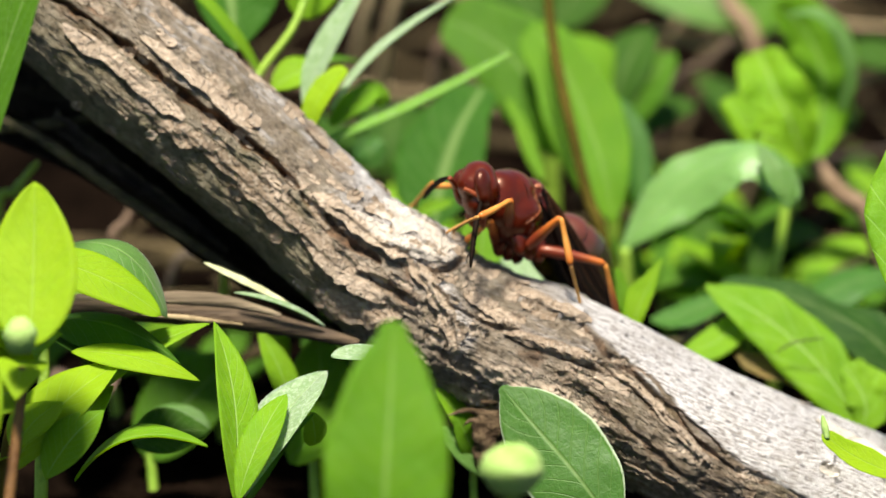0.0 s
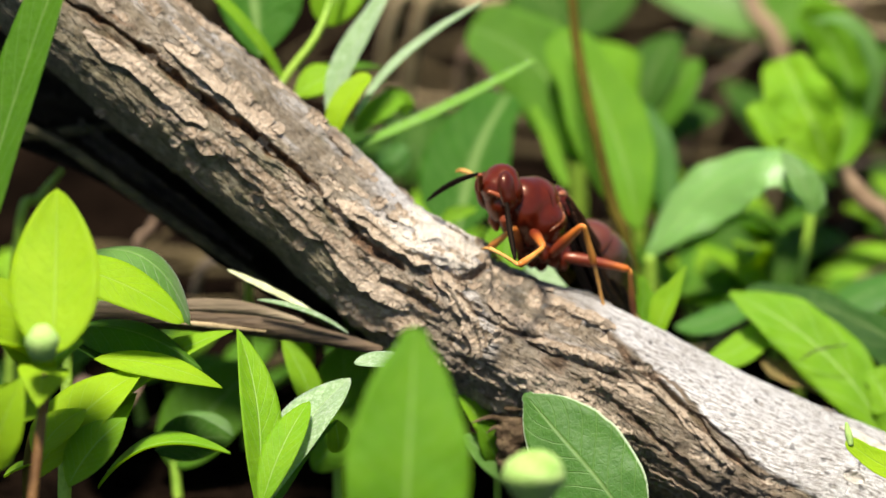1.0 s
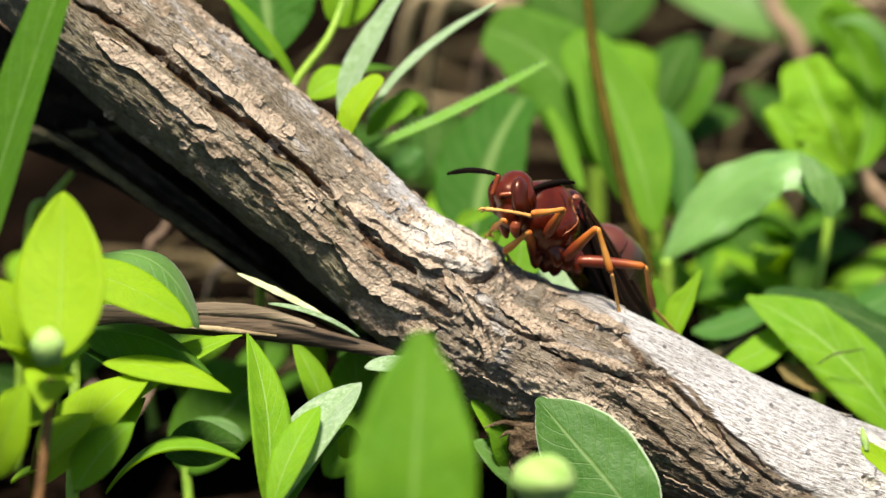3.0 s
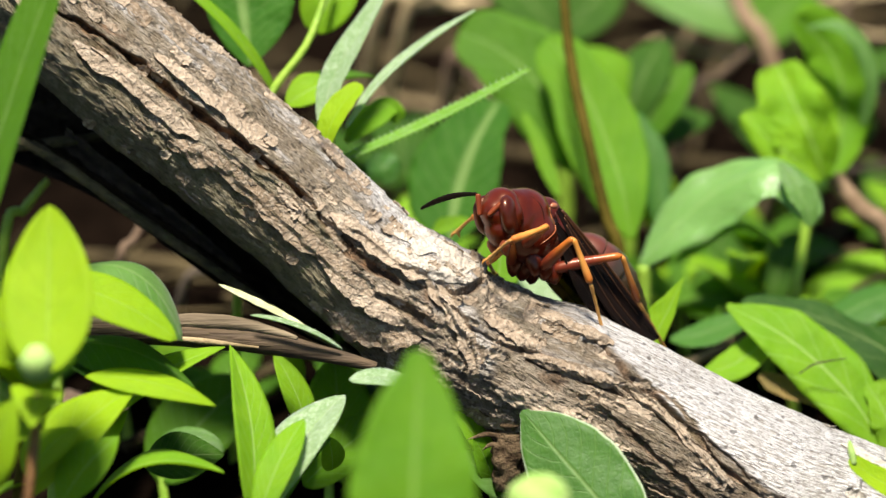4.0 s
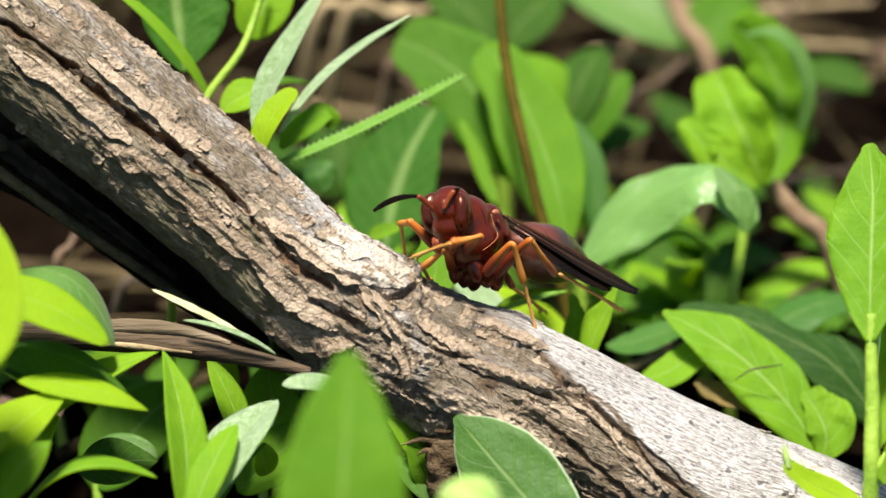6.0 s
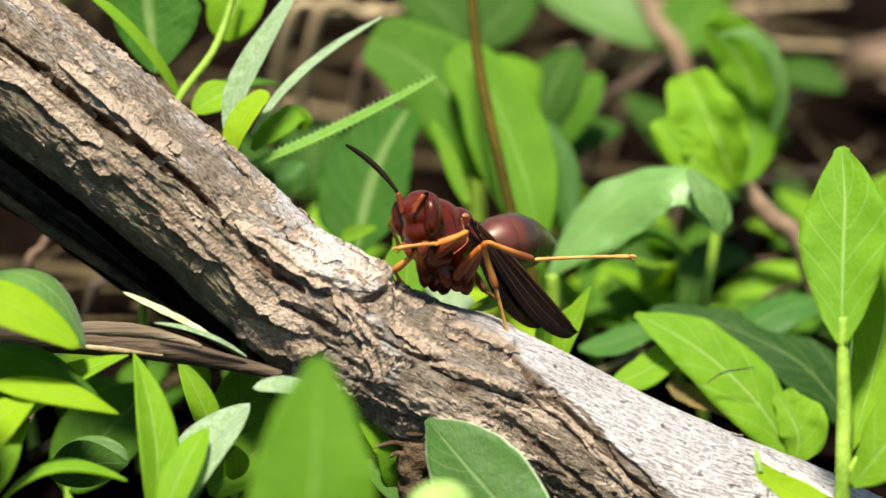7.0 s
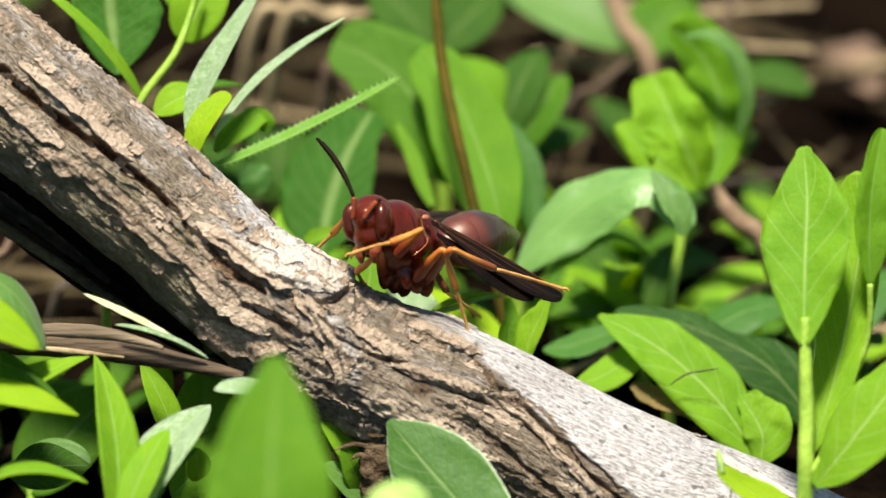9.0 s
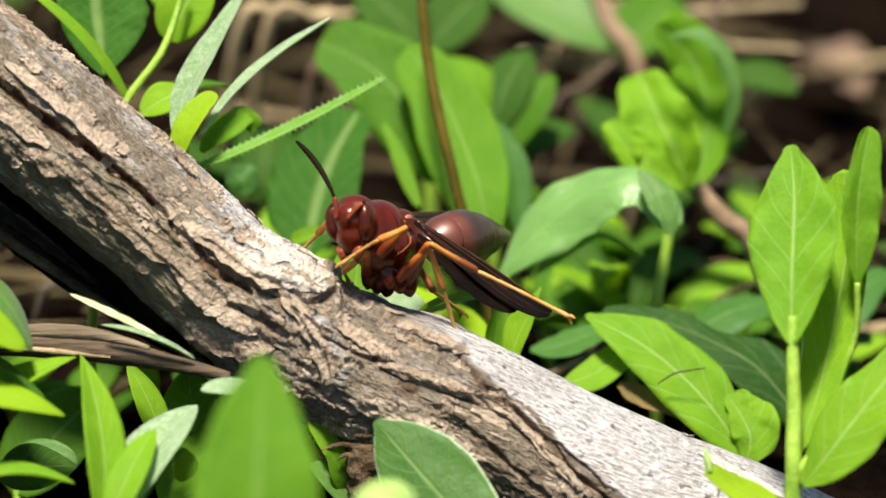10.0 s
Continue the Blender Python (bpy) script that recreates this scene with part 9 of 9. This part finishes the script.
    walk(PARTS["left_hind_tibia"], [
        (0.0, pose(0.00814, -0.00228, -0.00496, -41.9, 76.7, 26.2)), (0.5, pose(0.00820, -0.00140, -0.00279, 0.8, 76.9, 69.9)),
        (1.0, pose(0.00817, -0.00223, -0.00483, 7.7, 71.3, 77.1)), (1.5, pose(0.00742, -0.00201, -0.00056, -4.7, 70.2, 64.0)),
        (2.0, pose(0.00828, -0.00171, -0.00356, 5.0, 68.4, 74.4)), (3.5, pose(0.00826, -0.00198, -0.00422, -4.9, 67.6, 63.7)),
        (4.0, pose(0.00816, -0.00133, -0.00260, -33.4, 69.7, 33.2)), (4.3, pose(0.00615, -0.00447, 0.00015, -3.1, 52.2, 67.2)),
        (4.5, pose(0.00426, -0.00544, 0.00087, -5.9, 47.1, 63.5)), (4.8, pose(0.00694, -0.00298, -0.00003, -130.6, 83.2, -63.4)),
        (5.0, pose(0.00665, -0.00327, 0.00023, -57.9, 72.5, 10.4)), (5.5, pose(0.00607, -0.00374, 0.00065, -13.5, 54.7, 58.8)),
        (6.8, pose(0.00393, -0.00532, 0.00111, -52.9, 39.5, 7.2)), (7.0, pose(0.00393, -0.00511, 0.00125, -42.9, 28.5, 24.8)),
        (7.2, pose(0.00423, -0.00451, 0.00149, -39.2, 28.5, 32.5)), (7.5, pose(0.00643, -0.00397, 0.00016, -40.4, 38.5, 30.3)),
        (8.0, pose(0.00800, -0.00335, -0.00272, -30.6, 42.7, 45.3)), (8.3, pose(0.00804, -0.00348, -0.00334, -63.8, 51.4, 1.1)),
        (8.5, pose(0.00621, -0.00407, 0.00034, -62.0, 69.2, 3.2)), (8.6, pose(0.00442, -0.00456, 0.00138, -48.3, 61.9, 18.2)),
        (8.8, pose(0.00394, -0.00499, 0.00133, -31.1, 54.4, 38.4)), (9.0, pose(0.00442, -0.00536, 0.00085, -38.3, 32.6, 28.0)),
        (9.5, pose(0.00738, -0.00297, -0.00070, 0.6, 67.3, 75.6)), (10.0, pose(0.00392, -0.00510, 0.00127, -54.3, 35.0, 10.4)),
    ])
    walk(PARTS["left_hind_tarsus"], [
        (0.0, pose(0.00922, -0.00175, -0.01002, -9.5, 35.5, 64.9)), (0.5, pose(0.00860, -0.00030, -0.00785, -11.1, 45.5, 62.4)),
        (1.0, pose(0.00854, -0.00060, -0.00976, -7.7, 42.8, 67.3)), (1.5, pose(0.00819, -0.00043, -0.00545, -29.4, 39.7, 35.0)),
        (2.0, pose(0.00879, 0.00013, -0.00839, -20.0, 40.4, 49.4)), (3.5, pose(0.00914, -0.00021, -0.00903, -8.8, 45.9, 65.7)),
        (4.0, pose(0.00967, -0.00034, -0.00748, -12.3, 51.3, 61.1)), (4.3, pose(0.00739, -0.00153, -0.00395, -35.5, 34.8, 27.9)),
        (4.5, pose(0.00584, -0.00227, -0.00294, -32.6, 27.0, 33.6)), (4.8, pose(0.00721, -0.00353, -0.00519, -21.8, 38.5, 53.3)),
        (5.0, pose(0.00819, -0.00298, -0.00473, -36.4, 45.1, 31.5)), (5.5, pose(0.00762, -0.00117, -0.00359, -13.4, 33.4, 67.0)),
        (6.8, pose(0.00791, -0.00482, -0.00219, -54.7, 22.9, -9.8)), (7.0, pose(0.00808, -0.00320, -0.00123, -47.7, 5.3, 17.7)),
        (7.2, pose(0.00808, -0.00206, -0.00100, -47.4, -9.8, 9.9)), (7.5, pose(0.00994, -0.00192, -0.00308, -47.2, 11.6, 23.6)),
        (8.0, pose(0.01069, -0.00063, -0.00625, -46.8, 14.5, 25.5)), (8.3, pose(0.01128, -0.00341, -0.00740, -40.5, 35.5, 40.0)),
        (8.5, pose(0.00805, -0.00397, -0.00452, -49.6, 51.1, 26.9)), (8.6, pose(0.00675, -0.00379, -0.00321, -59.5, 42.0, 13.3)),
        (8.8, pose(0.00631, -0.00311, -0.00290, -56.0, 41.8, 18.6)), (9.0, pose(0.00828, -0.00331, -0.00196, -42.2, 27.0, 42.6)),
        (9.5, pose(0.00788, -0.00103, -0.00550, -35.4, 25.5, 57.8)), (10.0, pose(0.00811, -0.00434, -0.00172, -67.7, 24.7, -10.7)),
    ])


motions()
